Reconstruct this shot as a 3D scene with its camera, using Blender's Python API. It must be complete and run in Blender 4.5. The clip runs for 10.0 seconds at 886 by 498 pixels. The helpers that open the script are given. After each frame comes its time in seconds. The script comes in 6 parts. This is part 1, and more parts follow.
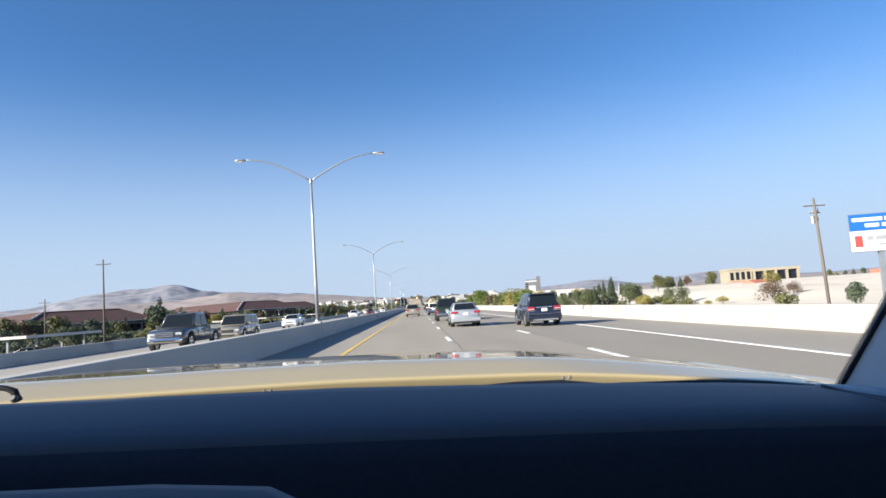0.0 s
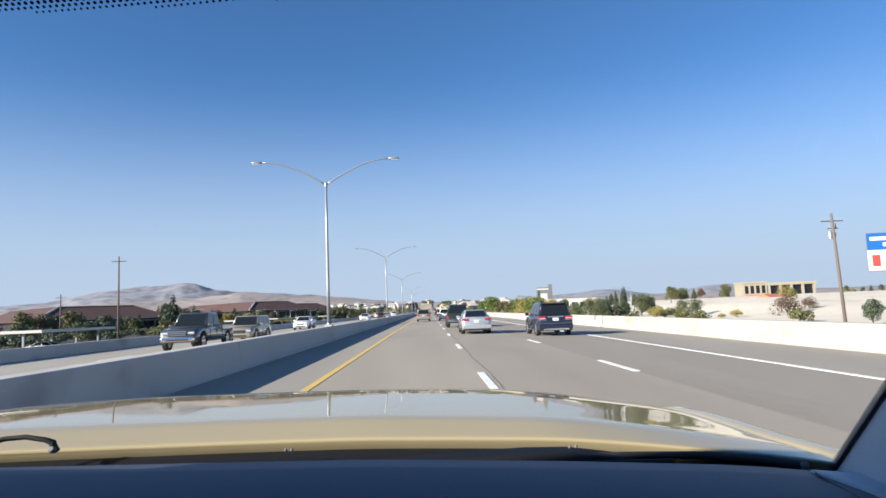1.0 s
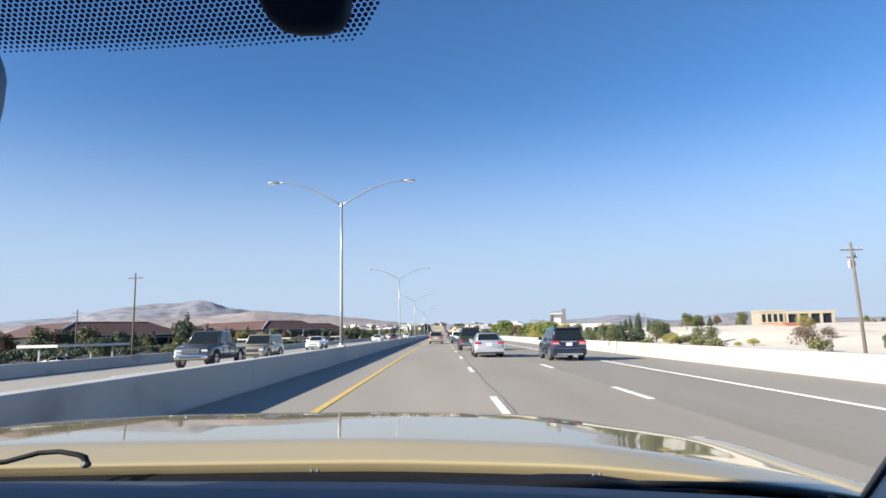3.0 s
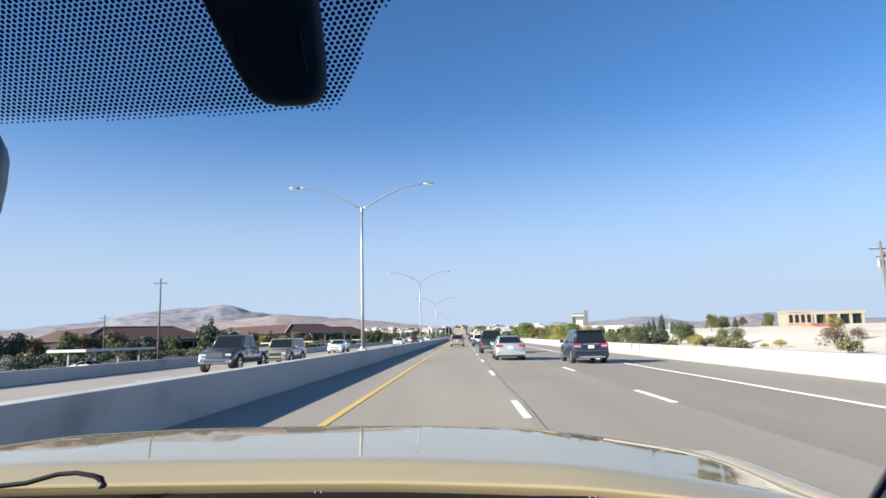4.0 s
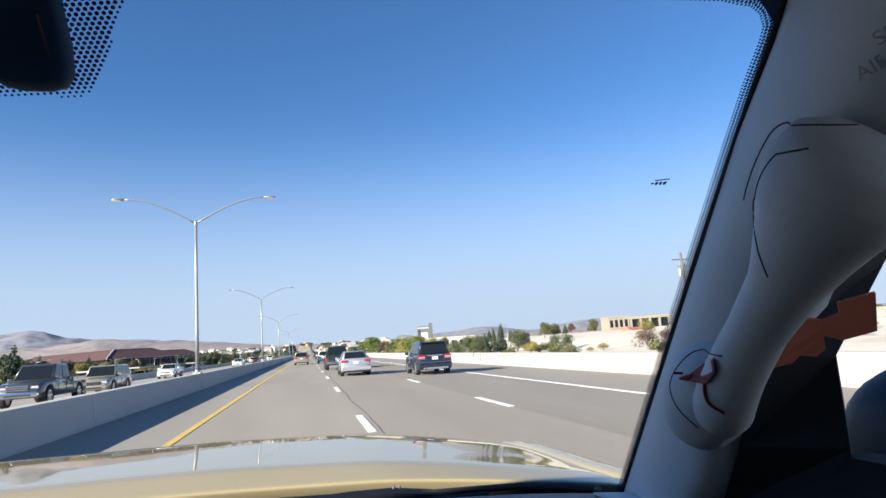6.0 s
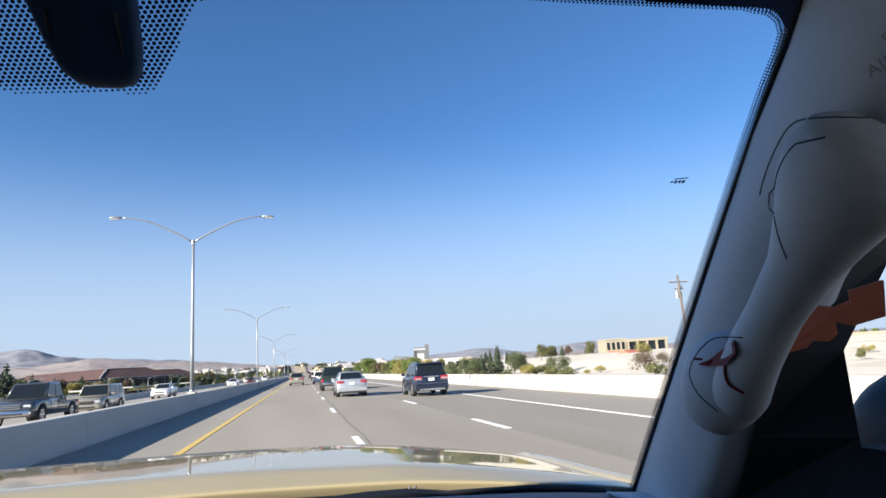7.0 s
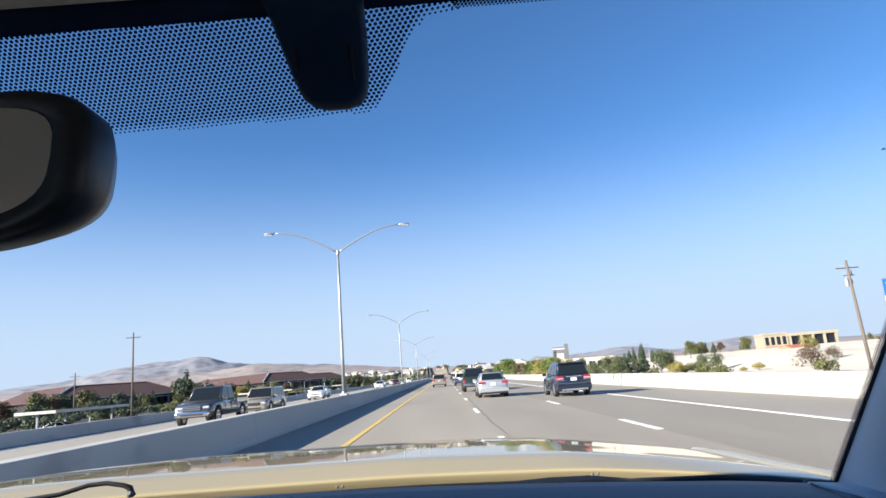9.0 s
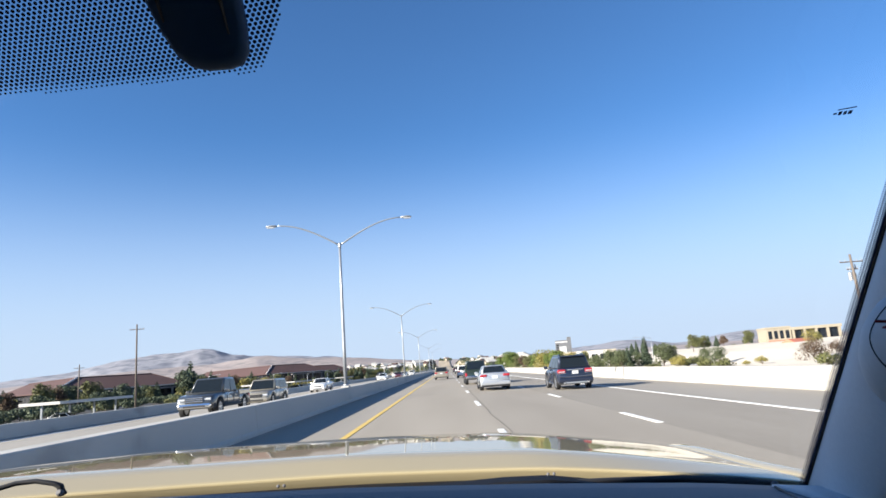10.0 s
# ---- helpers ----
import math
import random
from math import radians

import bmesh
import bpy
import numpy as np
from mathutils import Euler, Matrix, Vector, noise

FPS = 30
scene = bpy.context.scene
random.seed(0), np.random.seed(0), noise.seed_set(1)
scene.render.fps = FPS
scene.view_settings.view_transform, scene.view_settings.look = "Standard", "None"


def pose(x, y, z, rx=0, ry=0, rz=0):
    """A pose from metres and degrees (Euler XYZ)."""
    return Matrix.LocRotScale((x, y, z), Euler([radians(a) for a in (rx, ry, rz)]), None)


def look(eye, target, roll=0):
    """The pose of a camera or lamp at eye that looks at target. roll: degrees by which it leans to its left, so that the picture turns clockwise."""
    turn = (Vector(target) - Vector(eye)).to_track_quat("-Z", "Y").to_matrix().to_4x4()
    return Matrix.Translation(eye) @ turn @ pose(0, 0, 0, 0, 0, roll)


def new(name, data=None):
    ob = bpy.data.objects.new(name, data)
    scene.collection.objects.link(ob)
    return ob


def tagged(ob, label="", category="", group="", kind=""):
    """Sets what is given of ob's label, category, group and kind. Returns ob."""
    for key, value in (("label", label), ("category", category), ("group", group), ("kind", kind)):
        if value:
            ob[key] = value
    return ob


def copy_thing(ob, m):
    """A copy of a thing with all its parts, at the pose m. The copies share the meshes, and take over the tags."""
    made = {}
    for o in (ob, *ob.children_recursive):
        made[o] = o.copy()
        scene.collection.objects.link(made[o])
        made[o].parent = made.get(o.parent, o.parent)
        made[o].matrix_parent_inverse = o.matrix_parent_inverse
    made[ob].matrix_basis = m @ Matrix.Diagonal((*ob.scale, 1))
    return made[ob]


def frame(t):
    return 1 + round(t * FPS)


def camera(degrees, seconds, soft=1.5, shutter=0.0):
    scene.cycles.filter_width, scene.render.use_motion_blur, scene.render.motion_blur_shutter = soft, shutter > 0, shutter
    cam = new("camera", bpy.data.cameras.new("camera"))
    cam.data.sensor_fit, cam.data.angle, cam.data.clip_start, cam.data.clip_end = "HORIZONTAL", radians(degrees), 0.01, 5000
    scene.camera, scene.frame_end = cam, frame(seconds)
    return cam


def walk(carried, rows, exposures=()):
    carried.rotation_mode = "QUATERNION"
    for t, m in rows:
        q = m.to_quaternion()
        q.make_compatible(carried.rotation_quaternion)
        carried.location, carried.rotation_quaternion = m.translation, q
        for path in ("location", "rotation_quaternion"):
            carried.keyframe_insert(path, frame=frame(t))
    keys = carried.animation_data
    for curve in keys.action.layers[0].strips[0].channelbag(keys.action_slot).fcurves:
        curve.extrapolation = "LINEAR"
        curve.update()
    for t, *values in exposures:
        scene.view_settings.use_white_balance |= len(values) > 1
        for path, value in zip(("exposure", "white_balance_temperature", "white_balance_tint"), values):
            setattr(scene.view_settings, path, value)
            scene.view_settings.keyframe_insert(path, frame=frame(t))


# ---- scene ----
# The camera is hand-held by the passenger of a car in the inner lane; its places are metres from a point EYE over the road.
from mathutils.bvhtree import BVHTree

CAR_X, CAR_Y, EYE = -0.095, 221.91, 1.487
cam = camera(70.8, 10.0, soft=1.6)
PATH = [
    # t, x, y, z, yaw, pitch, roll
    (0.0, 0.002, 0.068, -0.084, -2.34, 5.05, 3.86),
    (0.5, -0.008, 0.054, -0.047, -1.51, 5.37, 2.74),
    (1.0, 0.000, 0.026, -0.015, -1.33, 5.59, 2.28),
    (1.5, -0.003, 0.016, -0.011, -0.94, 5.97, 1.93),
    (2.0, 0.000, 0.000, 0.000, -0.23, 6.64, 1.79),
    (2.5, -0.002, 0.017, -0.014, -0.04, 6.96, 1.58),
    (2.7, -0.016, 0.019, -0.018, -0.70, 7.53, 1.16),
    (3.8, -0.008, -0.019, 0.014, 2.08, 7.82, 1.22),
    (4.0, 0.011, -0.011, 0.013, 1.75, 7.95, 1.46),
    (4.5, 0.039, -0.009, -0.000, -1.92, 8.01, 2.23),
    (5.0, 0.045, -0.023, -0.004, -7.18, 7.96, 3.04),
    (5.5, 0.044, -0.023, -0.009, -10.83, 8.29, 3.60),
    (5.7, 0.056, -0.033, -0.007, -11.63, 8.42, 3.90),
    (6.8, 0.047, -0.042, -0.021, -12.70, 9.98, 4.06),
    (7.0, 0.027, -0.052, -0.028, -12.51, 10.52, 3.65),
    (7.5, 0.047, -0.048, -0.027, -12.08, 10.56, 3.69),
    (8.0, 0.027, -0.044, -0.019, -10.35, 10.91, 4.03),
    (8.5, -0.011, -0.072, -0.014, -4.54, 11.19, 4.16),
    (9.0, -0.022, -0.074, -0.038, 0.07, 11.48, 4.45),
    (9.5, 0.008, -0.054, -0.043, 0.83, 11.08, 4.53),
    (10.0, 0.042, -0.026, -0.042, 0.32, 10.85, 4.26),
]
EXPOSURES = [(0.0, 1.32), (0.5, 1.22), (1.0, 1.20), (2.5, 1.28), (5.0, 1.34), (7.5, 1.36), (8.5, 1.47), (10.0, 1.47)]
walk(cam, [(t, pose(CAR_X + x, CAR_Y + y, EYE + z, 90 + pitch, roll, yaw)) for t, x, y, z, yaw, pitch, roll in PATH], EXPOSURES)

# ---- light ----
SUN_EL, SUN_AZ = 21.5, -118.0          # degrees; azimuth from +Y, clockwise
world = bpy.data.worlds.new("world")
scene.world = world
world.use_nodes = True
wn, wl = world.node_tree.nodes, world.node_tree.links
sky = wn.new("ShaderNodeTexSky")
sky.sky_type, sky.sun_disc = "NISHITA", False
sky.sun_elevation, sky.sun_rotation = radians(SUN_EL), radians(SUN_AZ)
sky.altitude, sky.air_density, sky.dust_density, sky.ozone_density = 1400, 1.0, 0.3, 4.0
wn["Background"].inputs["Strength"].default_value = 0.068
# pale dry haze that thickens towards the horizon, all the way round
way, split, low, haze = wn.new("ShaderNodeTexCoord"), wn.new("ShaderNodeSeparateXYZ"), wn.new("ShaderNodeMapRange"), wn.new("ShaderNodeMix")
low.interpolation_type = "SMOOTHERSTEP"
low.inputs["From Min"].default_value, low.inputs["From Max"].default_value = -0.02, 0.40
low.inputs["To Min"].default_value, low.inputs["To Max"].default_value = 1.0, 0.0
haze.data_type = "RGBA"
haze.inputs[7].default_value = (3.42, 4.20, 5.36, 1)
wl.new(way.outputs["Generated"], split.inputs["Vector"])
wl.new(split.outputs["Z"], low.inputs["Value"])
wl.new(low.outputs["Result"], haze.inputs["Factor"])
clear = wn.new("ShaderNodeMix")          # thin clear desert air: a deeper blue
clear.data_type, clear.blend_type = "RGBA", "MULTIPLY"
clear.inputs["Factor"].default_value = 1.0
clear.inputs[7].default_value = (0.665, 0.94, 1.13, 1)
wl.new(sky.outputs["Color"], clear.inputs[6])
wl.new(clear.outputs[2], haze.inputs[6])
wl.new(haze.outputs[2], wn["Background"].inputs["Color"])
sun = new("sun", bpy.data.lights.new("sun", "SUN"))
sun.data.energy, sun.data.angle, sun.data.color = 5.0, radians(0.5), (1.0, 0.93, 0.82)
sun_way = Vector((math.sin(radians(SUN_AZ)) * math.cos(radians(SUN_EL)), math.cos(radians(SUN_AZ)) * math.cos(radians(SUN_EL)), math.sin(radians(SUN_EL))))
sun.matrix_world = look(sun_way * 300, (0, 0, 0))


# ---- materials ----
def plain(name, color, rough=0.5, metal=0.0, coat=0.0, spec=0.5):
    m = bpy.data.materials.new(name)
    m.use_nodes = True
    b = m.node_tree.nodes["Principled BSDF"]
    b.inputs["Base Color"].default_value = (*color, 1)
    b.inputs["Roughness"].default_value, b.inputs["Metallic"].default_value = rough, metal
    b.inputs["Coat Weight"].default_value, b.inputs["Specular IOR Level"].default_value = coat, spec
    return m


def surf(name, c1, c2, grain=30.0, blotch=0.4, rough=0.85, bump=0.3, stretch=(1, 1, 1), stain=None, island=0.0, perobj=0.0, metal=0.0, bump_dist=0.01, stain_scale=0.15, stain_cut=0.58, spec=0.4):
    """Two scales of noise in world metres between two colours, an optional stain, and a little relief."""
    m = bpy.data.materials.new(name)
    m.use_nodes = True
    n, l = m.node_tree.nodes, m.node_tree.links
    b = n["Principled BSDF"]
    b.inputs["Roughness"].default_value, b.inputs["Metallic"].default_value = rough, metal
    b.inputs["Specular IOR Level"].default_value = spec
    geo, mp = n.new("ShaderNodeNewGeometry"), n.new("ShaderNodeMapping")
    mp.inputs["Scale"].default_value = stretch
    l.new(geo.outputs["Position"], mp.inputs["Vector"])

    def noise_at(scale, detail=3.0):
        t = n.new("ShaderNodeTexNoise")
        t.inputs["Scale"].default_value, t.inputs["Detail"].default_value = scale, detail
        l.new(mp.outputs["Vector"], t.inputs["Vector"])
        return t.outputs["Fac"]

    def mixed(fac, a, bb, kind="MIX"):
        x = n.new("ShaderNodeMix")
        x.data_type, x.blend_type = "RGBA", kind
        for sock, v in (("Factor", fac), (6, a), (7, bb)):
            s = x.inputs[sock]
            if isinstance(v, bpy.types.NodeSocket):
                l.new(v, s)
            else:
                s.default_value = v if sock == "Factor" else (*v, 1)
        return x.outputs[2]

    def ramp(fac, lo, hi):
        r = n.new("ShaderNodeMapRange")
        l.new(fac, r.inputs["Value"])
        r.inputs["From Min"].default_value, r.inputs["From Max"].default_value = lo, hi
        return r.outputs["Result"]

    fine, wide = noise_at(grain), noise_at(blotch)
    add = n.new("ShaderNodeMath")
    add.operation = "ADD"
    l.new(ramp(fine, 0.3, 0.7), add.inputs[0])
    l.new(ramp(wide, 0.3, 0.7), add.inputs[1])
    half = n.new("ShaderNodeMath")
    half.operation = "MULTIPLY"
    l.new(add.outputs[0], half.inputs[0])
    half.inputs[1].default_value = 0.5
    col = mixed(half.outputs[0], c1, c2)
    if stain:
        col = mixed(ramp(noise_at(stain_scale, 5.0), stain_cut, stain_cut + 0.14), col, stain)
    if island or perobj:
        src = geo.outputs["Random Per Island"] if island else n.new("ShaderNodeObjectInfo").outputs["Random"]
        k = island or perobj
        hsv = n.new("ShaderNodeHueSaturation")
        r = n.new("ShaderNodeMapRange")
        l.new(src, r.inputs["Value"])
        r.inputs["To Min"].default_value, r.inputs["To Max"].default_value = 1 - k, 1 + k
        l.new(r.outputs["Result"], hsv.inputs["Value"])
        l.new(col, hsv.inputs["Color"])
        col = hsv.outputs["Color"]
    l.new(col, b.inputs["Base Color"])
    if bump:
        bp = n.new("ShaderNodeBump")
        bp.inputs["Strength"].default_value, bp.inputs["Distance"].default_value = bump, bump_dist
        l.new(fine, bp.inputs["Height"])
        l.new(bp.outputs["Normal"], b.inputs["Normal"])
    return m


M_ASPH = surf("old_asphalt", (0.265, 0.232, 0.186), (0.355, 0.315, 0.258), 38, 0.55, 0.9, 0.05, (1, 0.12, 1), stain=(0.20, 0.186, 0.163))
M_ASPH2 = surf("worn_middle_lane_asphalt", (0.255, 0.223, 0.18), (0.342, 0.304, 0.25), 38, 0.55, 0.9, 0.05, (1, 0.12, 1), stain=(0.175, 0.166, 0.15))
M_ASPH3 = surf("worn_outer_lane_asphalt", (0.225, 0.199, 0.163), (0.308, 0.276, 0.23), 38, 0.6, 0.9, 0.05, (1, 0.12, 1), stain=(0.14, 0.134, 0.124))
M_SHOULDER = surf("shoulder_asphalt", (0.245, 0.222, 0.188), (0.33, 0.30, 0.256), 40, 0.5, 0.92, 0.12, (1, 0.15, 1), stain=(0.22, 0.196, 0.165), stain_cut=0.55)
M_PATCH = surf("new_asphalt", (0.064, 0.057, 0.048), (0.098, 0.088, 0.076), 55, 0.4, 0.85, 0.15, (1, 0.3, 1), stain=(0.10, 0.092, 0.08), stain_cut=0.64)
M_OPP = surf("pale_asphalt", (0.27, 0.245, 0.21), (0.36, 0.33, 0.285), 40, 0.4, 0.92, 0.3, (1, 0.15, 1))
M_TAR = surf("crack_sealant", (0.10, 0.088, 0.072), (0.17, 0.15, 0.12), 20, 1.5, 0.8, 0.1)
M_CONC = surf("barrier_concrete", (0.40, 0.39, 0.36), (0.50, 0.485, 0.45), 25, 0.5, 0.9, 0.25, (1, 0.6, 1), stain=(0.31, 0.30, 0.28), stain_cut=0.6, stain_scale=0.6)
M_CONC2 = surf("pale_concrete", (0.345, 0.325, 0.29), (0.415, 0.395, 0.36), 25, 0.4, 0.9, 0.25, (1, 0.5, 1), stain=(0.28, 0.255, 0.22), stain_cut=0.58, stain_scale=0.5)
M_WHITE = surf("white_road_paint", (0.70, 0.70, 0.68), (0.84, 0.84, 0.82), 60, 2.0, 0.7, 0.3, stain=(0.40, 0.375, 0.33), stain_scale=7.0, stain_cut=0.53)
M_YELLOW = surf("yellow_road_paint", (0.58, 0.39, 0.085), (0.70, 0.49, 0.13), 60, 1.5, 0.7, 0.3, stain=(0.36, 0.28, 0.14), stain_scale=3.0, stain_cut=0.55)
M_GALV = surf("galvanised_steel", (0.30, 0.32, 0.34), (0.38, 0.40, 0.42), 8, 1.0, 0.42, 0.05, metal=0.55)
M_LAMP = plain("lamp_glass", (0.75, 0.78, 0.8), 0.2)
M_EARTH = surf("dry_ground", (0.36, 0.295, 0.21), (0.50, 0.42, 0.31), 1.2, 0.03, 0.95, 0.5, stain=(0.24, 0.21, 0.12), stain_scale=0.05, stain_cut=0.56, bump_dist=0.1)
M_SAND = surf("pale_sand_slope", (0.58, 0.515, 0.42), (0.70, 0.63, 0.52), 1.5, 0.06, 0.95, 0.5, stain=(0.46, 0.40, 0.30), stain_scale=0.09, stain_cut=0.56, bump_dist=0.1)
M_LOT = surf("parking_lot_asphalt", (0.055, 0.054, 0.052), (0.095, 0.092, 0.088), 5, 0.2, 0.92, 0.2)
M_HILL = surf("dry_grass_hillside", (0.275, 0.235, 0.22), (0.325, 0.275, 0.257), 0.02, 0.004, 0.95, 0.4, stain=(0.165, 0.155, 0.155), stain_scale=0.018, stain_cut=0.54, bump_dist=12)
# far ridge: bluish distance haze is put into the scrub's colours
M_MOUNT = surf("hazy_mountain_scrub", (0.235, 0.24, 0.27), (0.285, 0.28, 0.30), 0.012, 0.003, 0.95, 0.4, stain=(0.155, 0.165, 0.195), stain_scale=0.013, stain_cut=0.47, bump_dist=14)
M_BARK = surf("bark", (0.10, 0.075, 0.055), (0.17, 0.13, 0.10), 20, 2, 0.95, 0.5)
M_POLEWOOD = surf("weathered_pole_wood", (0.10, 0.082, 0.068), (0.165, 0.135, 0.11), 30, 2, 0.9, 0.4, (1, 1, 0.1))


def leaf_mat(name, c1, c2):
    m = surf(name, c1, c2, 3.0, 0.5, 0.7, 0.0, island=0.35, spec=0.25)
    b = m.node_tree.nodes["Principled BSDF"]
    b.inputs["Subsurface Weight"].default_value = 0.0
    return m


M_LEAF = leaf_mat("green_leaves", (0.075, 0.115, 0.025), (0.16, 0.20, 0.055))
M_OLIVE = leaf_mat("olive_leaves", (0.075, 0.085, 0.032), (0.15, 0.15, 0.06))
M_AUTUMN = leaf_mat("yellow_autumn_leaves", (0.17, 0.15, 0.04), (0.30, 0.255, 0.075))
M_NEEDLE = leaf_mat("dark_conifer_needles", (0.040, 0.062, 0.040), (0.085, 0.110, 0.068))
M_PINE = leaf_mat("grey_green_pine_needles", (0.055, 0.075, 0.035), (0.115, 0.13, 0.062))
M_DARKLEAF = leaf_mat("dark_green_leaves", (0.048, 0.068, 0.042), (0.105, 0.125, 0.075))
M_YELLOWGREEN = leaf_mat("yellow_green_leaves", (0.13, 0.125, 0.035), (0.25, 0.225, 0.07))
M_RUST = leaf_mat("reddish_brown_leaves", (0.075, 0.052, 0.034), (0.13, 0.085, 0.055))
M_ROOF = surf("brown_roof_tiles", (0.070, 0.039, 0.036), (0.108, 0.060, 0.055), 3.0, 0.2, 0.9, 0.4, perobj=0.08)
M_PORCH = surf("grey_porch_stucco", (0.15, 0.14, 0.135), (0.21, 0.20, 0.19), 6, 0.3, 0.9, 0.2)
M_CAP = plain("pale_ridge_metal", (0.62, 0.55, 0.50), 0.6)
M_STUCCO = surf("brown_stucco", (0.036, 0.036, 0.040), (0.055, 0.053, 0.056), 8, 0.3, 0.95, 0.2)
M_CREAM = surf("cream_stucco", (0.46, 0.40, 0.30), (0.55, 0.48, 0.37), 6, 0.2, 0.95, 0.2, stain=(0.40, 0.34, 0.25), stain_scale=0.2)
M_KHAKI = surf("khaki_stucco", (0.28, 0.245, 0.185), (0.34, 0.30, 0.23), 6, 0.2, 0.95, 0.2)
M_OFFWHITE = surf("white_stucco", (0.56, 0.54, 0.50), (0.64, 0.62, 0.58), 6, 0.2, 0.95, 0.2)
M_GREYWALL = surf("grey_block_wall", (0.36, 0.34, 0.31), (0.46, 0.44, 0.40), 6, 0.3, 0.95, 0.2)
M_BRICKRED = surf("red_painted_wall", (0.42, 0.13, 0.085), (0.52, 0.18, 0.12), 6, 0.3, 0.9, 0.2)
M_REDTILE = surf("red_clay_tiles", (0.40, 0.13, 0.085), (0.50, 0.185, 0.12), 4, 0.3, 0.9, 0.3)
M_GREYROOF = surf("grey_roof_sheet", (0.34, 0.33, 0.31), (0.43, 0.42, 0.40), 3, 0.2, 0.8, 0.2)
M_DARKGLASS = plain("dark_window_glass", (0.012, 0.015, 0.02), 0.1, spec=0.35)
M_TOWER = surf("dark_tower_cladding", (0.115, 0.12, 0.13), (0.16, 0.165, 0.175), 0.3, 0.05, 0.5, 0.0)
M_TOWERFACE = surf("pale_tower_panel", (0.45, 0.45, 0.46), (0.52, 0.52, 0.53), 0.3, 0.05, 0.5, 0.0)
M_SIGNBLUE = plain("blue_sign_sheet", (0.015, 0.13, 0.42), 0.4)
M_SIGNWHITE = plain("white_sign_sheet", (0.78, 0.78, 0.78), 0.4)
M_SIGNRED = plain("red_sign_emblem", (0.55, 0.07, 0.06), 0.4)
M_SIGNGREY = plain("grey_sign_print", (0.30, 0.31, 0.33), 0.5)
M_RUBBER = surf("tyre_rubber", (0.018, 0.018, 0.019), (0.03, 0.03, 0.031), 40, 3, 0.85, 0.2)
M_ALLOY = plain("alloy_rim", (0.55, 0.56, 0.58), 0.3, 0.85)
M_CHROME = plain("chrome_trim", (0.75, 0.76, 0.78), 0.15, 1.0)
M_BLACKTRIM = plain("black_plastic_trim", (0.022, 0.022, 0.024), 0.55)
M_TAIL = plain("red_tail_lens", (0.36, 0.025, 0.035), 0.2, coat=0.5)
M_HEAD = plain("clear_headlamp_lens", (0.46, 0.48, 0.50), 0.12, coat=0.6)
M_CARGLASS = plain("tinted_car_glass", (0.012, 0.016, 0.019), 0.04, spec=0.42)
M_PLATE = plain("white_plate", (0.78, 0.78, 0.76), 0.45)


def paint(name, color, metal=0.25):
    return plain(name, color, 0.32, metal, 0.9)


# ---- building blocks ----
def thing(name, m, label, category, group=""):
    ob = new(name)
    ob.empty_display_size = 0.3
    ob.matrix_world = m
    return tagged(ob, label, category, group)


def part(name, bm, material, parent, label="", smooth=False):
    """One mesh object under a thing or a part; the mesh is in the thing's own axes."""
    me = bpy.data.meshes.new(name)
    if smooth:
        for f in bm.faces:
            f.smooth = True
    bm.to_mesh(me)
    bm.free()
    return part_of(name, me, material, parent, label)


def part_of(name, me, material, parent, label=""):
    if material and not me.materials:
        me.materials.append(material)
    ob = new(name, me)
    ob.parent = parent
    return tagged(ob, label) if label else ob


def solid(name, bm, material, label="", category="", group="", kind="", smooth=False):
    ob = part(name, bm, material, None, smooth=smooth)
    return tagged(ob, label, category, group, kind)


def box(bm, x0, x1, y0, y1, z0, z1, bevel=0.0):
    r = bmesh.ops.create_cube(bm, size=1)
    for v in r["verts"]:
        v.co = ((x0 + x1) / 2 + v.co.x * (x1 - x0), (y0 + y1) / 2 + v.co.y * (y1 - y0), (z0 + z1) / 2 + v.co.z * (z1 - z0))
    if bevel:
        edges = list({e for v in r["verts"] for e in v.link_edges})
        bmesh.ops.bevel(bm, geom=edges, offset=bevel, segments=2, affect="EDGES", profile=0.6)
    return bm


def boxed(x0, x1, y0, y1, z0, z1, bevel=0.0):
    return box(bmesh.new(), x0, x1, y0, y1, z0, z1, bevel)


def loft(rings, closed=True, caps=True):
    """A skin over rings of points, each ring of the same length."""
    bm = bmesh.new()
    vs = [[bm.verts.new(p) for p in r] for r in rings]
    k = len(rings[0])
    for a, b in zip(vs, vs[1:]):
        for i in range(k if closed else k - 1):
            j = (i + 1) % k
            bm.faces.new((a[i], a[j], b[j], b[i]))
    if caps and closed:
        bm.faces.new(list(reversed(vs[0])))
        bm.faces.new(vs[-1])
    bmesh.ops.recalc_face_normals(bm, faces=bm.faces)
    return bm


def tube(path, radii, sides=8):
    rings = []
    for i, p in enumerate(path):
        a, b = Vector(path[max(i - 1, 0)]), Vector(path[min(i + 1, len(path) - 1)])
        d = (b - a).normalized()
        u = d.cross(Vector((0, 0, 1)) if abs(d.z) < 0.9 else Vector((1, 0, 0))).normalized()
        w = d.cross(u)
        rings.append([Vector(p) + (u * math.cos(k * math.tau / sides) + w * math.sin(k * math.tau / sides)) * radii[i] for k in range(sides)])
    return loft(rings)


def join(bm, other):
    """Adds the mesh of other to bm."""
    me = bpy.data.meshes.new("tmp")
    other.to_mesh(me)
    other.free()
    bm.from_mesh(me)
    bpy.data.meshes.remove(me)
    return bm


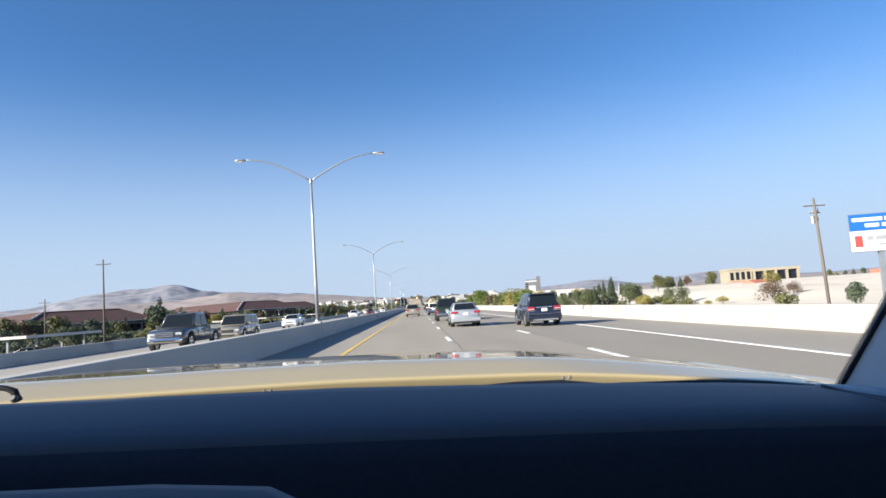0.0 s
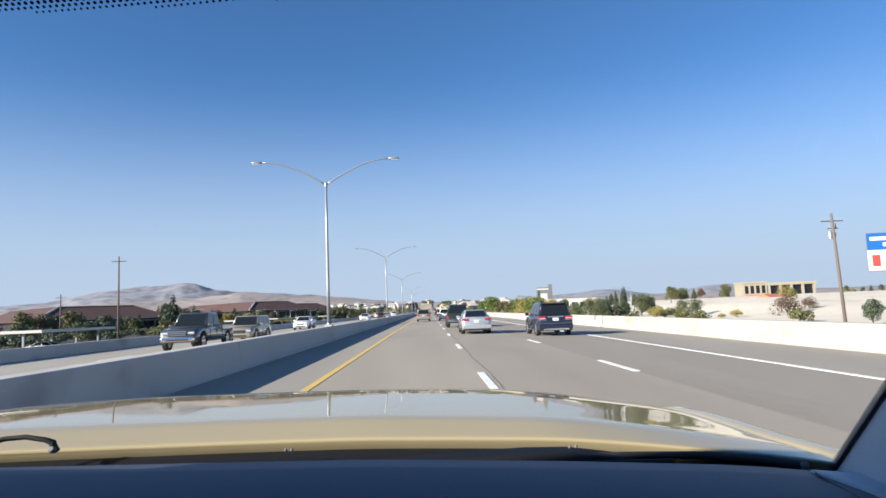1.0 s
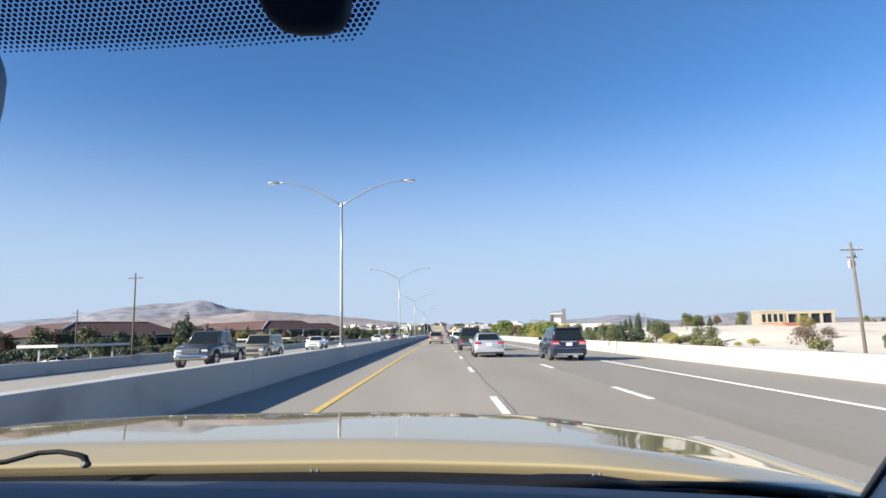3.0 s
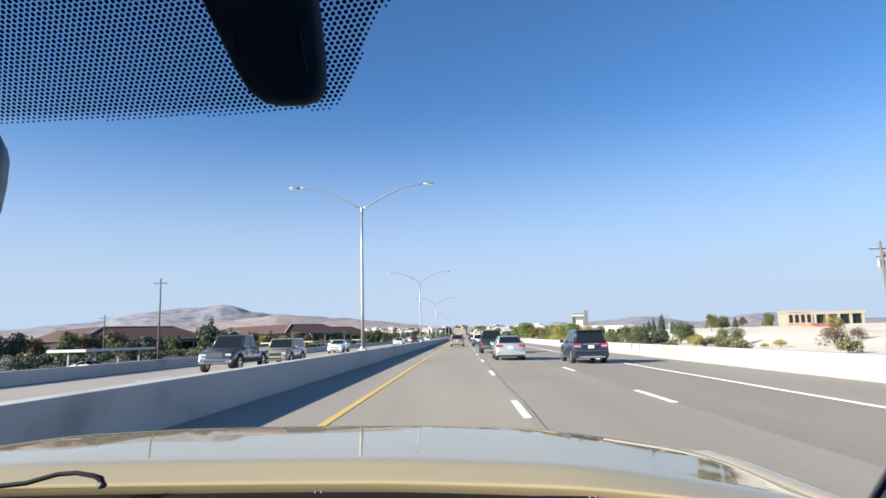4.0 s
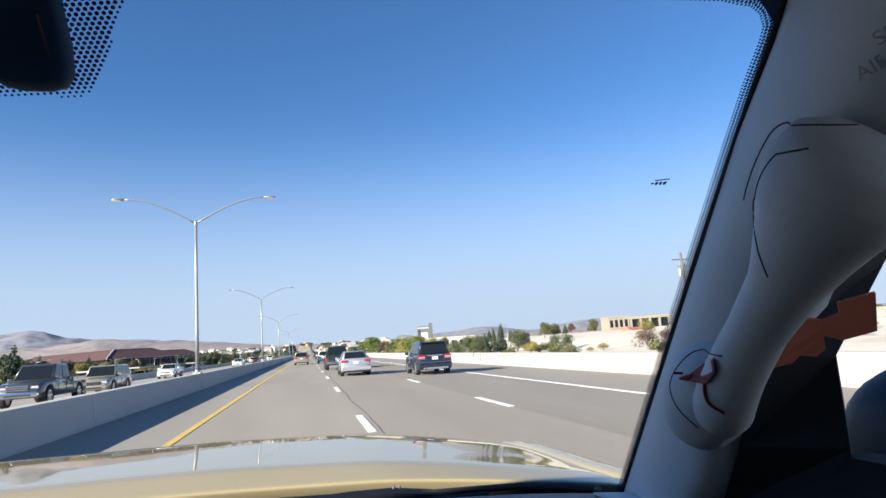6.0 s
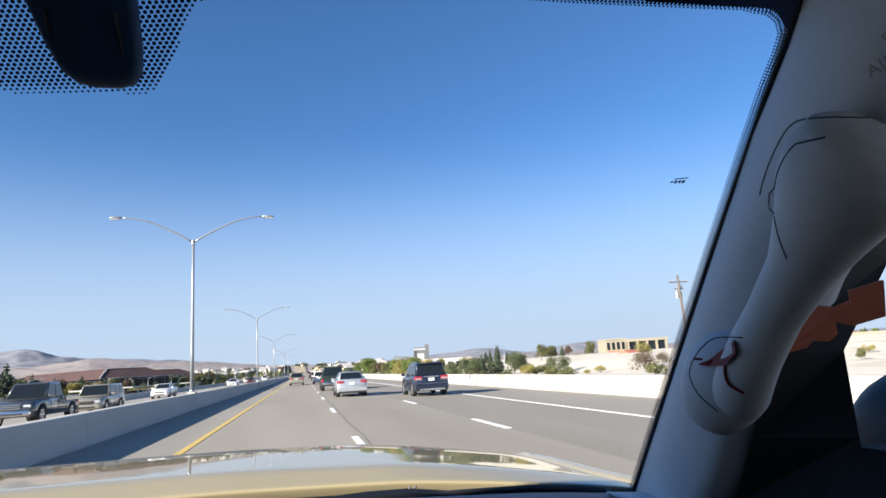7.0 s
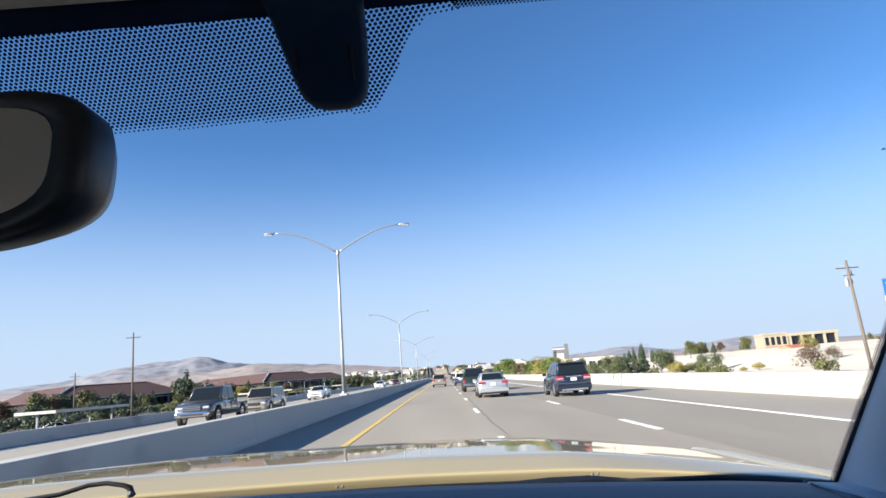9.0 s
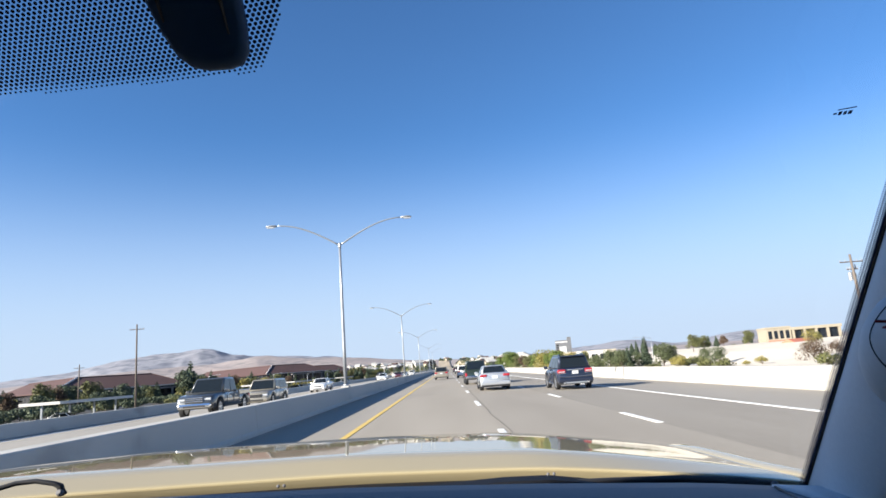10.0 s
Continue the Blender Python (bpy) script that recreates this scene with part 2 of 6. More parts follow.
def lathe(profile, sides=20, axis="z", caps=True):
    """profile: (radius, height) pairs, turned round the axis."""
    rings = []
    for r, h in profile:
        ring = []
        for k in range(sides):
            c, s = r * math.cos(k * math.tau / sides), r * math.sin(k * math.tau / sides)
            ring.append((c, s, h) if axis == "z" else (h, c, s))
        rings.append(ring)
    return loft(rings, True, caps)


# ---- ground, hills ----
def smoothstep(a, b, x):
    t = min(1, max(0, (x - a) / (b - a)))
    return t * t * (3 - 2 * t)


def ground_z(x, y):
    """Height of the land beside the road."""
    if -19.2 < x < 13.2:
        return -0.7 if y < 1750 else town_rise(x, y)
    return near_land(x, y) + town_rise(x, y) * smoothstep(20, 36, abs(x))


def town_rise(x, y):
    """The land climbs gently under the far town."""
    return 0.020 * min(max(0.0, y - 800), 1150) * (1 - smoothstep(2100, 2700, y)) * (1 - smoothstep(90, 320, x)) * (1 - smoothstep(350, 900, -x))


def near_land(x, y):
    if x <= -19:
        z = -0.7 - 1.5 * smoothstep(19, 32, -x)
        return z + 0.25 * noise.noise(Vector((x * 0.03, y * 0.03, 0)))
    rise = smoothstep(290, 390, y) * (1 - smoothstep(760, 1000, y))
    z = -0.7 - 1.6 * smoothstep(13, 26, x)
    z += rise * (2.6 * smoothstep(64, 84, x) + 1.9 * smoothstep(84, 165, x))
    return z + 0.3 * noise.noise(Vector((x * 0.03, y * 0.03, 0))) * smoothstep(13, 30, x)


def spread(lo, hi, near, far):
    """Positions that widen away from the strip near..far."""
    inside = list(np.linspace(near, far, 61))
    out = [far + (hi - far) * (i / 14) ** 2.2 for i in range(1, 15)]
    back = [near - (near - lo) * (i / 14) ** 2.2 for i in range(14, 0, -1)]
    return back + inside + out


gx, gy = sorted(set(spread(-4700, 4700, -200, 260)) | {-19.3, -18.9, 12.9, 13.3, -32.0, 24.0}), spread(-4700, 4700, -60, 800)
bm = bmesh.new()
grid = [[bm.verts.new((x, y, ground_z(x, y))) for x in gx] for y in gy]
for ra, rb in zip(grid, grid[1:]):
    for i in range(len(gx) - 1):
        f = bm.faces.new((ra[i], ra[i + 1], rb[i + 1], rb[i]))
        f.material_index = int(13 <= gx[i] < 420 and -60 < ra[i].co.y < 900)
land = solid("ground", bm, M_EARTH, "dry tan earth with sparse scrub beside the freeway", "ground", kind="structure", smooth=True)

SKYLINE = ((-75, 0.6), (-60, 0.8), (-45, 1.0), (-36, 1.25), (-32.4, 1.6), (-30, 1.8), (-27.8, 2.4), (-25.8, 2.72), (-23.5, 2.82), (-22.4, 2.9), (-21.2, 3.04), (-20.0, 3.04), (-18.8, 2.62),
           (-17.2, 2.3), (-14.6, 2.1), (-12, 1.9), (-9.5, 1.7), (-6.5, 1.32), (-3, 0.9), (0, 0.75), (5, 0.65), (10, 0.78), (12.9, 1.02), (15.7, 1.3), (17.4, 1.05),
           (19.8, 0.6), (22.3, 0.9), (24.4, 1.2), (26.1, 1.25), (28.4, 0.7), (33, 0.5), (45, 0.6), (60, 0.6), (75, 0.5))


def skyline(az):
    """The crest's height in degrees, its corners rounded."""
    at = np.array([az + d for d in (-1.0, -0.5, 0, 0.5, 1.0)])
    return float(np.dot(np.interp(at, [a for a, _ in SKYLINE], [e for _, e in SKYLINE]), (0.1, 0.2, 0.4, 0.2, 0.1)))


def foothill(az):
    """The lower hills in front: below the peak, but on the skyline itself to either side."""
    return float(np.interp(az, (-75, -34, -28, -24, -20, -17.6, -16.2, -14, -12, -9.3, -6, -3, 0, 8, 30, 75), (0.5, 1.0, 1.45, 1.7, 1.8, 2.05, 2.16, 1.93, 1.7, 1.62, 1.3, 0.95, 0.72, 0.55, 0.45, 0.4)))


def hill_range(name, mat, az0, az1, r0, r1, rc, share, seed, label, folds):
    """A range of hills cut by gullies, whose skyline stands at share(az) degrees."""
    na, nr = int((az1 - az0) * 6), 40
    bm = bmesh.new()
    cols, lifts = [], []
    for i in range(na + 1):
        az = az0 + (az1 - az0) * i / na
        crest = share(az) * rc * math.radians(1) + 1.5
        col = []
        for j in range(nr + 1):
            r = r0 + (r1 - r0) * j / nr
            up = smoothstep(r0, rc, r) if r <= rc else 1 - 0.6 * smoothstep(rc, r1, r)
            p = Vector((r * math.sin(radians(az)), r * math.cos(radians(az)), 0))
            warp = noise.noise(p * 0.002 + Vector((seed, 7, 0))) * 90
            q = Vector((p.x + warp, p.y * 0.55 - warp, 0))
            gully = abs(noise.noise(q * 0.0026 + Vector((0, seed, 0)))) + 0.5 * abs(noise.noise(q * 0.0065 + Vector((seed, 0, 3)))) + 0.2 * abs(noise.noise(q * 0.017))
            col.append([p, crest * up * (1 - folds * gully * (0.35 + 0.65 * up))])
        lifts.append(crest / max(h for _, h in col))
        cols.append(col)
    for i, col in enumerate(cols):
        near = lifts[max(0, i - 14):i + 15]
        lift = sum(near) / len(near)
        cols[i] = [bm.verts.new((p.x, p.y + 160, h * lift - 2.5 + 2.5 * j / nr)) for j, (p, h) in enumerate(col)]
    for a, b in zip(cols, cols[1:]):
        for j in range(nr):
            bm.faces.new((a[j], b[j], b[j + 1], a[j + 1]))
    return solid(name, bm, mat, label, "hills", kind="structure", smooth=True)


hill_range("mountain_backdrop", M_MOUNT, -75, 75, 3000, 4700, 4350, skyline, 3.0, "blue-grey desert mountain ridge on the skyline, distance haze in its colour", 0.17)
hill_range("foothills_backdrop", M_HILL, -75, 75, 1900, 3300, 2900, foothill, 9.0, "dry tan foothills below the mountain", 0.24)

land.data.materials.append(M_SAND)

# ---- roads ----
Y0, Y1 = -120, 1700


def road_z(x):
    """The lanes are level at the crown and fall 1.8 % towards the outer wall."""
    return -0.018 * max(0.0, x - 1.06)


def strip(name, xs, y0, y1, lift, depth, mat, label, category):
    """A slab of road between the given xs that follows the cross fall."""
    prof = [(x, road_z(x) + lift) for x in xs] + [(x, road_z(x) + lift - depth) for x in reversed(xs)]
    return solid(name, loft([[(x, y, z) for x, z in prof] for y in (y0, y1)]), mat, label, category, kind="structure")


strip("road", (-2.72, 1.06), Y0, Y1, 0.0, 0.8, M_ASPH, "worn pale grey asphalt of the inner freeway lane", "road")
strip("road_middle_lane", (1.06, 4.52), Y0, Y1, 0.0, 0.8, M_ASPH2, "worn grey asphalt of the middle freeway lane", "road")
strip("road_outer_lane", (4.52, 8.5), Y0, Y1, 0.0, 0.8, M_ASPH3, "darker worn asphalt of the outer freeway lane", "road")
strip("road_shoulder_west", (-5.44, -2.72), Y0, Y1, -0.002, 0.8, M_SHOULDER, "dusty brown-grey inner shoulder beside the median", "shoulder")
strip("road_shoulder_east", (8.5, 12.4), Y0, Y1, -0.002, 0.7, M_SHOULDER, "grey outer shoulder beside the concrete wall", "shoulder")
solid("road_opposite", boxed(-18.5, -5.98, Y0, Y1, -0.8, -0.06), M_OPP, "pale oncoming carriageway past the median wall", "road", kind="structure")
strip("road_patch", (-2.66, 1.06, 4.6, 11.6), 150.0, 198.6, 0.006, 0.06, M_PATCH, "freshly laid black asphalt section across the lanes", "road")
solid("parking_lot_ground", boxed(-175, -30, 60, 720, -2.5, -1.95), M_LOT, "dark parking lot asphalt below the freeway", "parking lot", kind="structure")

strip("yellow_edge_line", (-2.66, -2.50), Y0, Y1, 0.010, 0.02, M_YELLOW, "solid yellow line along the inner lane edge", "road marking")
strip("white_edge_line", (8.21, 8.37), Y0, Y1, 0.010, 0.02, M_WHITE, "solid white line along the outer lane edge", "road marking")
solid("white_edge_line_opposite", boxed(-17.35, -17.2, Y0, Y1, -0.08, -0.05), M_WHITE, "solid white line on the oncoming carriageway", "road marking", kind="structure")

me_dash = bpy.data.meshes.new("lane_dash")
bm = boxed(-0.075, 0.075, -1.52, 1.52, -0.01, 0.010)
bm.to_mesh(me_dash)
bm.free()
me_dash.materials.append(M_WHITE)
for X, first, z in ((1.06, 27.78, 0.0), (4.52, 18.10, road_z(4.52)), (-10.3, 6.0, -0.06), (-13.8, 6.0, -0.06)):
    for k in range(-3, 44):
        d = new("lane_dash", me_dash)
        d.location = (X, first + 12.19 * k, z)
        tagged(d, "short white painted lane dash on asphalt", "road marking", "white lane dashes", "structure")


def wavy_strip(name, pts, width, mat, label, z=0.008):
    bm = bmesh.new()
    prev = None
    for i, (x, y) in enumerate(pts):
        a, b = Vector(pts[max(0, i - 1)]), Vector(pts[min(len(pts) - 1, i + 1)])
        n2 = Vector((-(b - a).y, (b - a).x)).normalized() * width * random.uniform(0.3, 0.7)
        zz = road_z(x) + z
        cur = [bm.verts.new((x + n2.x, y + n2.y, zz)), bm.verts.new((x - n2.x, y - n2.y, zz)), bm.verts.new((x - n2.x, y - n2.y, zz - 0.02)), bm.verts.new((x + n2.x, y + n2.y, zz - 0.02))]
        if prev:
            for q in range(4):
                bm.faces.new((prev[q], prev[(q + 1) % 4], cur[(q + 1) % 4], cur[q]))
        prev = cur
    bmesh.ops.recalc_face_normals(bm, faces=bm.faces)
    return solid(name, bm, mat, label, "road crack", kind="structure")


random.seed(5)
for x0, ya, yb in ((1.27, 112, 148), (1.22, 228, 420)):
    pts, x = [], x0
    for i in range(int((yb - ya) / 0.9)):
        x += random.uniform(-0.03, 0.03) - (x - x0) * 0.2
        pts.append((x, ya + i * 0.9))
    wavy_strip("sealed_crack", pts, 0.011, M_TAR, "thin tarred seam along the lane joint")
for y, slope in ((52.6, -0.4), (105.4, -0.4)):
    pts = [(-2.3 + 0.35 * i, y + slope * (-2.3 + 0.35 * i) + random.uniform(-0.06, 0.06)) for i in range(20)]
    wavy_strip("sealed_crack", pts, 0.018, M_TAR, "thin tarred transverse crack across lanes")

# ---- concrete barriers ----
def barrier(name, profile, x, y_from, count, length, mat, label):
    """A cast wall of separate segments with open joints."""
    root = tagged(new(name), label, "barrier", kind="structure")
    bm = loft([[(px, 0.012, pz) for px, pz in profile], [(px, length - 0.012, pz) for px, pz in profile]])
    me = bpy.data.meshes.new("wall_segment")
    bm.to_mesh(me)
    bm.free()
    me.materials.append(mat)
    for i in range(count):
        s = new("wall_segment", me)
        s.parent = root
        s.location = (x, y_from + i * length, 0)
    return root


barrier("median_barrier", ((-0.30, -0.7), (0.30, -0.7), (0.30, 0.08), (0.255, 0.14), (0.205, 0.795), (0.185, 0.82), (-0.185, 0.82), (-0.205, 0.795), (-0.255, 0.14), (-0.30, 0.08)),
        -5.72, Y0, 120, 15.0, M_CONC, "grey concrete median wall with lamp posts on top")
barrier("far_barrier", ((-0.2, -1.6), (0.2, -1.6), (0.2, -0.0), (0.14, 0.50), (0.12, 0.52), (-0.12, 0.52), (-0.14, 0.50), (-0.2, 0.0)),
        -18.65, Y0, 120, 15.0, M_CONC, "low grey concrete wall beyond the oncoming lanes")
barrier("outer_barrier", ((-0.28, -0.9), (0.28, -0.9), (0.28, 0.1), (0.2, 0.575), (0.18, 0.60), (-0.10, 0.60), (-0.125, 0.575), (-0.16, 0.05), (-0.27, -0.10)),
        12.62, -128.43, 108, 16.93, M_CONC2, "pale sunlit concrete wall along the shoulder")


def wall_crack(y, lean):
    """A dark crack that wanders down the road face of the median wall."""
    pts = [(-5.72 + 0.207 + 0.05 * (0.8 - z) / 0.65, y + lean * (0.8 - z) ** 1.5 + random.uniform(-0.02, 0.02), z) for z in (0.79, 0.7, 0.6, 0.5, 0.4, 0.3, 0.2, 0.15)]
    solid("wall_crack", tube(pts, [0.004, 0.008, 0.011, 0.012, 0.012, 0.011, 0.008, 0.004], 5), M_TAR, "dark crack down the median wall face", "wall crack", kind="structure")


for y, lean in ((151.9, 0.4), (62.4, 0.3), (291.0, -0.3), (303.1, 0.7), (304.2, -0.4), (305.0, 0.9), (306.6, 0.5), (307.9, -0.6)):
    wall_crack(y, lean)

# ---- lamp posts on the median ----
def double_lamp():
    root = thing("street_lamp", pose(0, 0, 0), "tall galvanised double-arm street lamp on the median wall", "street lamp", "median street lamps")
    part("base_plate", boxed(-0.21, 0.21, -0.26, 0.26, 0.80, 0.90, 0.02), M_CONC, root, "concrete pedestal")
    part("flange", lathe(((0.16, 0.90), (0.16, 0.93), (0.13, 0.95), (0.12, 1.0))), M_GALV, root)
    part("pole", tube([(0, 0, 0.93), (0, 0, 3), (0, 0, 6), (0, 0, 9.0)], [0.105, 0.095, 0.08, 0.066], 12), M_GALV, root, smooth=True)
    part("collar", lathe(((0.085, 8.77), (0.095, 8.79), (0.095, 9.01), (0.03, 9.07))), M_GALV, root)
    for s in (-1, 1):
        path = []
        for i in range(13):
            u = i / 12
            path.append((s * 3.65 * u, 0, 8.9 + 1.42 * math.sin(u * math.pi / 2)))
        arm = part("arm", tube(path, [0.05 - 0.018 * i / 12 for i in range(13)], 8), M_GALV, root, smooth=True)
        rings = []
        for d, w, h in ((0, 0.03, 0.03), (0.06, 0.1, 0.06), (0.3, 0.15, 0.075), (0.55, 0.14, 0.06), (0.66, 0.06, 0.03)):
            rings.append([(s * (3.61 + d), w * math.cos(a * math.tau / 10), 10.315 + h * math.sin(a * math.tau / 10)) for a in range(10)])
        head = part("luminaire", loft(rings), M_GALV, arm, "flat pale lamp head", smooth=True)
        part("lens", boxed(min(s * 3.8, s * 4.2), max(s * 3.8, s * 4.2), -0.1, 0.1, 10.23, 10.25), M_LAMP, head)
    return root


lamp = double_lamp()
LAMPS = (50.2, 100.7, 207.5, 257.4, 307.5, 358.6, 438.0, 490.0)
lamp.matrix_world = pose(-5.72, LAMPS[0], 0)
for y in LAMPS[1:]:
    copy_thing(lamp, pose(-5.72, y, -0.5 if y > 340 else 0))


def single_lamp(x, y, top, reach, label="slim grey single-arm parking lot lamp"):
    z0 = ground_z(x, y) - 0.3
    root = thing("parking_lamp", pose(x, y, 0), label, "street lamp", "parking lot lamps")
    part("pole", tube([(0, 0, z0), (0, 0, (z0 + top) / 2), (0, 0, top - 0.4)], [0.09, 0.08, 0.06]), M_GALV, root, smooth=True)
    part("arm", tube([(reach * u, 0, top - 0.4 + 0.4 * math.sin(u * math.pi / 2)) for u in (0, 0.25, 0.5, 0.75, 1)], [0.055, 0.05, 0.045, 0.04, 0.035]), M_GALV, root, smooth=True)
    part("luminaire", boxed(min(reach, reach * 1.35), max(reach, reach * 1.35), -0.14, 0.14, top - 0.05, top + 0.06, 0.03), M_GALV, root)


for y in (203, 228, 270, 371, 427, 477, 520):
    single_lamp(-56, y, 3.9, 2.2)
single_lamp(-110.4, 336.4, 4.8, 2.5)
single_lamp(50.8, 377.6, 5.4, -3.2, "tall grey single-arm street lamp behind the wall")
single_lamp(51.6, 441, 5.4, -3.2, "tall grey single-arm street lamp behind the wall")
single_lamp(60.0, 172, 3.6, -1.2, "grey street lamp among the trees")

# a tall bare mast past the oncoming lanes
mast = thing("mast", pose(-36.3, 209, 0), "tall plain pale steel mast without arms", "mast")
part("shaft", tube([(0, 0, -2.9), (0, 0, 6), (0, 0, 15.8)], [0.24, 0.19, 0.12], 12), M_GALV, mast, smooth=True)
part("cap", lathe(((0.13, 15.78), (0.13, 15.95), (0.05, 16.1))), M_GALV, mast)


def utility_pole(x, y, top, lean=(0.0, 0.0), transformer=False, arm_turn=0.0):
    z0 = ground_z(x, y) - 0.4
    root = thing("utility_pole", pose(x, y, 0), "weathered wooden utility pole with a crossarm", "utility pole", "utility poles")
    lx, ly = lean
    part("shaft", tube([(0, 0, z0), (lx * 0.5, ly * 0.5, (top + z0) / 2), (lx, ly, top)], [0.17, 0.15, 0.11]), M_POLEWOOD, root, smooth=True)
    ca, sa = math.cos(arm_turn), math.sin(arm_turn)
    for dz, half in ((0.75, 1.15), (1.5, 0.55)) if transformer else ((0.8, 1.15),):
        arm = part("crossarm", tube([(lx - half * ca, ly - half * sa, top - dz), (lx + half * ca, ly + half * sa, top - dz)], [0.06, 0.06], 4), M_POLEWOOD, root)
        for k in (-0.95, -0.5, 0.5, 0.95):
            bm = lathe(((0.03, 0), (0.055, 0.05), (0.035, 0.1), (0.05, 0.15), (0.02, 0.2)), 8)
            bm.transform(Matrix.Translation((lx + k * half * ca, ly + k * half * sa, top - dz + 0.05)))
            part("insulator", bm, M_SIGNGREY, arm)
    if transformer:
        bm = lathe(((0.05, 0), (0.2, 0.02), (0.2, 0.75), (0.12, 0.82), (0.04, 0.84)), 12)
        bm.transform(Matrix.Translation((lx - 0.32, ly, top - 2.6)))
        part("transformer", bm, M_GALV, root, "grey transformer can")
        for k, dz in ((0.3, 1.0), (-0.25, 1.25), (0.22, 1.9), (-0.3, 2.2)):
            part("fuse_holder", tube([(lx + k, ly, top - dz), (lx + k * 1.25, ly, top - dz - 0.45)], [0.05, 0.04], 6), M_SIGNGREY, root)
        part("service_pipe", tube([(lx * 0.4 + 0.2, ly * 0.4, 0.5), (lx + 0.14, ly, top - 2.6)], [0.045, 0.045], 6), M_GALV, root)


utility_pole(-49.0, 322.0, 12.0)
utility_pole(-80.0, 360.0, 8.2)
utility_pole(40.4, 282.0, 9.6, (0.55, 1.4), True)
utility_pole(96.0, 154.0, 6.8)

# roadside sponsor board
board = thing("road_sign", pose(12.98, 238.9, -0.22, 0, 0, -12), "blue and white roadside board on one steel post", "road sign")
part("post", boxed(-0.06, 0.06, -0.06, 0.06, -1.4, 2.6), M_GALV, board)
part("panel", boxed(-0.8, 0.8, -0.10, -0.06, 2.28, 3.36, 0.008), M_GALV, board)
blue = part("upper_sheet", boxed(-0.78, 0.78, -0.112, -0.1, 2.88, 3.34), M_SIGNBLUE, board, "blue sheet with two white lines")
white = part("lower_sheet", boxed(-0.78, 0.78, -0.112, -0.1, 2.30, 2.87), M_SIGNWHITE, board, "white sheet with red emblem")
for x0, x1, z0, z1 in ((-0.70, 0.08, 3.14, 3.24), (0.14, 0.68, 3.14, 3.24), (-0.38, -0.02, 2.97, 3.07), (0.06, 0.36, 2.97, 3.07)):
    part("print_bar", boxed(x0, x1, -0.118, -0.112, z0, z1), M_SIGNWHITE, blue)
for x0, x1, z0, z1 in ((-0.36, -0.2, 2.6, 2.72), (-0.14, 0.18, 2.6, 2.72), (0.24, 0.7, 2.6, 2.72), (-0.1, 0.35, 2.44, 2.5)):
    part("print_bar", boxed(x0, x1, -0.118, -0.112, z0, z1), M_SIGNGREY, white)
part("emblem", boxed(-0.68, -0.48, -0.118, -0.112, 2.42, 2.74), M_SIGNRED, white)

bill = thing("billboard", pose(230, 340, -2.4, 0, 0, -33), "wide grey billboard on two steel posts", "billboard")
part("panel", boxed(-6.2, 6.2, -0.3, 0.3, 3.0, 6.8), M_SIGNGREY, bill)
for a, b in ((3.8, 4.6), (5.1, 5.9)):
    part("print_bar", boxed(-5, 5, -0.36, -0.3, a, b), M_SIGNWHITE, bill)
for s in (-4, 4):
    part("post", boxed(s - 0.25, s + 0.25, -0.2, 0.2, -4, 3.0), M_GALV, bill)


# ---- trees ----
def leaves(bm_list, rng, centres, count, size):
    """Small two-sided leaf clumps scattered through the given balls (x, y, z, r, squash)."""
    verts, faces = [], []
    weights = np.array([c[3] ** 2 for c in centres])
    weights = weights / weights.sum()
    for _ in range(count):
        x, y, z, r, sq = centres[rng.choice(len(centres), p=weights)]
        d = rng.normal(size=3)
        d /= np.linalg.norm(d)
        rr = r * (0.45 + 0.6 * rng.random() ** 0.6)
        c = np.array((x, y, z)) + d * np.array((rr, rr, rr * sq))
        u = rng.normal(size=3)
        u /= np.linalg.norm(u)
        w = np.cross(u, d + rng.normal(size=3) * 0.5)
        w /= np.linalg.norm(w) + 1e-6
        s = size * rng.uniform(0.55, 1.3)
        k = len(verts)
        verts += [tuple(c + u * s * 0.6), tuple(c + w * s * 0.45), tuple(c - u * s * 0.6), tuple(c - w * s * 0.45)]
        faces.append((k, k + 1, k + 2, k + 3))
    me = bpy.data.meshes.new("crown")
    me.from_pydata(verts, [], faces)
    return me


def broad_tree(seed, height, radius, leaf, label, count=1500, size=0.42, trunk_share=0.28, name="tree", category="tree"):
    rng = np.random.default_rng(seed)
    root = thing(name, pose(0, 0, -50), label, category, "roadside trees")
    th = height * trunk_share
    bm = tube([(0, 0, -0.6), (0.03 * height * rng.normal() * 0.3, 0, th * 0.6), (0.05 * rng.normal(), 0.05 * rng.normal(), th * 1.3), (0, 0, height * 0.7)], [0.03 * height, 0.024 * height, 0.017 * height, 0.006 * height], 7)
    balls = []
    n = 12
    for i in range(n):
        a = i * 2.4 + rng.random()
        up = rng.uniform(0.62 * trunk_share + 0.1, 0.88) * height
        out = radius * rng.uniform(0.35, 0.72) * (1.15 - 0.6 * up / height)
        tip = (out * math.cos(a), out * math.sin(a), up)
        join(bm, tube([(0, 0, th * rng.uniform(0.7, 1.2)), (tip[0] * 0.5, tip[1] * 0.5, (th + up) / 2), tip], [0.012 * height, 0.008 * height, 0.003 * height], 5))
        balls.append((*tip, radius * rng.uniform(0.3, 0.5), rng.uniform(0.65, 0.95)))
    balls.append((0, 0, height * 0.84, radius * 0.42, 0.8))
    balls.append((0, 0, height * 0.55, radius * 0.55, 0.8))
    part("trunk", bm, M_BARK, root, smooth=True)
    part_of("crown", leaves(None, rng, balls, count, size), leaf, root)
    return root


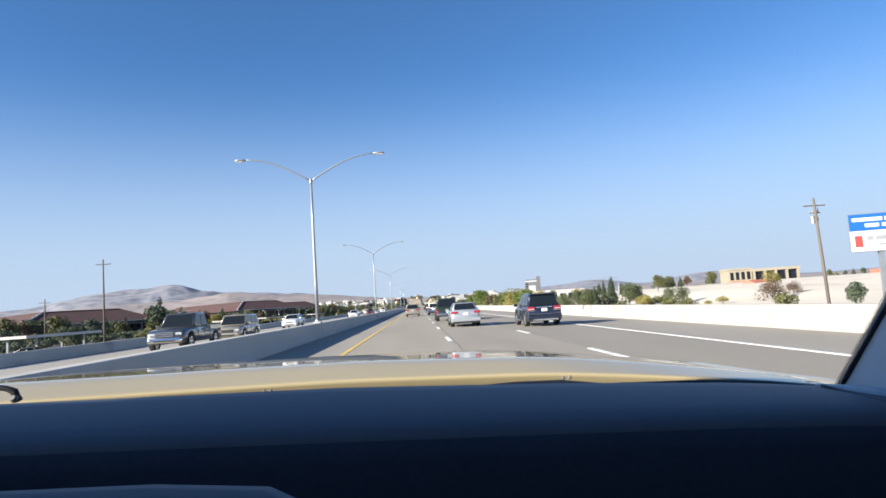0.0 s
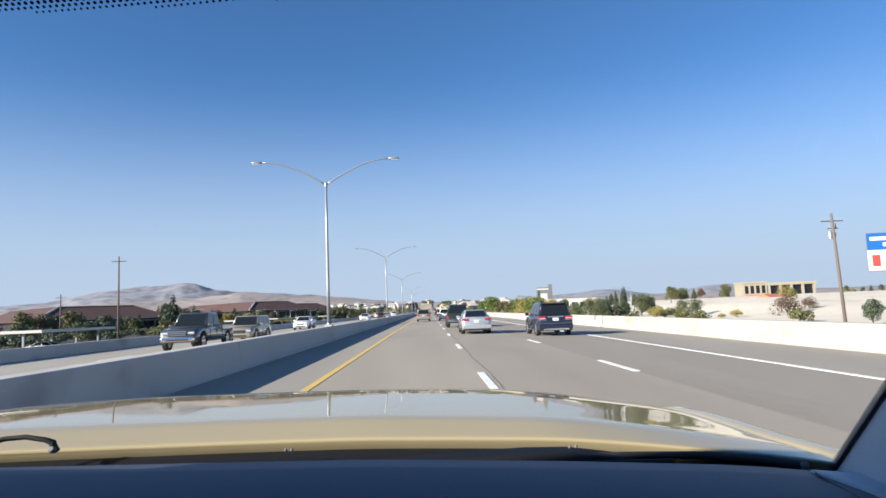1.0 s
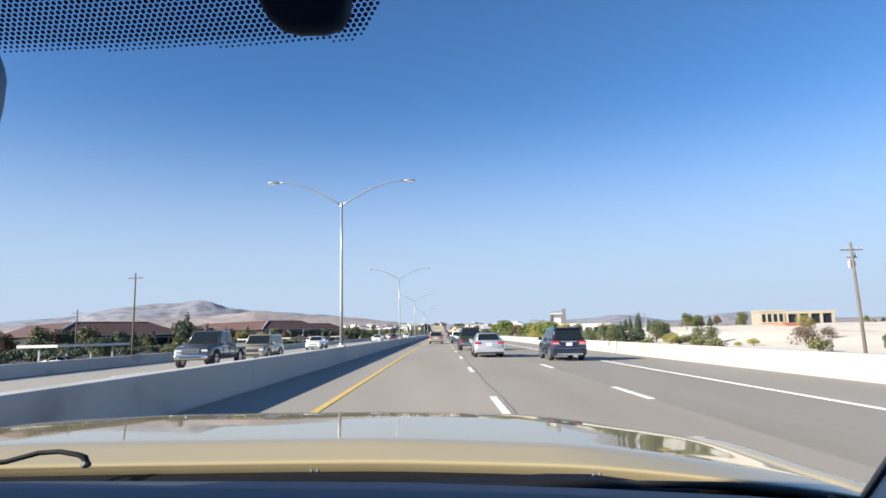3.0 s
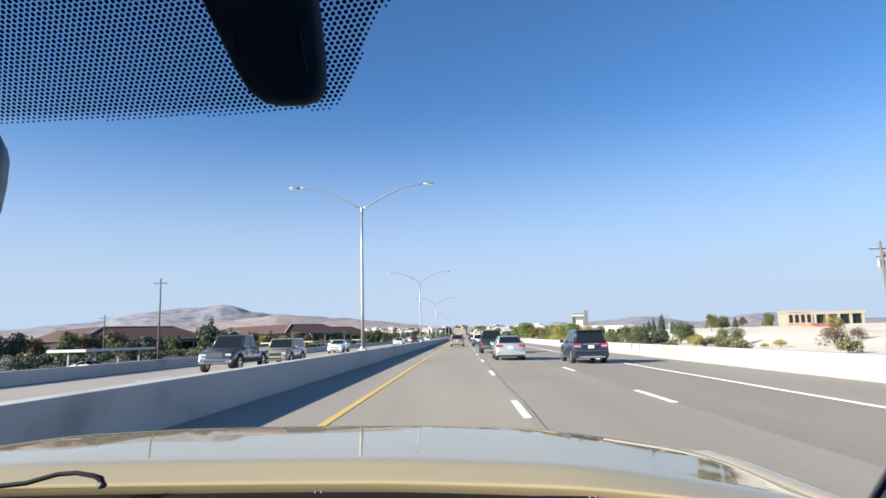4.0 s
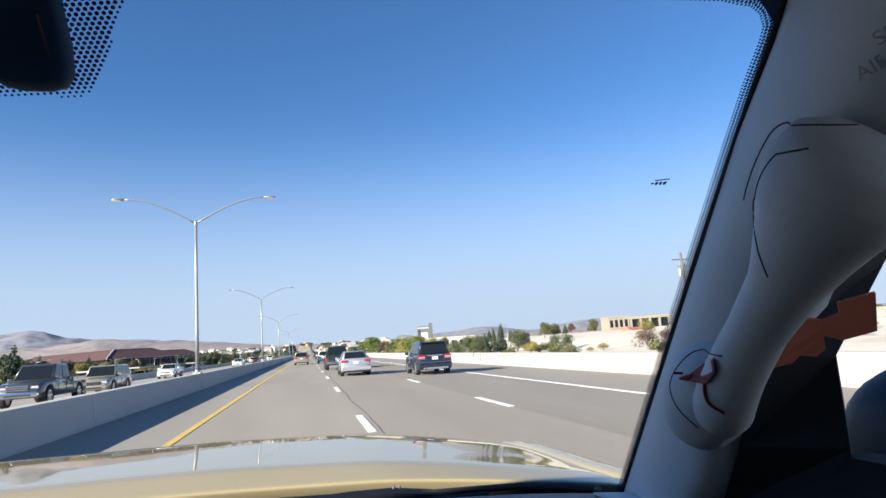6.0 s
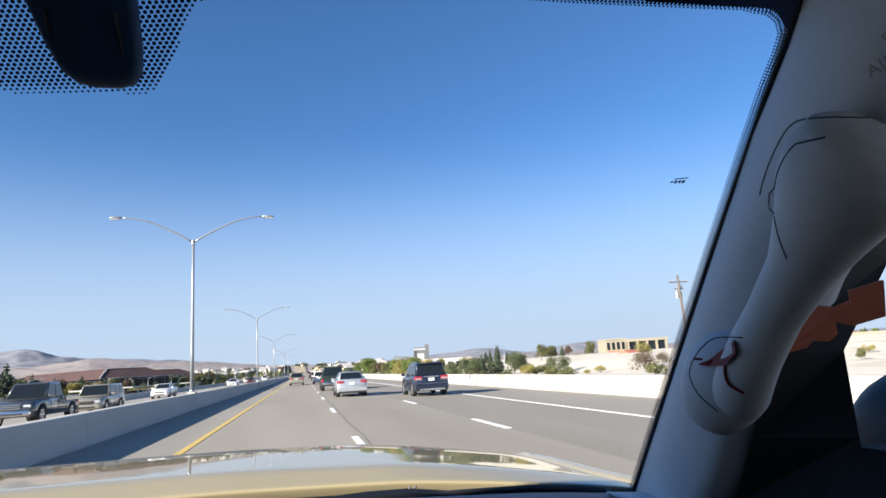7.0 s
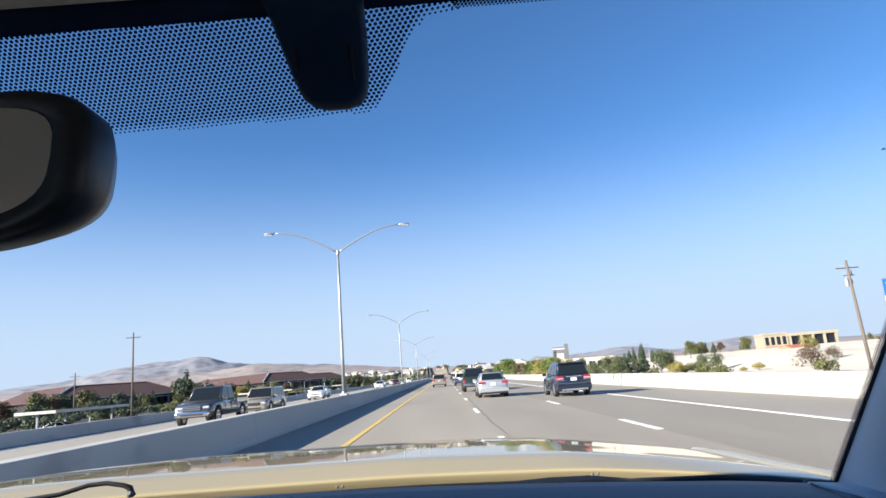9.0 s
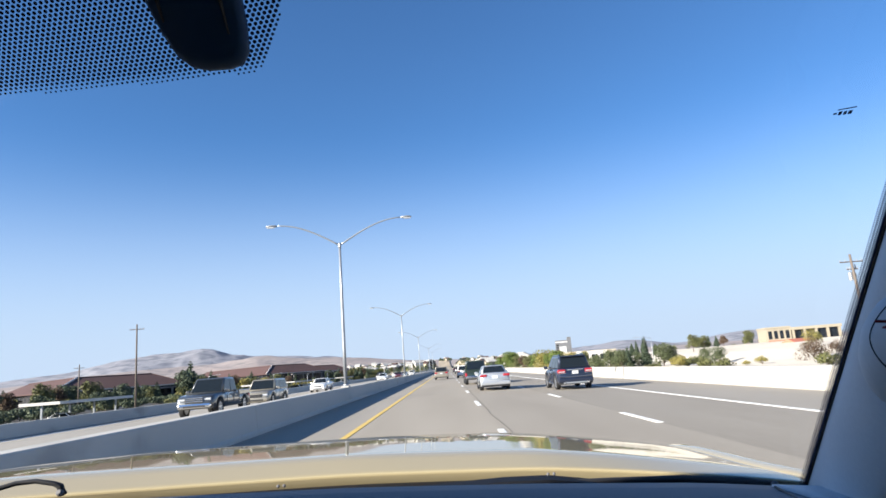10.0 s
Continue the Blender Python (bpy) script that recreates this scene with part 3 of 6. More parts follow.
def conifer(seed, height, radius, leaf, label, whorls=13, open_share=0.5, name="conifer_tree"):
    rng = np.random.default_rng(seed)
    root = thing(name, pose(0, 0, -50), label, "tree", "roadside conifers")
    bm = tube([(0, 0, -0.6), (0, 0, height * 0.5), (0, 0, height * 0.98)], [0.022 * height, 0.014 * height, 0.003 * height], 7)
    balls = []
    for i in range(whorls):
        u = i / (whorls - 1)
        z = height * (0.12 + 0.84 * u)
        reach = radius * (1 - u) ** 0.8 + 0.12
        for k in range(6 if u < 0.7 else 4):
            a = k * math.tau / 6 + i * 0.7 + rng.uniform(-0.3, 0.3)
            rr = reach * rng.uniform(0.65, 1.1)
            tip = (rr * math.cos(a), rr * math.sin(a), z - 0.12 * rr + rng.uniform(-0.1, 0.1))
            join(bm, tube([(0, 0, z), tip], [0.006 * height, 0.002 * height], 4))
            balls.append((tip[0] * 0.5, tip[1] * 0.5, (z + tip[2]) / 2, 0.42 * rr + 0.12, 0.6))
            balls.append((tip[0] * 0.9, tip[1] * 0.9, tip[2], 0.22 * rr + 0.1, 0.5))
    part("trunk", bm, M_BARK, root, smooth=True)
    part_of("crown", leaves(None, rng, balls, 4200, 0.12 * radius + 0.14), leaf, root)
    return root


def shrub(seed, height, radius, leaf, label):
    rng = np.random.default_rng(seed)
    root = thing("shrub", pose(0, 0, -50), label, "shrub", "roadside shrubs")
    bm = tube([(0, 0, -0.3), (0, 0, height * 0.5)], [0.05, 0.02], 5)
    balls = []
    for i in range(7):
        a = i * 0.9 + rng.random()
        tip = (radius * 0.55 * math.cos(a), radius * 0.55 * math.sin(a), height * rng.uniform(0.35, 0.8))
        join(bm, tube([(0, 0, 0), tip], [0.04, 0.012], 4))
        balls.append((*tip, radius * rng.uniform(0.35, 0.5), 0.8))
    part("stem", bm, M_BARK, root)
    part_of("crown", leaves(None, rng, balls, 620, 0.28), leaf, root)
    return root


green_tree = broad_tree(1, 10.5, 8.5, M_LEAF, "large round-crowned green leafy tree", 5200, 0.46)
green_tree2 = broad_tree(2, 8.0, 4.2, M_LEAF, "medium green leafy tree behind the wall", 2600, 0.36)
olive_tree = broad_tree(3, 7.0, 3.6, M_OLIVE, "dusty olive-green leafy tree", 2300, 0.35)
yellow_tree = broad_tree(4, 6.5, 3.6, M_AUTUMN, "leafy tree in yellow autumn colour", 2100, 0.34)
dark_tree = broad_tree(8, 7.0, 3.5, M_DARKLEAF, "dense dark green leafy tree", 2300, 0.38)
wide_tree = broad_tree(7, 6.0, 6.2, M_YELLOWGREEN, "wide yellow-green autumn tree", 3000, 0.40)
rust_tree = broad_tree(5, 6.5, 3.2, M_RUST, "leafy tree with reddish-brown leaves", 1900, 0.34)
sparse_tree = broad_tree(6, 5.5, 4.0, M_AUTUMN, "sparse yellowing tree with open branches", 800, 0.30)
dark_conifer = conifer(11, 11.0, 3.2, M_NEEDLE, "tall dark green conifer")
slim_conifer = conifer(12, 10.0, 1.7, M_NEEDLE, "slim pointed dark conifer", 16)
pine = broad_tree(13, 6.2, 3.9, M_PINE, "bushy grey-green pine behind the wall", 3000, 0.27, 0.14, "pine_tree")
pine2 = broad_tree(14, 4.6, 3.4, M_PINE, "low spreading grey-green pine", 2400, 0.26, 0.12, "pine_tree")
brush = broad_tree(16, 4.0, 3.6, M_RUST, "wide sparse reddish-brown bush behind the wall", 1900, 0.24, 0.10, "bush", "bush")
bush_g = shrub(21, 2.2, 1.9, M_OLIVE, "round olive-green roadside shrub")
bush_d = shrub(23, 2.4, 2.2, M_DARKLEAF, "dense dark green shrub beside the parking lot")
bush_y = shrub(22, 2.6, 2.2, M_AUTUMN, "yellow-green autumn roadside shrub")


# corner x, y, eave, ridge, length, depth of each office
OFFICES = ((-113.0, 231, 3.0, 6.6, 70, 36), (-112.0, 405, 3.1, 6.9, 66, 36), (-88.0, 533.5, 5.2, 9.3, 84, 34), (-96.8, 670, 6.0, 10.2, 50, 34), (-168.0, 120, 2.8, 6.6, 50, 34))


def plant(kind, x, y, top=None, turn=0.0):
    """Stands a copy of a tree on the land; top is the height of its tip over the road."""
    for ox, oy, _, _, long, deep in OFFICES:
        u, w = 0.731 * (x - ox) - 0.682 * (y - oy), 0.682 * (x - ox) + 0.731 * (y - oy)
        if -long - 3 < u < 3.5 and -3.5 < w < deep + 3:
            return None          # never inside an office
    z = ground_z(x, y) - 0.05
    if top is not None:
        top -= 0.0145 * x
    tall = max((v[2] for c in kind.children for v in c.bound_box))
    s = 1.0 if top is None else (top - z) / tall
    ob = copy_thing(kind, pose(x, y, z, 0, 0, turn))
    ob.scale = (s, s, s)
    return ob


random.seed(21)
spin = lambda: random.uniform(0, 360)
# past the outer wall
plant(green_tree, 101.4, 176, 7.9, 40)
plant(green_tree2, 86, 176, 5.2, 120)
plant(green_tree2, 90, 181, 4.8, 200)
plant(green_tree2, 105, 168, 6.2, 300)
EAST_TREES_A = ((yellow_tree, 86.4, 205, 2.8), (yellow_tree, 92, 207, 2.2), (olive_tree, 92, 188, 3.6), (rust_tree, 97, 190, 3.4), (olive_tree, 84, 174, 2.6), (olive_tree, 88, 181, 3.2),
    (green_tree2, 118, 168, 4.6), (rust_tree, 126, 170, 4.6), (olive_tree, 132, 166, 4.0), (olive_tree, 140, 172, 4.2), (rust_tree, 150, 180, 3.8), (olive_tree, 110, 205, 2.6),
    (olive_tree, 118, 262, 3.0), (rust_tree, 150, 275, 4.4), (olive_tree, 160, 290, 5.0), (green_tree2, 46, 483, 6.2), (yellow_tree, 50, 474, 5.2), (olive_tree, 53, 466, 4.6),
    (yellow_tree, 43, 502, 5.4), (green_tree2, 41, 514, 6.0), (rust_tree, 39, 545, 5.6), (olive_tree, 38, 560, 5.8), (green_tree2, 44, 494, 5.4))
EAST_TREES_B = ((green_tree2, 44, 624, 9.0), (green_tree2, 39, 600, 7.4), (olive_tree, 47, 583, 5.4), (green_tree2, 50, 688, 8.6), (yellow_tree, 57, 486, 5.4), (green_tree2, 36, 640, 6.8),
    (olive_tree, 42, 660, 7.2), (olive_tree, 40, 528, 5.4), (pine, 46.8, 392, 3.8), (slim_conifer, 54.9, 396, 6.9), (pine, 58.9, 394, 4.9), (pine, 61.5, 396, 4.2), (pine2, 68.6, 390, 3.0), (dark_conifer, 50.5, 398, 4.4), (pine2, 53.5, 398.2, 2.9), (pine, 45.8, 399, 4.0),
    (pine2, 48.6, 401, 2.9), (pine2, 43.5, 404, 3.0), (pine, 64.4, 372, 2.8), (pine2, 50, 436, 2.8), (pine, 58, 428, 4.0), (wide_tree, 58.2, 380, 1.3),
    (wide_tree, 77.3, 193, 4.4), (wide_tree, 45, 505, 7.6), (wide_tree, 49, 496, 6.6), (green_tree2, 37.6, 596, 9.4), (slim_conifer, 182, 658, 13.4))
EAST_TREES_C = ((dark_conifer, 186, 655, 12.6), (dark_conifer, 178, 660, 11.8), (bush_y, 52.5, 366, 1.2), (bush_g, 55.5, 368, 0.9), (sparse_tree, 94.4, 385, 6.0), (olive_tree, 98, 388, 5.2), (brush, 69, 341, 3.3), (brush, 77, 347, 2.6),
    (sparse_tree, 36, 168, 2.0), (slim_conifer, 106, 561, 11.2), (slim_conifer, 90, 520, 9.2), (slim_conifer, 160, 553, 12.0), (olive_tree, 101, 480, 9.2),
    (olive_tree, 108, 486, 8.6), (slim_conifer, 82, 470, 6.4), (dark_conifer, 96, 548, 8.6), (slim_conifer, 120, 583, 8.4), (bush_y, 57, 343, -0.4), (bush_y, 61, 345, 0.3),
    (olive_tree, 52, 560, 4.6), (olive_tree, 148, 530, 11.0), (rust_tree, 140, 540, 9.5))
for kind, x, y, top in EAST_TREES_A + EAST_TREES_B + EAST_TREES_C:
    plant(kind, x, y, top, spin())
for i in range(30):
    plant(random.choice((bush_g, bush_g, bush_g, bush_y)), random.uniform(24, 62), random.uniform(310, 560), None, spin())
# past the far wall: a belt of trees along the parking lot, then single ones
WEST_TREES_A = ((dark_conifer, -92, 450, 9.6), (dark_tree, -89, 437, 6.4), (dark_conifer, -95, 442, 7.4), (dark_tree, -96, 458, 6.6), (dark_tree, -99, 431, 5.6), (dark_tree, -85, 428, 4.6),
    (dark_tree, -90, 445, 5.6), (dark_tree, -94, 466, 5.0), (dark_conifer, -92, 470, 6.2), (yellow_tree, -78, 468, 2.6), (wide_tree, -80, 478, 2.4), (yellow_tree, -76, 486, 2.6),
    (olive_tree, -81.4, 492, 2.9), (yellow_tree, -84, 487, 2.6), (yellow_tree, -80, 497, 2.2), (olive_tree, -76, 508, 3.4), (slim_conifer, -52, 640, 5.6), (slim_conifer, -50, 690, 6.4),
    (slim_conifer, -60, 600, 5.2), (wide_tree, -96, 283, 0.6))
WEST_TREES_B = ((wide_tree, -98, 292, 1.2), (wide_tree, -100, 301, 1.0), (yellow_tree, -94, 287, 0.3), (wide_tree, -99, 309, 0.7), (green_tree2, -104, 297, 1.6), (dark_tree, -101, 318, 3.0),
    (rust_tree, -103, 326, 2.6), (yellow_tree, -72, 236, 0.0), (yellow_tree, -108, 313, 0.5), (wide_tree, -104, 290, -0.4), (dark_tree, -106, 330, 2.6), (dark_tree, -108, 342, 3.8),
    (dark_tree, -104, 352, 4.4), (rust_tree, -112, 336, 3.0), (green_tree2, -112, 310, 2.2), (yellow_tree, -118, 215, 2.6), (yellow_tree, -112, 208, 2.2), (green_tree2, -124, 228, 3.2),
    (yellow_tree, -126, 205, 2.4))
for kind, x, y, top in WEST_TREES_A + WEST_TREES_B:
    plant(kind, x, y, top, spin())
y = 120.0
while y < 720:
    near = float(np.interp(y, (120, 300, 420, 560, 720), (-108, -104, -88, -72, -54)))
    kind = random.choice((dark_conifer, dark_tree, dark_tree, rust_tree, dark_tree, olive_tree, dark_conifer))
    if 272 < y < 314:
        y += 3
        continue
    plant(kind, near + random.uniform(-6, 3), y, random.uniform(1.2, 4.0) + 1.2 * smoothstep(350, 600, y) + (0.8 if kind == dark_conifer else 0), spin())
    if random.random() < 0.55 and not 272 < y < 314:
        plant(random.choice((bush_g, bush_g, bush_y, olive_tree)), near + random.uniform(3, 9), y + 2, None if random.random() < 0.7 else 0.8, spin())
    y += random.uniform(2.8, 7.5)
for i in range(26):
    plant(random.choice((olive_tree, dark_conifer, green_tree2, rust_tree)), random.uniform(-230, -170), random.uniform(220, 640), random.uniform(3, 6), spin())
for i in range(30):
    plant(random.choice((olive_tree, dark_conifer, green_tree2, rust_tree)), random.uniform(-150, -50), random.uniform(640, 900), random.uniform(3, 7), spin())
y = 130.0
while y < 600:
    x = random.uniform(-82, -60) if y < 430 else random.uniform(-74, -58)
    plant(random.choice((bush_d, bush_d, bush_d, bush_g, bush_y)), x, y, None, spin())
    if random.random() < 0.4:
        plant(random.choice((dark_tree, dark_tree, olive_tree)), x - random.uniform(3, 9), y + 2, random.uniform(-0.4, 1.6), spin())
    y += random.uniform(2.5, 6.5)
# the eastern town: trees along streets, on the rise and behind it
for i in range(150):
    y = random.uniform(190, 720)
    x = random.uniform(0.36, 0.92) * (y - 20) + 60
    if x < 150 + 0.1 * y or (160 < x < 250 and 510 < y < 590):
        continue
    g = ground_z(x, y)
    plant(random.choice((dark_tree, olive_tree, dark_tree, rust_tree, green_tree2, dark_conifer, slim_conifer)), x, y, g + random.uniform(3.2, 6.5) + 0.0145 * x, spin())
for i in range(26):
    y = random.uniform(150, 330)
    plant(random.choice((bush_g, olive_tree, bush_y, dark_tree)), random.uniform(50, 130), y, ground_z(80, y) + random.uniform(1.4, 3.2) + 1.2, spin())
for kind in (dark_tree, wide_tree, green_tree, green_tree2, olive_tree, yellow_tree, rust_tree, sparse_tree, dark_conifer, slim_conifer, pine, pine2, brush, bush_g, bush_y, bush_d):
    for c in list(kind.children):
        bpy.data.objects.remove(c)
    bpy.data.objects.remove(kind)


# ---- buildings ----
def quad(bm, *pts):
    bm.faces.new([bm.verts.new(p) for p in pts])


def hip_roof(x0, x1, y0, y1, z0, z1, over=1.4, thick=0.25):
    """A hipped roof over a rectangle, with eaves and a soffit."""
    x0, x1, y0, y1 = x0 - over, x1 + over, y0 - over, y1 + over
    run = min(x1 - x0, y1 - y0) / 2
    if x1 - x0 >= y1 - y0:
        ra, rb = (x0 + run, (y0 + y1) / 2, z1), (x1 - run, (y0 + y1) / 2, z1)
    else:
        ra, rb = ((x0 + x1) / 2, y0 + run, z1), ((x0 + x1) / 2, y1 - run, z1)
    bm = bmesh.new()
    c = [bm.verts.new(p) for p in ((x0, y0, z0), (x1, y0, z0), (x1, y1, z0), (x0, y1, z0))]
    d = [bm.verts.new((v.co.x, v.co.y, z0 - thick)) for v in c]
    a, b = bm.verts.new(ra), bm.verts.new(rb)
    if x1 - x0 >= y1 - y0:
        tops = ((c[0], c[1], b, a), (c[1], c[2], b), (c[2], c[3], a, b), (c[3], c[0], a))
    else:
        tops = ((c[0], c[1], a), (c[1], c[2], b, a), (c[2], c[3], b), (c[3], c[0], a, b))
    for f in tops:
        bm.faces.new(f)
    for i in range(4):
        bm.faces.new((d[i], d[(i + 1) % 4], c[(i + 1) % 4], c[i]))
    bm.faces.new(list(reversed(d)))
    bmesh.ops.recalc_face_normals(bm, faces=bm.faces)
    return bm, ra, rb, (x0, x1, y0, y1)


def mansard(x0, x1, y0, y1, z0, z1, over, run, thick=0.3):
    """A tiled slope all round, rising from deep eaves to a flat top."""
    x0, x1, y0, y1 = x0 - over, x1 + over, y0 - over, y1 + over
    r = run + over
    rings = [[(x0, y0, z0 - thick), (x1, y0, z0 - thick), (x1, y1, z0 - thick), (x0, y1, z0 - thick)], [(x0, y0, z0), (x1, y0, z0), (x1, y1, z0), (x0, y1, z0)],
             [(x0 + r, y0 + r, z1), (x1 - r, y0 + r, z1), (x1 - r, y1 - r, z1), (x0 + r, y1 - r, z1)]]
    return loft(rings)


def office(x, y, eave, ridge, long, deep):
    """A low office under a tiled roof; (x, y) is its corner nearest the road."""
    g, over, run = -2.6, 1.5, 7.0
    root = thing("office_building", pose(x, y, 0, 0, 0, -43), "low dark glazed office building with brown tile roof", "building", "office buildings")
    part("wall", boxed(-long, 0, 0, deep, g, eave - 0.28), M_STUCCO, root)
    roof = part("roof", mansard(-long, 0, 0, deep, eave, ridge, over, run), M_ROOF, root)
    a, b = (over, -over), (-run, run)
    part("ridge_cap", tube([(a[0], a[1], eave + 0.1), (b[0], b[1], ridge + 0.1)], [0.27, 0.27], 8), M_CAP, roof, "pale metal hip cap")
    for p, q in (((-run, run), (-run, deep - run)), ((-run, run), (-long + run, run))):
        part("ridge_cap", tube([(*p, ridge + 0.06), (*q, ridge + 0.06)], [0.2, 0.2], 4), M_ROOF, roof)
    part("ridge_cap", tube([(a[0], deep + over, eave + 0.05), (b[0], deep - run, ridge + 0.05)], [0.15, 0.15], 4), M_ROOF, roof)
    part("fascia", boxed(over, over + 0.08, -over, deep + over, eave - 0.34, eave + 0.02), M_GREYWALL, root, "pale grey eave board")
    z_mid = (g + eave) / 2
    for zz0, zz1 in ((g + 0.5, z_mid - 0.3), (z_mid + 0.3, eave - 0.5)):
        n = int(long / 4.2)
        for i in range(n):
            u = -long + 0.6 + i * (long - 0.8) / n
            part("window", boxed(u, u + 3.3, -0.05, 0.1, zz0, zz1), M_DARKGLASS, root)
        n = int(deep / 4.2)
        for i in range(n):
            u = 0.6 + i * (deep - 0.8) / n
            part("window", boxed(-0.1, 0.05, u, u + 3.3, zz0, zz1), M_DARKGLASS, root)
    part("porch_roof", boxed(0.1, 4.0, deep * 0.35, deep * 0.9, eave - 1.2, eave - 0.8), M_PORCH, root, "grey flat porch roof")
    for i in range(4):
        yy = deep * 0.37 + i * deep * 0.165
        part("column", boxed(3.4, 3.9, yy, yy + 0.5, g, eave - 1.2), M_PORCH, root)


for spec in OFFICES:
    office(*spec)


def carport(x, y0, y1, top, width=5.0):
    g = ground_z(x, y0)
    root = thing("carport", pose(x, y0, 0), "long flat carport with a white fascia over parked cars", "carport", "parking carports")
    n = y1 - y0
    part("roof", boxed(-width / 2, width / 2, 0, n, top - 0.16, top), M_GREYROOF, root)
    part("fascia", boxed(width / 2, width / 2 + 0.06, -0.05, n + 0.05, top - 0.3, top + 0.05), M_OFFWHITE, root)
    part("fascia", boxed(-width / 2, width / 2, -0.06, -0.0, top - 0.3, top + 0.05), M_OFFWHITE, root)
    for i in range(int(n / 6) + 1):
        part("post", boxed(-0.1, 0.1, 0.4 + i * 5.8, 0.6 + i * 5.8, g - 0.3, top - 0.16), M_GALV, root)


for y0, y1 in ((140, 158), (221, 237), (253, 275), (300, 318), (384, 406), (420, 446), (470, 492), (520, 545)):
    carport(-50, y0, y1, 0.95)


def flat_building(x, y, w, d, z0, top, wall, label, turn=0.0, bays=0, name="building", glass_side=True):
    root = thing(name, pose(x, y, 0, 0, 0, turn), label, "building", "roadside buildings")
    part("wall", boxed(-w / 2, w / 2, -d / 2, d / 2, z0, top - 0.5), wall, root)
    part("parapet", boxed(-w / 2 - 0.15, w / 2 + 0.15, -d / 2 - 0.15, d / 2 + 0.15, top - 0.5, top), wall, root)
    part("roof", boxed(-w / 2 + 0.3, w / 2 - 0.3, -d / 2 + 0.3, d / 2 - 0.3, top, top + 0.06), M_GREYROOF, root)
    for i in range(bays):
        u = -w / 2 + (i + 0.18) * w / bays
        part("window", boxed(u, u + 0.64 * w / bays, -d / 2 - 0.05, -d / 2 + 0.2, z0 + 0.3 * (top - z0), top - 0.25 * (top - z0)), M_DARKGLASS, root)
    return root


# the colonnaded building on the rise
hall = thing("colonnade_building", pose(178, 571, -2.9, 0, 0, -14), "cream building with a tall dark colonnade on a rise", "building")
part("wall", boxed(0, 15, 0, 24, 2, 13.4), M_KHAKI, hall)
part("wall", boxed(15, 44, 1.5, 24, 2, 12.0), M_STUCCO, hall)
part("cornice", boxed(14.5, 45, -0.6, 24.4, 11.4, 13.0), M_KHAKI, hall)
part("cornice", boxed(-0.4, 15.0, -0.5, 24.4, 12.9, 13.9), M_KHAKI, hall)
part("base_wall", boxed(15.02, 44, -0.6, 1.45, 2, 5.6), M_KHAKI, hall)
for i in range(5):
    part("column", boxed(15.6 + i * 6.8, 17.0 + i * 6.8, -0.5, 0.9, 5.6, 11.4), M_KHAKI, hall)
for i in range(4):
    part("window", boxed(17.4 + i * 6.8, 22.0 + i * 6.8, 1.4, 1.6, 5.7, 11.2), M_DARKGLASS, hall)
for i in range(4):
    part("window", boxed(1.2 + i * 3.5, 3.4 + i * 3.5, -0.06, 0.2, 7.0, 11.6), M_DARKGLASS, hall)
part("awning", boxed(1, 13, -3, -0.01, 5.2, 6.2), M_BRICKRED, hall, "red entrance canopy")
hall.scale = (0.84, 0.84, 0.95)

# the dark tower far ahead
tower = thing("tower_building", pose(211, 1354, -3.0, 0, 0, -8), "far dark high-rise tower with a pale central panel", "building")
part("wall", boxed(-13, 13, -9, 9, -2, 38), M_TOWER, tower)
part("panel", boxed(-6.5, 5.5, -9.3, -8.9, 6, 27), M_TOWERFACE, tower, "pale central panel")
part("fin", boxed(8, 14.5, -11, 9.2, -2, 43), M_TOWER, tower)
for i in range(8):
    part("window", boxed(-11.5, -7.5, -9.15, -8.9, 4 + i * 4.0, 6.2 + i * 4.0), M_DARKGLASS, tower)
part("panel", boxed(-13.2, 8, -9.4, -8.8, 33.5, 36), M_TOWERFACE, tower)

# red pyramid roof
red = thing("pavilion_building", pose(152, 318, -1.6), "pavilion with a red pyramid roof and cream walls", "building")
part("wall", boxed(-7.5, 7.5, -7.5, 7.5, -2, 2.6), M_CREAM, red)
bm, ra, rb, _ = hip_roof(-7.5, 7.5, -7.5, 7.5, 2.8, 6.3, 1.2)
part("roof", bm, M_REDTILE, red)
part("cupola", boxed(-0.7, 0.7, -0.7, 0.7, 6.0, 6.7), M_CREAM, red)
for i in range(4):
    part("window", boxed(-6.6 + i * 3.6, -4.4 + i * 3.6, -7.56, -7.4, -0.6, 1.6), M_DARKGLASS, red)

flat_building(118, 200, 26, 18, -3.5, 1.0, M_GREYWALL, "low grey block building with dark doors", 0, 5, "workshop_building")
flat_building(76, 552, 13, 12, -2, 4.6, M_OFFWHITE, "white store front with a dark window band", 0, 3, "store_building")
flat_building(225, 440, 60, 30, -1, 3.6, M_CREAM, "cream flat-roofed building on the rise", 0, 8, "store_building")
flat_building(92, 650, 40, 24, -2, 5.8, M_CREAM, "cream flat-roofed store building", 0, 5, "store_building")
flat_building(185, 345, 26, 16, -3, 2.2, M_OFFWHITE, "white low building with dark windows", 0, 5, "store_building")
flat_building(150, 236, 30, 14, -3.5, 0.2, M_CREAM, "low cream commercial building", 0, 5, "store_building")
flat_building(196, 262, 22, 14, -3.5, 0.6, M_BRICKRED, "low red-brown commercial building", 0, 5, "store_building")

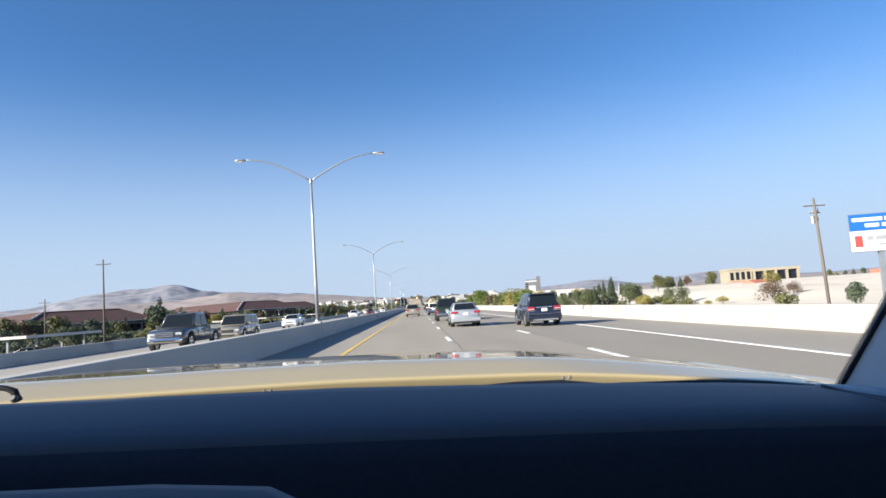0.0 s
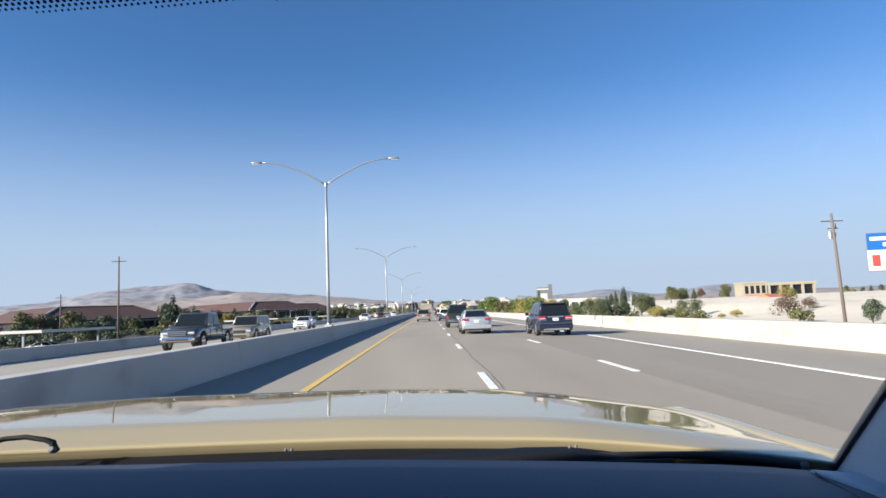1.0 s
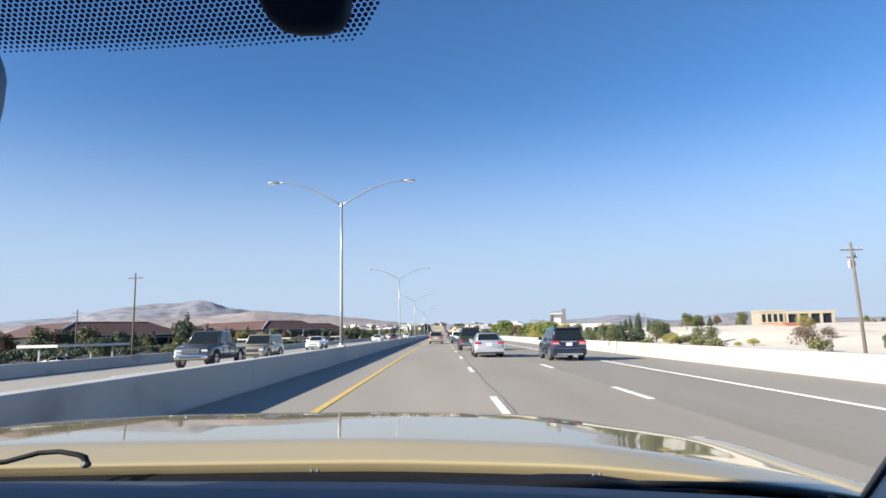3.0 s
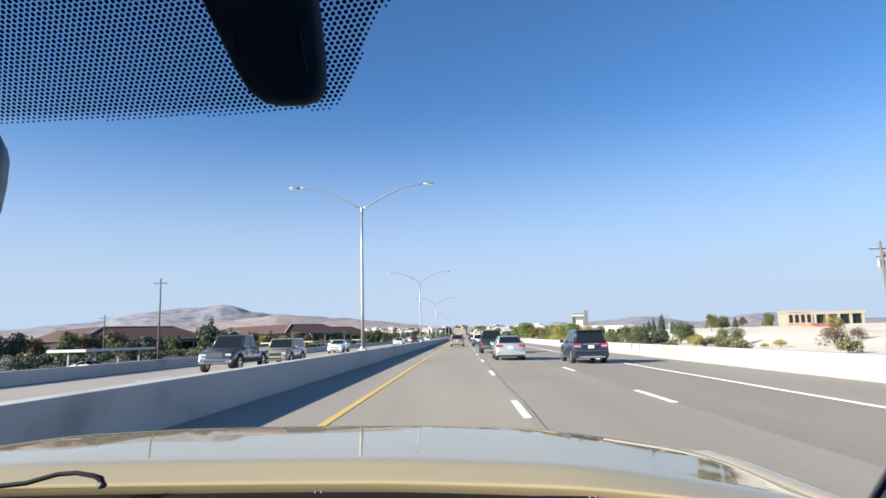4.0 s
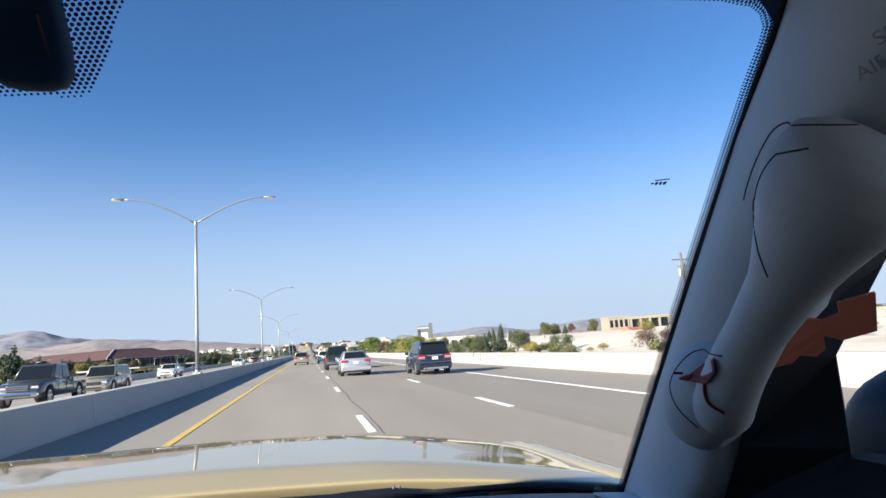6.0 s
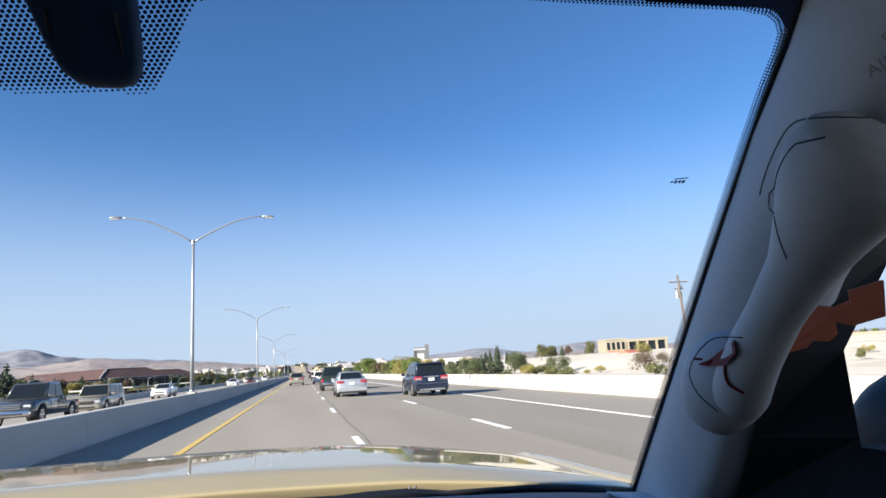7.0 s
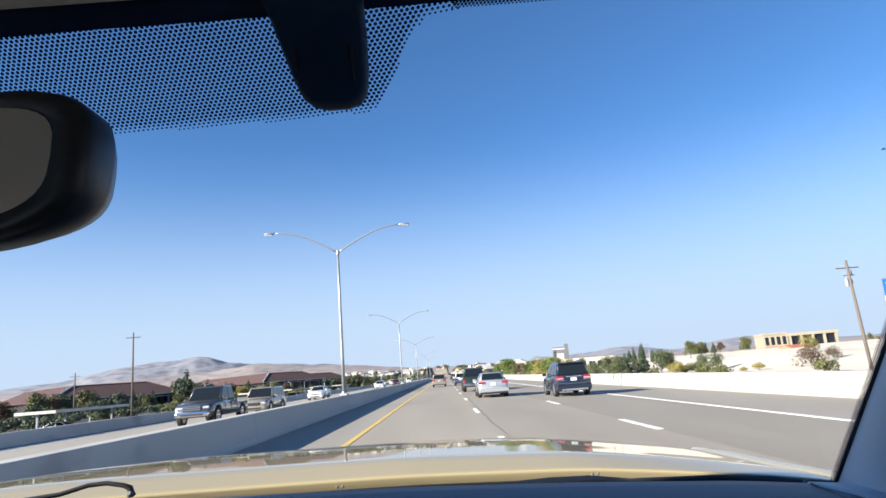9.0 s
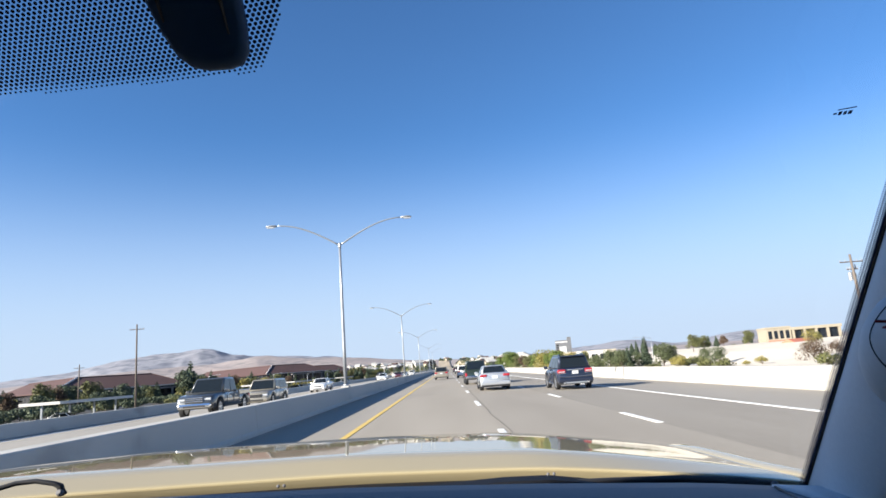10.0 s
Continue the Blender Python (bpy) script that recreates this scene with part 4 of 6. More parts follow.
# a small red-roofed house on the slope below the colonnade
cottage = thing("house", pose(126, 447, 0, 0, 0, 20), "small cream house with a red gabled roof", "house")
part("wall", boxed(-5, 5, -4, 4, -3, 0.9), M_CREAM, cottage)
part("roof", loft([[(x, -4.6, 0.7), (x, 4.6, 0.7), (x, 0, 2.6)] for x in (-5.5, 5.5)]), M_REDTILE, cottage)
for u in (-3.4, 0.6):
    part("window", boxed(u, u + 1.6, -4.06, -3.9, -0.9, 0.3), M_DARKGLASS, cottage)

random.seed(77)
for i in range(26):
    y = random.uniform(240, 700)
    x = random.uniform(0.40, 0.85) * (y - 20) + 75
    if 150 < x < 250 and 500 < y < 600:
        continue
    g = ground_z(x, y)
    wall, words = random.choice(((M_CREAM, "cream"), (M_OFFWHITE, "white"), (M_GREYWALL, "grey"), (M_BRICKRED, "red-brown"), (M_CREAM, "cream")))
    flat_building(x, y, random.uniform(10, 24), random.uniform(9, 15), g - 1.5, g + random.uniform(2.4, 4.6), wall, "small " + words + " flat-roofed building in the town", random.uniform(-20, 20), random.choice((3, 4, 5)), "town_building")


# ---- far town ----
def house(w, d, h, wall, roof, label):
    root = thing("house", pose(0, 0, -50), label, "house", "houses of the far town")
    part("wall", boxed(-w / 2, w / 2, -d / 2, d / 2, -3, h), wall, root)
    bm = loft([[(-w / 2 - 0.5, y, h - 0.1), (w / 2 + 0.5, y, h - 0.1), (0, y, h + w * 0.24)] for y in (-d / 2 - 0.5, d / 2 + 0.5)])
    part("roof", bm, roof, root)
    for i in range(3):
        part("window", boxed(-w / 2 + 1 + i * w / 3.2, -w / 2 + 2.4 + i * w / 3.2, -d / 2 - 0.05, -d / 2 + 0.1, h * 0.35, h * 0.75), M_DARKGLASS, root)
    part("chimney", boxed(w * 0.2, w * 0.2 + 0.8, -0.4, 0.4, h, h + w * 0.26), wall, root)
    return root


HOUSES = [house(11, 13, 4.2, M_OFFWHITE, M_GREYROOF, "small white house in the far town"), house(13, 12, 5.2, M_CREAM, M_ROOF, "cream house with brown roof in the far town"),
          house(12, 16, 6.5, M_STUCCO, M_GREYROOF, "brown house with grey roof in the far town"), house(18, 14, 8.0, M_OFFWHITE, M_GREYROOF, "large pale house in the far town")]
random.seed(31)
for i in range(150):
    y = random.uniform(880, 1950)
    x = random.uniform(-0.30, 0.18) * (y - 150) - 18
    if -24 < x < 22 and y < 1780:
        x += 62 if random.random() < 0.5 else -62
    home = copy_thing(random.choice(HOUSES), pose(x, y, ground_z(x, y) + 0.4, 0, 0, random.uniform(0, 180)))
    home.scale = [random.uniform(0.7, 0.95)] * 3
for h in HOUSES:
    for c in list(h.children):
        bpy.data.objects.remove(c)
    bpy.data.objects.remove(h)


def woods(name, seed, clumps, x_of, y_of, leaf, label, size):
    rng = np.random.default_rng(seed)
    balls = []
    for _ in range(clumps):
        y = y_of(rng)
        x = x_of(rng, y)
        if abs(x + 2) < 21 and y < 1780:
            continue
        h = rng.uniform(3.0, 7.0)
        balls.append((x, y, ground_z(x, y) + h * 0.45, h * 0.5, rng.uniform(0.8, 1.25)))
    me = leaves(None, rng, balls, clumps * 40, size)
    ob = part_of(name, me, leaf, None)
    tagged(ob, label, "trees", "", "stuff")


woods("far_woods", 41, 330, lambda r, y: r.uniform(-0.27, 0.17) * (y - 120) - 15, lambda r: r.uniform(760, 1950), M_OLIVE, "hazy olive trees among the far town houses", 1.25)
woods("far_woods", 42, 480, lambda r, y: r.uniform(-0.27, 0.17) * (y - 120) - 15, lambda r: r.uniform(760, 1950), M_NEEDLE, "dark trees among the far town houses", 1.25)
woods("far_woods", 45, 150, lambda r, y: r.uniform(-75, 70), lambda r: r.uniform(1785, 1960), M_DARKLEAF, "dark trees on the rise past the end of the road", 1.5)
woods("far_woods", 43, 60, lambda r, y: r.uniform(0.10, 0.75) * (y - 100), lambda r: r.uniform(620, 1500), M_OLIVE, "scattered trees below the eastern hills", 1.5)
woods("far_woods", 44, 80, lambda r, y: -r.uniform(0.3, 0.9) * (y - 60), lambda r: r.uniform(300, 1300), M_OLIVE, "scattered trees behind the office buildings", 1.5)


# ---- vehicles ----
me_tyre, me_rim = {}, {}


def wheel_meshes(r, w, key):
    if key in me_tyre:
        return
    bm = lathe([(r * 0.66, w / 2 - 0.04), (r * 0.64, -w / 2 + 0.02), (r * 0.9, -w / 2), (r * 0.985, -w / 2 + 0.03), (r, -w / 4), (r, w / 4), (r * 0.985, w / 2 - 0.03), (r * 0.9, w / 2), (r * 0.66, w / 2 - 0.04)], 26, "x", False)
    for f in bm.faces:
        f.smooth = True
    me_tyre[key] = bpy.data.meshes.new("tyre")
    bm.to_mesh(me_tyre[key])
    bm.free()
    me_tyre[key].materials.append(M_RUBBER)
    bm = lathe([(r * 0.66, -w / 2 + 0.03), (r * 0.66, w / 2 - 0.03), (r * 0.60, w / 2 - 0.03), (r * 0.58, w / 2 - 0.09), (0.02, w / 2 - 0.09)], 22, "x")
    for k in range(5):
        s = bmesh.new()
        box(s, w / 2 - 0.085, w / 2 - 0.035, -r * 0.085, r * 0.085, r * 0.08, r * 0.62)
        s.transform(Matrix.Rotation(k * math.tau / 5, 4, "X"))
        join(bm, s)
    join(bm, lathe([(r * 0.16, w / 2 - 0.09), (r * 0.16, w / 2 - 0.03), (0.01, w / 2 - 0.025)], 10, "x"))
    me_rim[key] = bpy.data.meshes.new("rim")
    bm.to_mesh(me_rim[key])
    bm.free()
    me_rim[key].materials.append(M_ALLOY)


STYLES = {}
# stations: y, half width, top; cabin: belt z, roof z, belt y0..y1, roof y0..y1, half widths
STYLES["sedan"] = dict(st=((-2.40, 0.74, 0.78), (-2.34, 0.85, 0.98), (-2.05, 0.90, 1.03), (-1.4, 0.915, 0.99), (0.9, 0.915, 0.95), (1.3, 0.91, 0.93), (1.95, 0.88, 0.83), (2.25, 0.80, 0.72), (2.38, 0.68, 0.58)),
                  cab=(0.93, 1.45, -1.95, 1.20, -1.0, 0.22, 0.82, 0.60), r=0.335, axles=(-1.38, 1.42), low=0.24)
STYLES["suv"] = dict(st=((-2.36, 0.80, 1.0), (-2.31, 0.90, 1.08), (-2.1, 0.93, 1.10), (-1.2, 0.935, 1.09), (0.9, 0.935, 1.06), (1.35, 0.925, 1.04), (2.0, 0.89, 0.96), (2.25, 0.82, 0.84), (2.37, 0.70, 0.66)),
                cab=(1.06, 1.73, -2.28, 1.20, -1.93, 0.30, 0.85, 0.68), r=0.385, axles=(-1.40, 1.42), low=0.30)
STYLES["wagon"] = dict(st=((-2.4, 0.80, 0.95), (-2.35, 0.90, 1.02), (-2.1, 0.93, 1.04), (0.9, 0.935, 1.02), (1.35, 0.925, 1.0), (2.0, 0.89, 0.93), (2.3, 0.82, 0.82), (2.42, 0.70, 0.62)),
                  cab=(1.0, 1.68, -2.34, 1.05, -2.18, 0.45, 0.88, 0.74), r=0.37, axles=(-1.45, 1.5), low=0.27)
STYLES["pickup"] = dict(st=((-2.95, 0.94, 0.98), (-2.9, 0.99, 1.0), (-1.0, 1.0, 1.02), (-0.95, 1.0, 1.18), (1.2, 1.0, 1.17), (1.6, 0.99, 1.16), (2.5, 0.96, 1.10), (2.8, 0.92, 1.0), (2.92, 0.82, 0.8)),
                   cab=(1.15, 1.92, -0.93, 1.42, -0.78, 0.68, 0.90, 0.74), r=0.42, axles=(-1.9, 1.95), low=0.42)


def vehicle(name, label, style, body_mat, x, y, heading=0.0, group="traffic", z=0.0, lift=0.0, chrome=False, category="car", rails=False, glass=True, cap=False):
    s = STYLES[style]
    root = thing(name, pose(x, y, z, 0, 0, heading), label, category, group)
    r, axles, low = s["r"] + lift * 0.35, s["axles"], s["low"] + lift
    ys = sorted({st[0] for st in s["st"]} | {a + r * 1.13 * k for a in axles for k in (-1, -0.94, -0.8, -0.55, -0.28, 0, 0.28, 0.55, 0.8, 0.94, 1)})
    ys = [q for q in ys if s["st"][0][0] <= q <= s["st"][-1][0]]
    sy, sw, sz = zip(*s["st"])
    rings = []
    for q in ys:
        hw, zt = float(np.interp(q, sy, sw)), float(np.interp(q, sy, sz)) + lift
        zb = low + (0.12 if q in (ys[0], ys[-1]) else 0)
        for a in axles:
            d = abs(q - a)
            if d <= r * 1.13 + 1e-6:
                zb = max(zb, r + math.sqrt(max(0, (r * 1.13) ** 2 - d * d)))
        zb = min(zb, zt - 0.12)
        hgt = zt - zb
        half = [(hw * 0.86, zb), (hw * 0.975, zb + min(0.05, hgt * 0.2)), (hw, zb + 0.45 * hgt), (hw * 0.985, zb + 0.68 * hgt), (hw * 0.95, zt - 0.06), (hw * 0.86, zt)]
        rings.append([(u, q, v) for u, v in half] + [(-u, q, v) for u, v in reversed(half)])
    body = part("body", loft(rings), body_mat, root, smooth=True)
    part("underbody", boxed(-sw[3] * 0.8, sw[3] * 0.8, ys[0] + 0.15, ys[-1] - 0.15, low + 0.02, low + 0.2), M_BLACKTRIM, root)
    bz, rz, b0, b1, t0, t1, wb, wr = s["cab"]
    bz, rz = bz + lift - 0.03, rz + lift
    C = {"bl": (-wb, b0, bz), "br": (wb, b0, bz), "fl": (-wb, b1, bz), "fr": (wb, b1, bz), "tbl": (-wr, t0, rz), "tbr": (wr, t0, rz), "tfl": (-wr, t1, rz), "tfr": (wr, t1, rz)}
    C = {k: Vector(v) for k, v in C.items()}
    bm = bmesh.new()
    v = {k: bm.verts.new(p) for k, p in C.items()}
    for f in (("bl", "br", "tbr", "tbl"), ("fr", "fl", "tfl", "tfr"), ("br", "fr", "tfr", "tbr"), ("fl", "bl", "tbl", "tfl"), ("tbl", "tbr", "tfr", "tfl"), ("bl", "fl", "fr", "br")):
        bm.faces.new([v[k] for k in f])
    bmesh.ops.recalc_face_normals(bm, faces=bm.faces)
    bmesh.ops.bevel(bm, geom=[e for e in bm.edges if max(a.co.z for a in e.verts) > bz + 0.1], offset=0.085, segments=4, affect="EDGES", profile=0.55)
    part("cabin", bm, body_mat, root, smooth=True)

    def pane(label_name, a, b, c, d, u0, u1, v0, v1, out=0.012):
        """A glass pane on the face a b (bottom) c d (top), within the shares u and v."""
        def at(u, w):
            return a.lerp(b, u).lerp(d.lerp(c, u), w)
        n = (b - a).cross(d - a).normalized() * out
        q = [at(u0, v0), at(u1, v0), at(u1, v1), at(u0, v1)]
        part(label_name, loft([[p - n * 0.8 for p in q], [p + n for p in q]]), M_CARGLASS, root)
    pane("rear_window", C["bl"], C["br"], C["tbr"], C["tbl"], 0.07, 0.93, 0.12, 0.88)
    pane("windshield", C["fr"], C["fl"], C["tfl"], C["tfr"], 0.06, 0.94, 0.13, 0.90)
    cuts = ((0.05, 0.47), (0.51, 0.95)) if style in ("sedan", "pickup") else ((0.05, 0.27), (0.30, 0.58), (0.61, 0.95))
    for u0, u1 in cuts:
        pane("side_window", C["br"], C["fr"], C["tfr"], C["tbr"], u0, u1, 0.14, 0.88)
        pane("side_window", C["fl"], C["bl"], C["tbl"], C["tfl"], 1 - u1, 1 - u0, 0.14, 0.88)
    wheel_meshes(r, 0.24 + 0.04 * (style == "pickup"), (style, lift))
    hw = sw[3]
    for a in axles:
        for side in (-1, 1):
            t = part_of("tyre", me_tyre[(style, lift)], M_RUBBER, None)
            w = new("wheel")
            w.empty_display_size = 0.1
            w.parent = root
            w.matrix_basis = pose(side * (hw - 0.13), a, r, 0, 0, 0 if side > 0 else 180)
            t.parent = w
            part_of("rim", me_rim[(style, lift)], M_ALLOY, w)
    # ends
    rear, front = ys[0], ys[-1]
    zt_r, zt_f = sz[1] + lift, sz[-2] + lift
    tl = {"pickup": 0.34, "sedan": 0.17}.get(style, 0.22)
    for side in (-1, 1):
        xa, xb = sorted((side * hw * 0.52, side * hw * 0.955)) if style != "pickup" else sorted((side * hw * 0.80, side * hw * 0.985))
        tail = part("tail_light", boxed(xa, xb, rear - 0.02, rear + 0.22, zt_r - tl - 0.02, zt_r - 0.04, 0.055), M_TAIL, root, "red tail light")
        if chrome:
            xc = (xa + xb) / 2
            part("clear_lens", boxed(xa + 0.05, xb - 0.05, rear - 0.026, rear + 0.05, zt_r - tl + 0.03, zt_r - tl + 0.075, 0.008), M_HEAD, tail, "clear reversing lens")
            part("lens_frame", boxed(xa - 0.01, xb + 0.01, rear - 0.005, rear + 0.1, zt_r - tl - 0.035, zt_r - tl - 0.015, 0.004), M_CHROME, tail)
        for yy in (-0.95, 0.0, 0.98):
            xd = side * hw * 0.995
            part("door_seam", boxed(xd - 0.012, xd + 0.004, yy - 0.008, yy + 0.008, low + 0.2, bz - 0.05), M_BLACKTRIM, root)
        xs0, xs1 = sorted((side * hw * 0.93, side * hw * 1.005))
        part("sill_trim", boxed(xs0, xs1, axles[0] + r * 1.2, axles[1] - r * 1.2, low - 0.01, low + 0.07, 0.015), M_CHROME if chrome else M_BLACKTRIM, root)
        xa, xb = sorted((side * hw * 0.46, side * hw * 0.84))
        part("headlight", boxed(xa, xb, front - 0.42, front - 0.03, zt_f - 0.19, zt_f - 0.045, 0.055), M_HEAD, root, "clear headlight")
        xm = side * (wb + 0.13)
        part("mirror", boxed(xm - 0.1, xm + 0.1, b1 - 0.42, b1 - 0.26, bz + 0.03, bz + 0.2, 0.03), body_mat, root)
        for yy in ((-0.55, 0.35) if style != "pickup" else (-0.3, 0.6)):
            xd = side * (hw * 0.985)
            part("door_handle", boxed(xd - 0.02, xd + 0.035, yy - 0.1, yy + 0.1, bz - 0.18, bz - 0.145), M_CHROME if chrome else body_mat, root)
    part("rear_bumper", boxed(-hw * 0.95, hw * 0.95, rear - 0.09, rear + 0.2, low + 0.08, low + 0.30, 0.05), M_CHROME if style == "pickup" else body_mat, root)
    part("rear_skirt", boxed(-hw * 0.9, hw * 0.9, rear - 0.06, rear + 0.2, low - 0.02, low + 0.075, 0.02), M_BLACKTRIM, root)
    part("front_bumper", boxed(-hw * 0.84, hw * 0.84, front - 0.3, front + 0.035, low + 0.05, low + 0.28, 0.085), body_mat if style != "pickup" else M_CHROME, root)
    part("grille", boxed(-hw * 0.46, hw * 0.46, front - 0.2, front + 0.015, low + 0.30, zt_f - 0.06, 0.02), M_BLACKTRIM, root)
    plate = part("number_plate", boxed(-0.152, 0.152, rear - 0.03, rear + 0.02, zt_r - 0.29, zt_r - 0.14, 0.006), M_PLATE, root, "white plate with a plain bar")
    part("print_bar", boxed(-0.10, 0.10, rear - 0.036, rear - 0.03, zt_r - 0.24, zt_r - 0.19), M_SIGNGREY, plate)
    part("lower_intake", boxed(-hw * 0.55, hw * 0.55, front - 0.1, front + 0.042, low + 0.10, low + 0.19, 0.01), M_BLACKTRIM, root)
    if style == "pickup":
        for k in range(3):
            part("grille_bar", boxed(-hw * 0.44, hw * 0.44, front + 0.012, front + 0.03, low + 0.36 + k * 0.09, low + 0.40 + k * 0.09, 0.008), M_CHROME, root, "chrome grille bar")
        for side in (-1, 1):
            xa, xb = sorted((side * hw * 0.9, side * hw * 0.985))
            part("bed_side", boxed(xa, xb, -2.88, -0.96, 0.95 + lift, 1.2 + lift, 0.03), body_mat, root)
        part("tailgate", boxed(-hw * 0.9, hw * 0.9, -2.93, -2.84, 0.95 + lift, 1.2 + lift, 0.02), body_mat, root)
    if rails:
        for side in (-1, 1):
            part("roof_rail", tube([(side * wr * 0.92, t0 + 0.15, rz + 0.01), (side * wr * 0.92, t0 + 0.3, rz + 0.045), (side * wr * 0.92, t1 - 0.3, rz + 0.045), (side * wr * 0.92, t1 - 0.1, rz + 0.01)], [0.02] * 4, 6), M_CHROME, root)
    if chrome:
        part("chrome_strip", tube([(-hw * 0.9, rear - 0.07, low + 0.40), (-hw * 0.5, rear - 0.1, low + 0.36), (hw * 0.5, rear - 0.1, low + 0.36), (hw * 0.9, rear - 0.07, low + 0.40)], [0.015] * 4, 6), M_CHROME, root)
        part("skid_plate", boxed(-hw * 0.6, hw * 0.6, rear - 0.085, rear + 0.1, low + 0.0, low + 0.11, 0.03), M_GALV, root, "silver skid plate")
        for side in (-1, 1):
            part("exhaust_tip", tube([(side * hw * 0.66, rear - 0.13, low + 0.05), (side * hw * 0.66, rear + 0.2, low + 0.05)], [0.05, 0.05], 10), M_CHROME, root)
        part("spoiler", boxed(-wr * 0.98, wr * 0.98, t0 - 0.16, t0 + 0.1, rz - 0.07, rz - 0.01, 0.02), body_mat, root)
        part("handle_strip", boxed(-0.42, 0.42, rear - 0.03, rear + 0.05, zt_r - 0.10, zt_r - 0.055, 0.01), M_CHROME, root)
    return root


P_NAVY = paint("dark_navy_paint", (0.014, 0.022, 0.046), 0.3)
P_SILVER = paint("silver_paint", (0.52, 0.54, 0.56), 0.55)
P_WHITE = paint("white_paint", (0.76, 0.76, 0.75), 0.0)
P_BLACK = paint("black_paint", (0.012, 0.012, 0.013), 0.2)
P_GREEN = paint("dark_green_paint", (0.03, 0.045, 0.035), 0.3)
P_GREY = paint("dark_grey_paint", (0.07, 0.075, 0.08), 0.4)
P_BEIGE = paint("champagne_paint", (0.30, 0.275, 0.225), 0.3)
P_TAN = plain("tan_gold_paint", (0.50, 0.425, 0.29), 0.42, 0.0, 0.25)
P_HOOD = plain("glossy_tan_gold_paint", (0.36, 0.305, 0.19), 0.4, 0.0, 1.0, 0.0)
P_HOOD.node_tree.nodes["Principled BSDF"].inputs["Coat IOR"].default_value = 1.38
P_RED = paint("dark_red_paint", (0.10, 0.012, 0.016), 0.2)

# ahead, in our direction
vehicle("suv", "dark navy suv with chrome trim and roof rails", "suv", P_NAVY, 6.5, 256.8, 0, z=road_z(6.66), chrome=True, rails=True)
vehicle("sedan", "silver four-door sedan driving ahead", "sedan", P_SILVER, 2.75, 261.6, 0, z=road_z(3.0))
vehicle("pickup_truck", "dark green pickup truck driving ahead", "pickup", P_GREEN, 2.4, 276.5, 0, z=road_z(2.7), category="truck")
vehicle("suv", "small tan suv far ahead in the inner lane", "wagon", P_BEIGE, -0.8, 310, 0)
vehicle("suv", "small white car far ahead", "wagon", P_WHITE, 2.3, 313, 0, z=road_z(2.6))
vehicle("sedan", "small dark car far ahead", "sedan", P_BLACK, 3.0, 330, 0, z=road_z(3.0))
for x, y, style, colour, words in ((-0.7, 346, "sedan", P_SILVER, "silver"), (2.7, 368, "suv", P_GREY, "dark grey"), (6.4, 342, "wagon", P_WHITE, "white"), (6.3, 392, "sedan", P_RED, "dark red"), (-0.8, 402, "pickup", P_WHITE, "white"), (2.8, 424, "sedan", P_BLACK, "black")):
    vehicle("pickup_truck" if style == "pickup" else "car", "small " + words + " vehicle far ahead on the freeway", style, colour, x, y, 0, z=road_z(x))
# oncoming
on = dict(heading=180, group="oncoming traffic", z=-0.06)
vehicle("pickup_truck", "white crew-cab pickup truck in the oncoming lanes", "pickup", P_WHITE, -15.6, 64.0, category="truck", **on)
vehicle("sedan", "white sedan in the oncoming lanes", "sedan", P_WHITE, -15.6, 91.0, **on)
vehicle("pickup_truck", "lifted dark pickup truck in the oncoming lanes", "pickup", P_GREY, -15.7, 115.4, lift=0.08, category="truck", **on)
vehicle("sedan", "white sedan beside the median wall", "sedan", P_WHITE, -12.2, 139.8, **on)
vehicle("suv", "white suv with roof rails in the oncoming lanes", "wagon", P_WHITE, -14.2, 176.4, rails=True, **on)
vehicle("suv", "black suv in the oncoming lanes", "suv", P_BLACK, -14.0, 186.4, **on)
vehicle("suv", "boxy white suv in the oncoming lanes", "wagon", P_WHITE, -13.6, 212.0, rails=True, **on)
vehicle("sedan", "small white car in the oncoming lanes", "sedan", P_WHITE, -15.6, 228.0, **on)
vehicle("pickup_truck", "dark grey pickup truck in the oncoming lanes", "pickup", P_GREY, -12.7, 256.6, category="truck", **on)
vehicle("sedan", "white sedan with a dark grille beside the median", "sedan", P_WHITE, -12.2, 342.0, **on)
vehicle("sedan", "pale silver coupe in the oncoming lanes", "sedan", P_WHITE, -14.1, 293.0, **on)
vehicle("sedan", "dark red car in the oncoming lanes", "sedan", P_RED, -12.2, 383.0, **on)
vehicle("suv", "beige suv in the oncoming lanes", "wagon", P_BEIGE, -12.2, 264.5, **on)
vehicle("suv", "dark suv in the oncoming lanes", "suv", P_BLACK, -15.1, 366.4, **on)
vehicle("sedan", "silver sedan in the oncoming lanes", "sedan", P_SILVER, -12.0, 400.0, **on)
vehicle("sedan", "white sedan far along the oncoming lanes", "sedan", P_WHITE, -15.2, 410.0, **on)
vehicle("suv", "white suv far along the oncoming lanes", "wagon", P_WHITE, -11.9, 436.0, **on)
vehicle("sedan", "dark sedan far along the oncoming lanes", "sedan", P_BLACK, -15.2, 455.0, **on)
# parked
random.seed(51)
PARK = [P_WHITE, P_SILVER, P_BLACK, P_GREY, P_RED, P_BEIGE]
for y0, n in ((141, 4), (222, 4), (256, 6), (302, 5), (386, 6), (424, 7), (472, 6), (522, 6)):
    for i in range(n):
        if random.random() < 0.8:
            vehicle("parked_car", "parked car under the carport", random.choice(("sedan", "wagon", "suv")), random.choice(PARK), -49.4, y0 + 1.2 + i * 3.0, 90, "parked cars", -1.95)

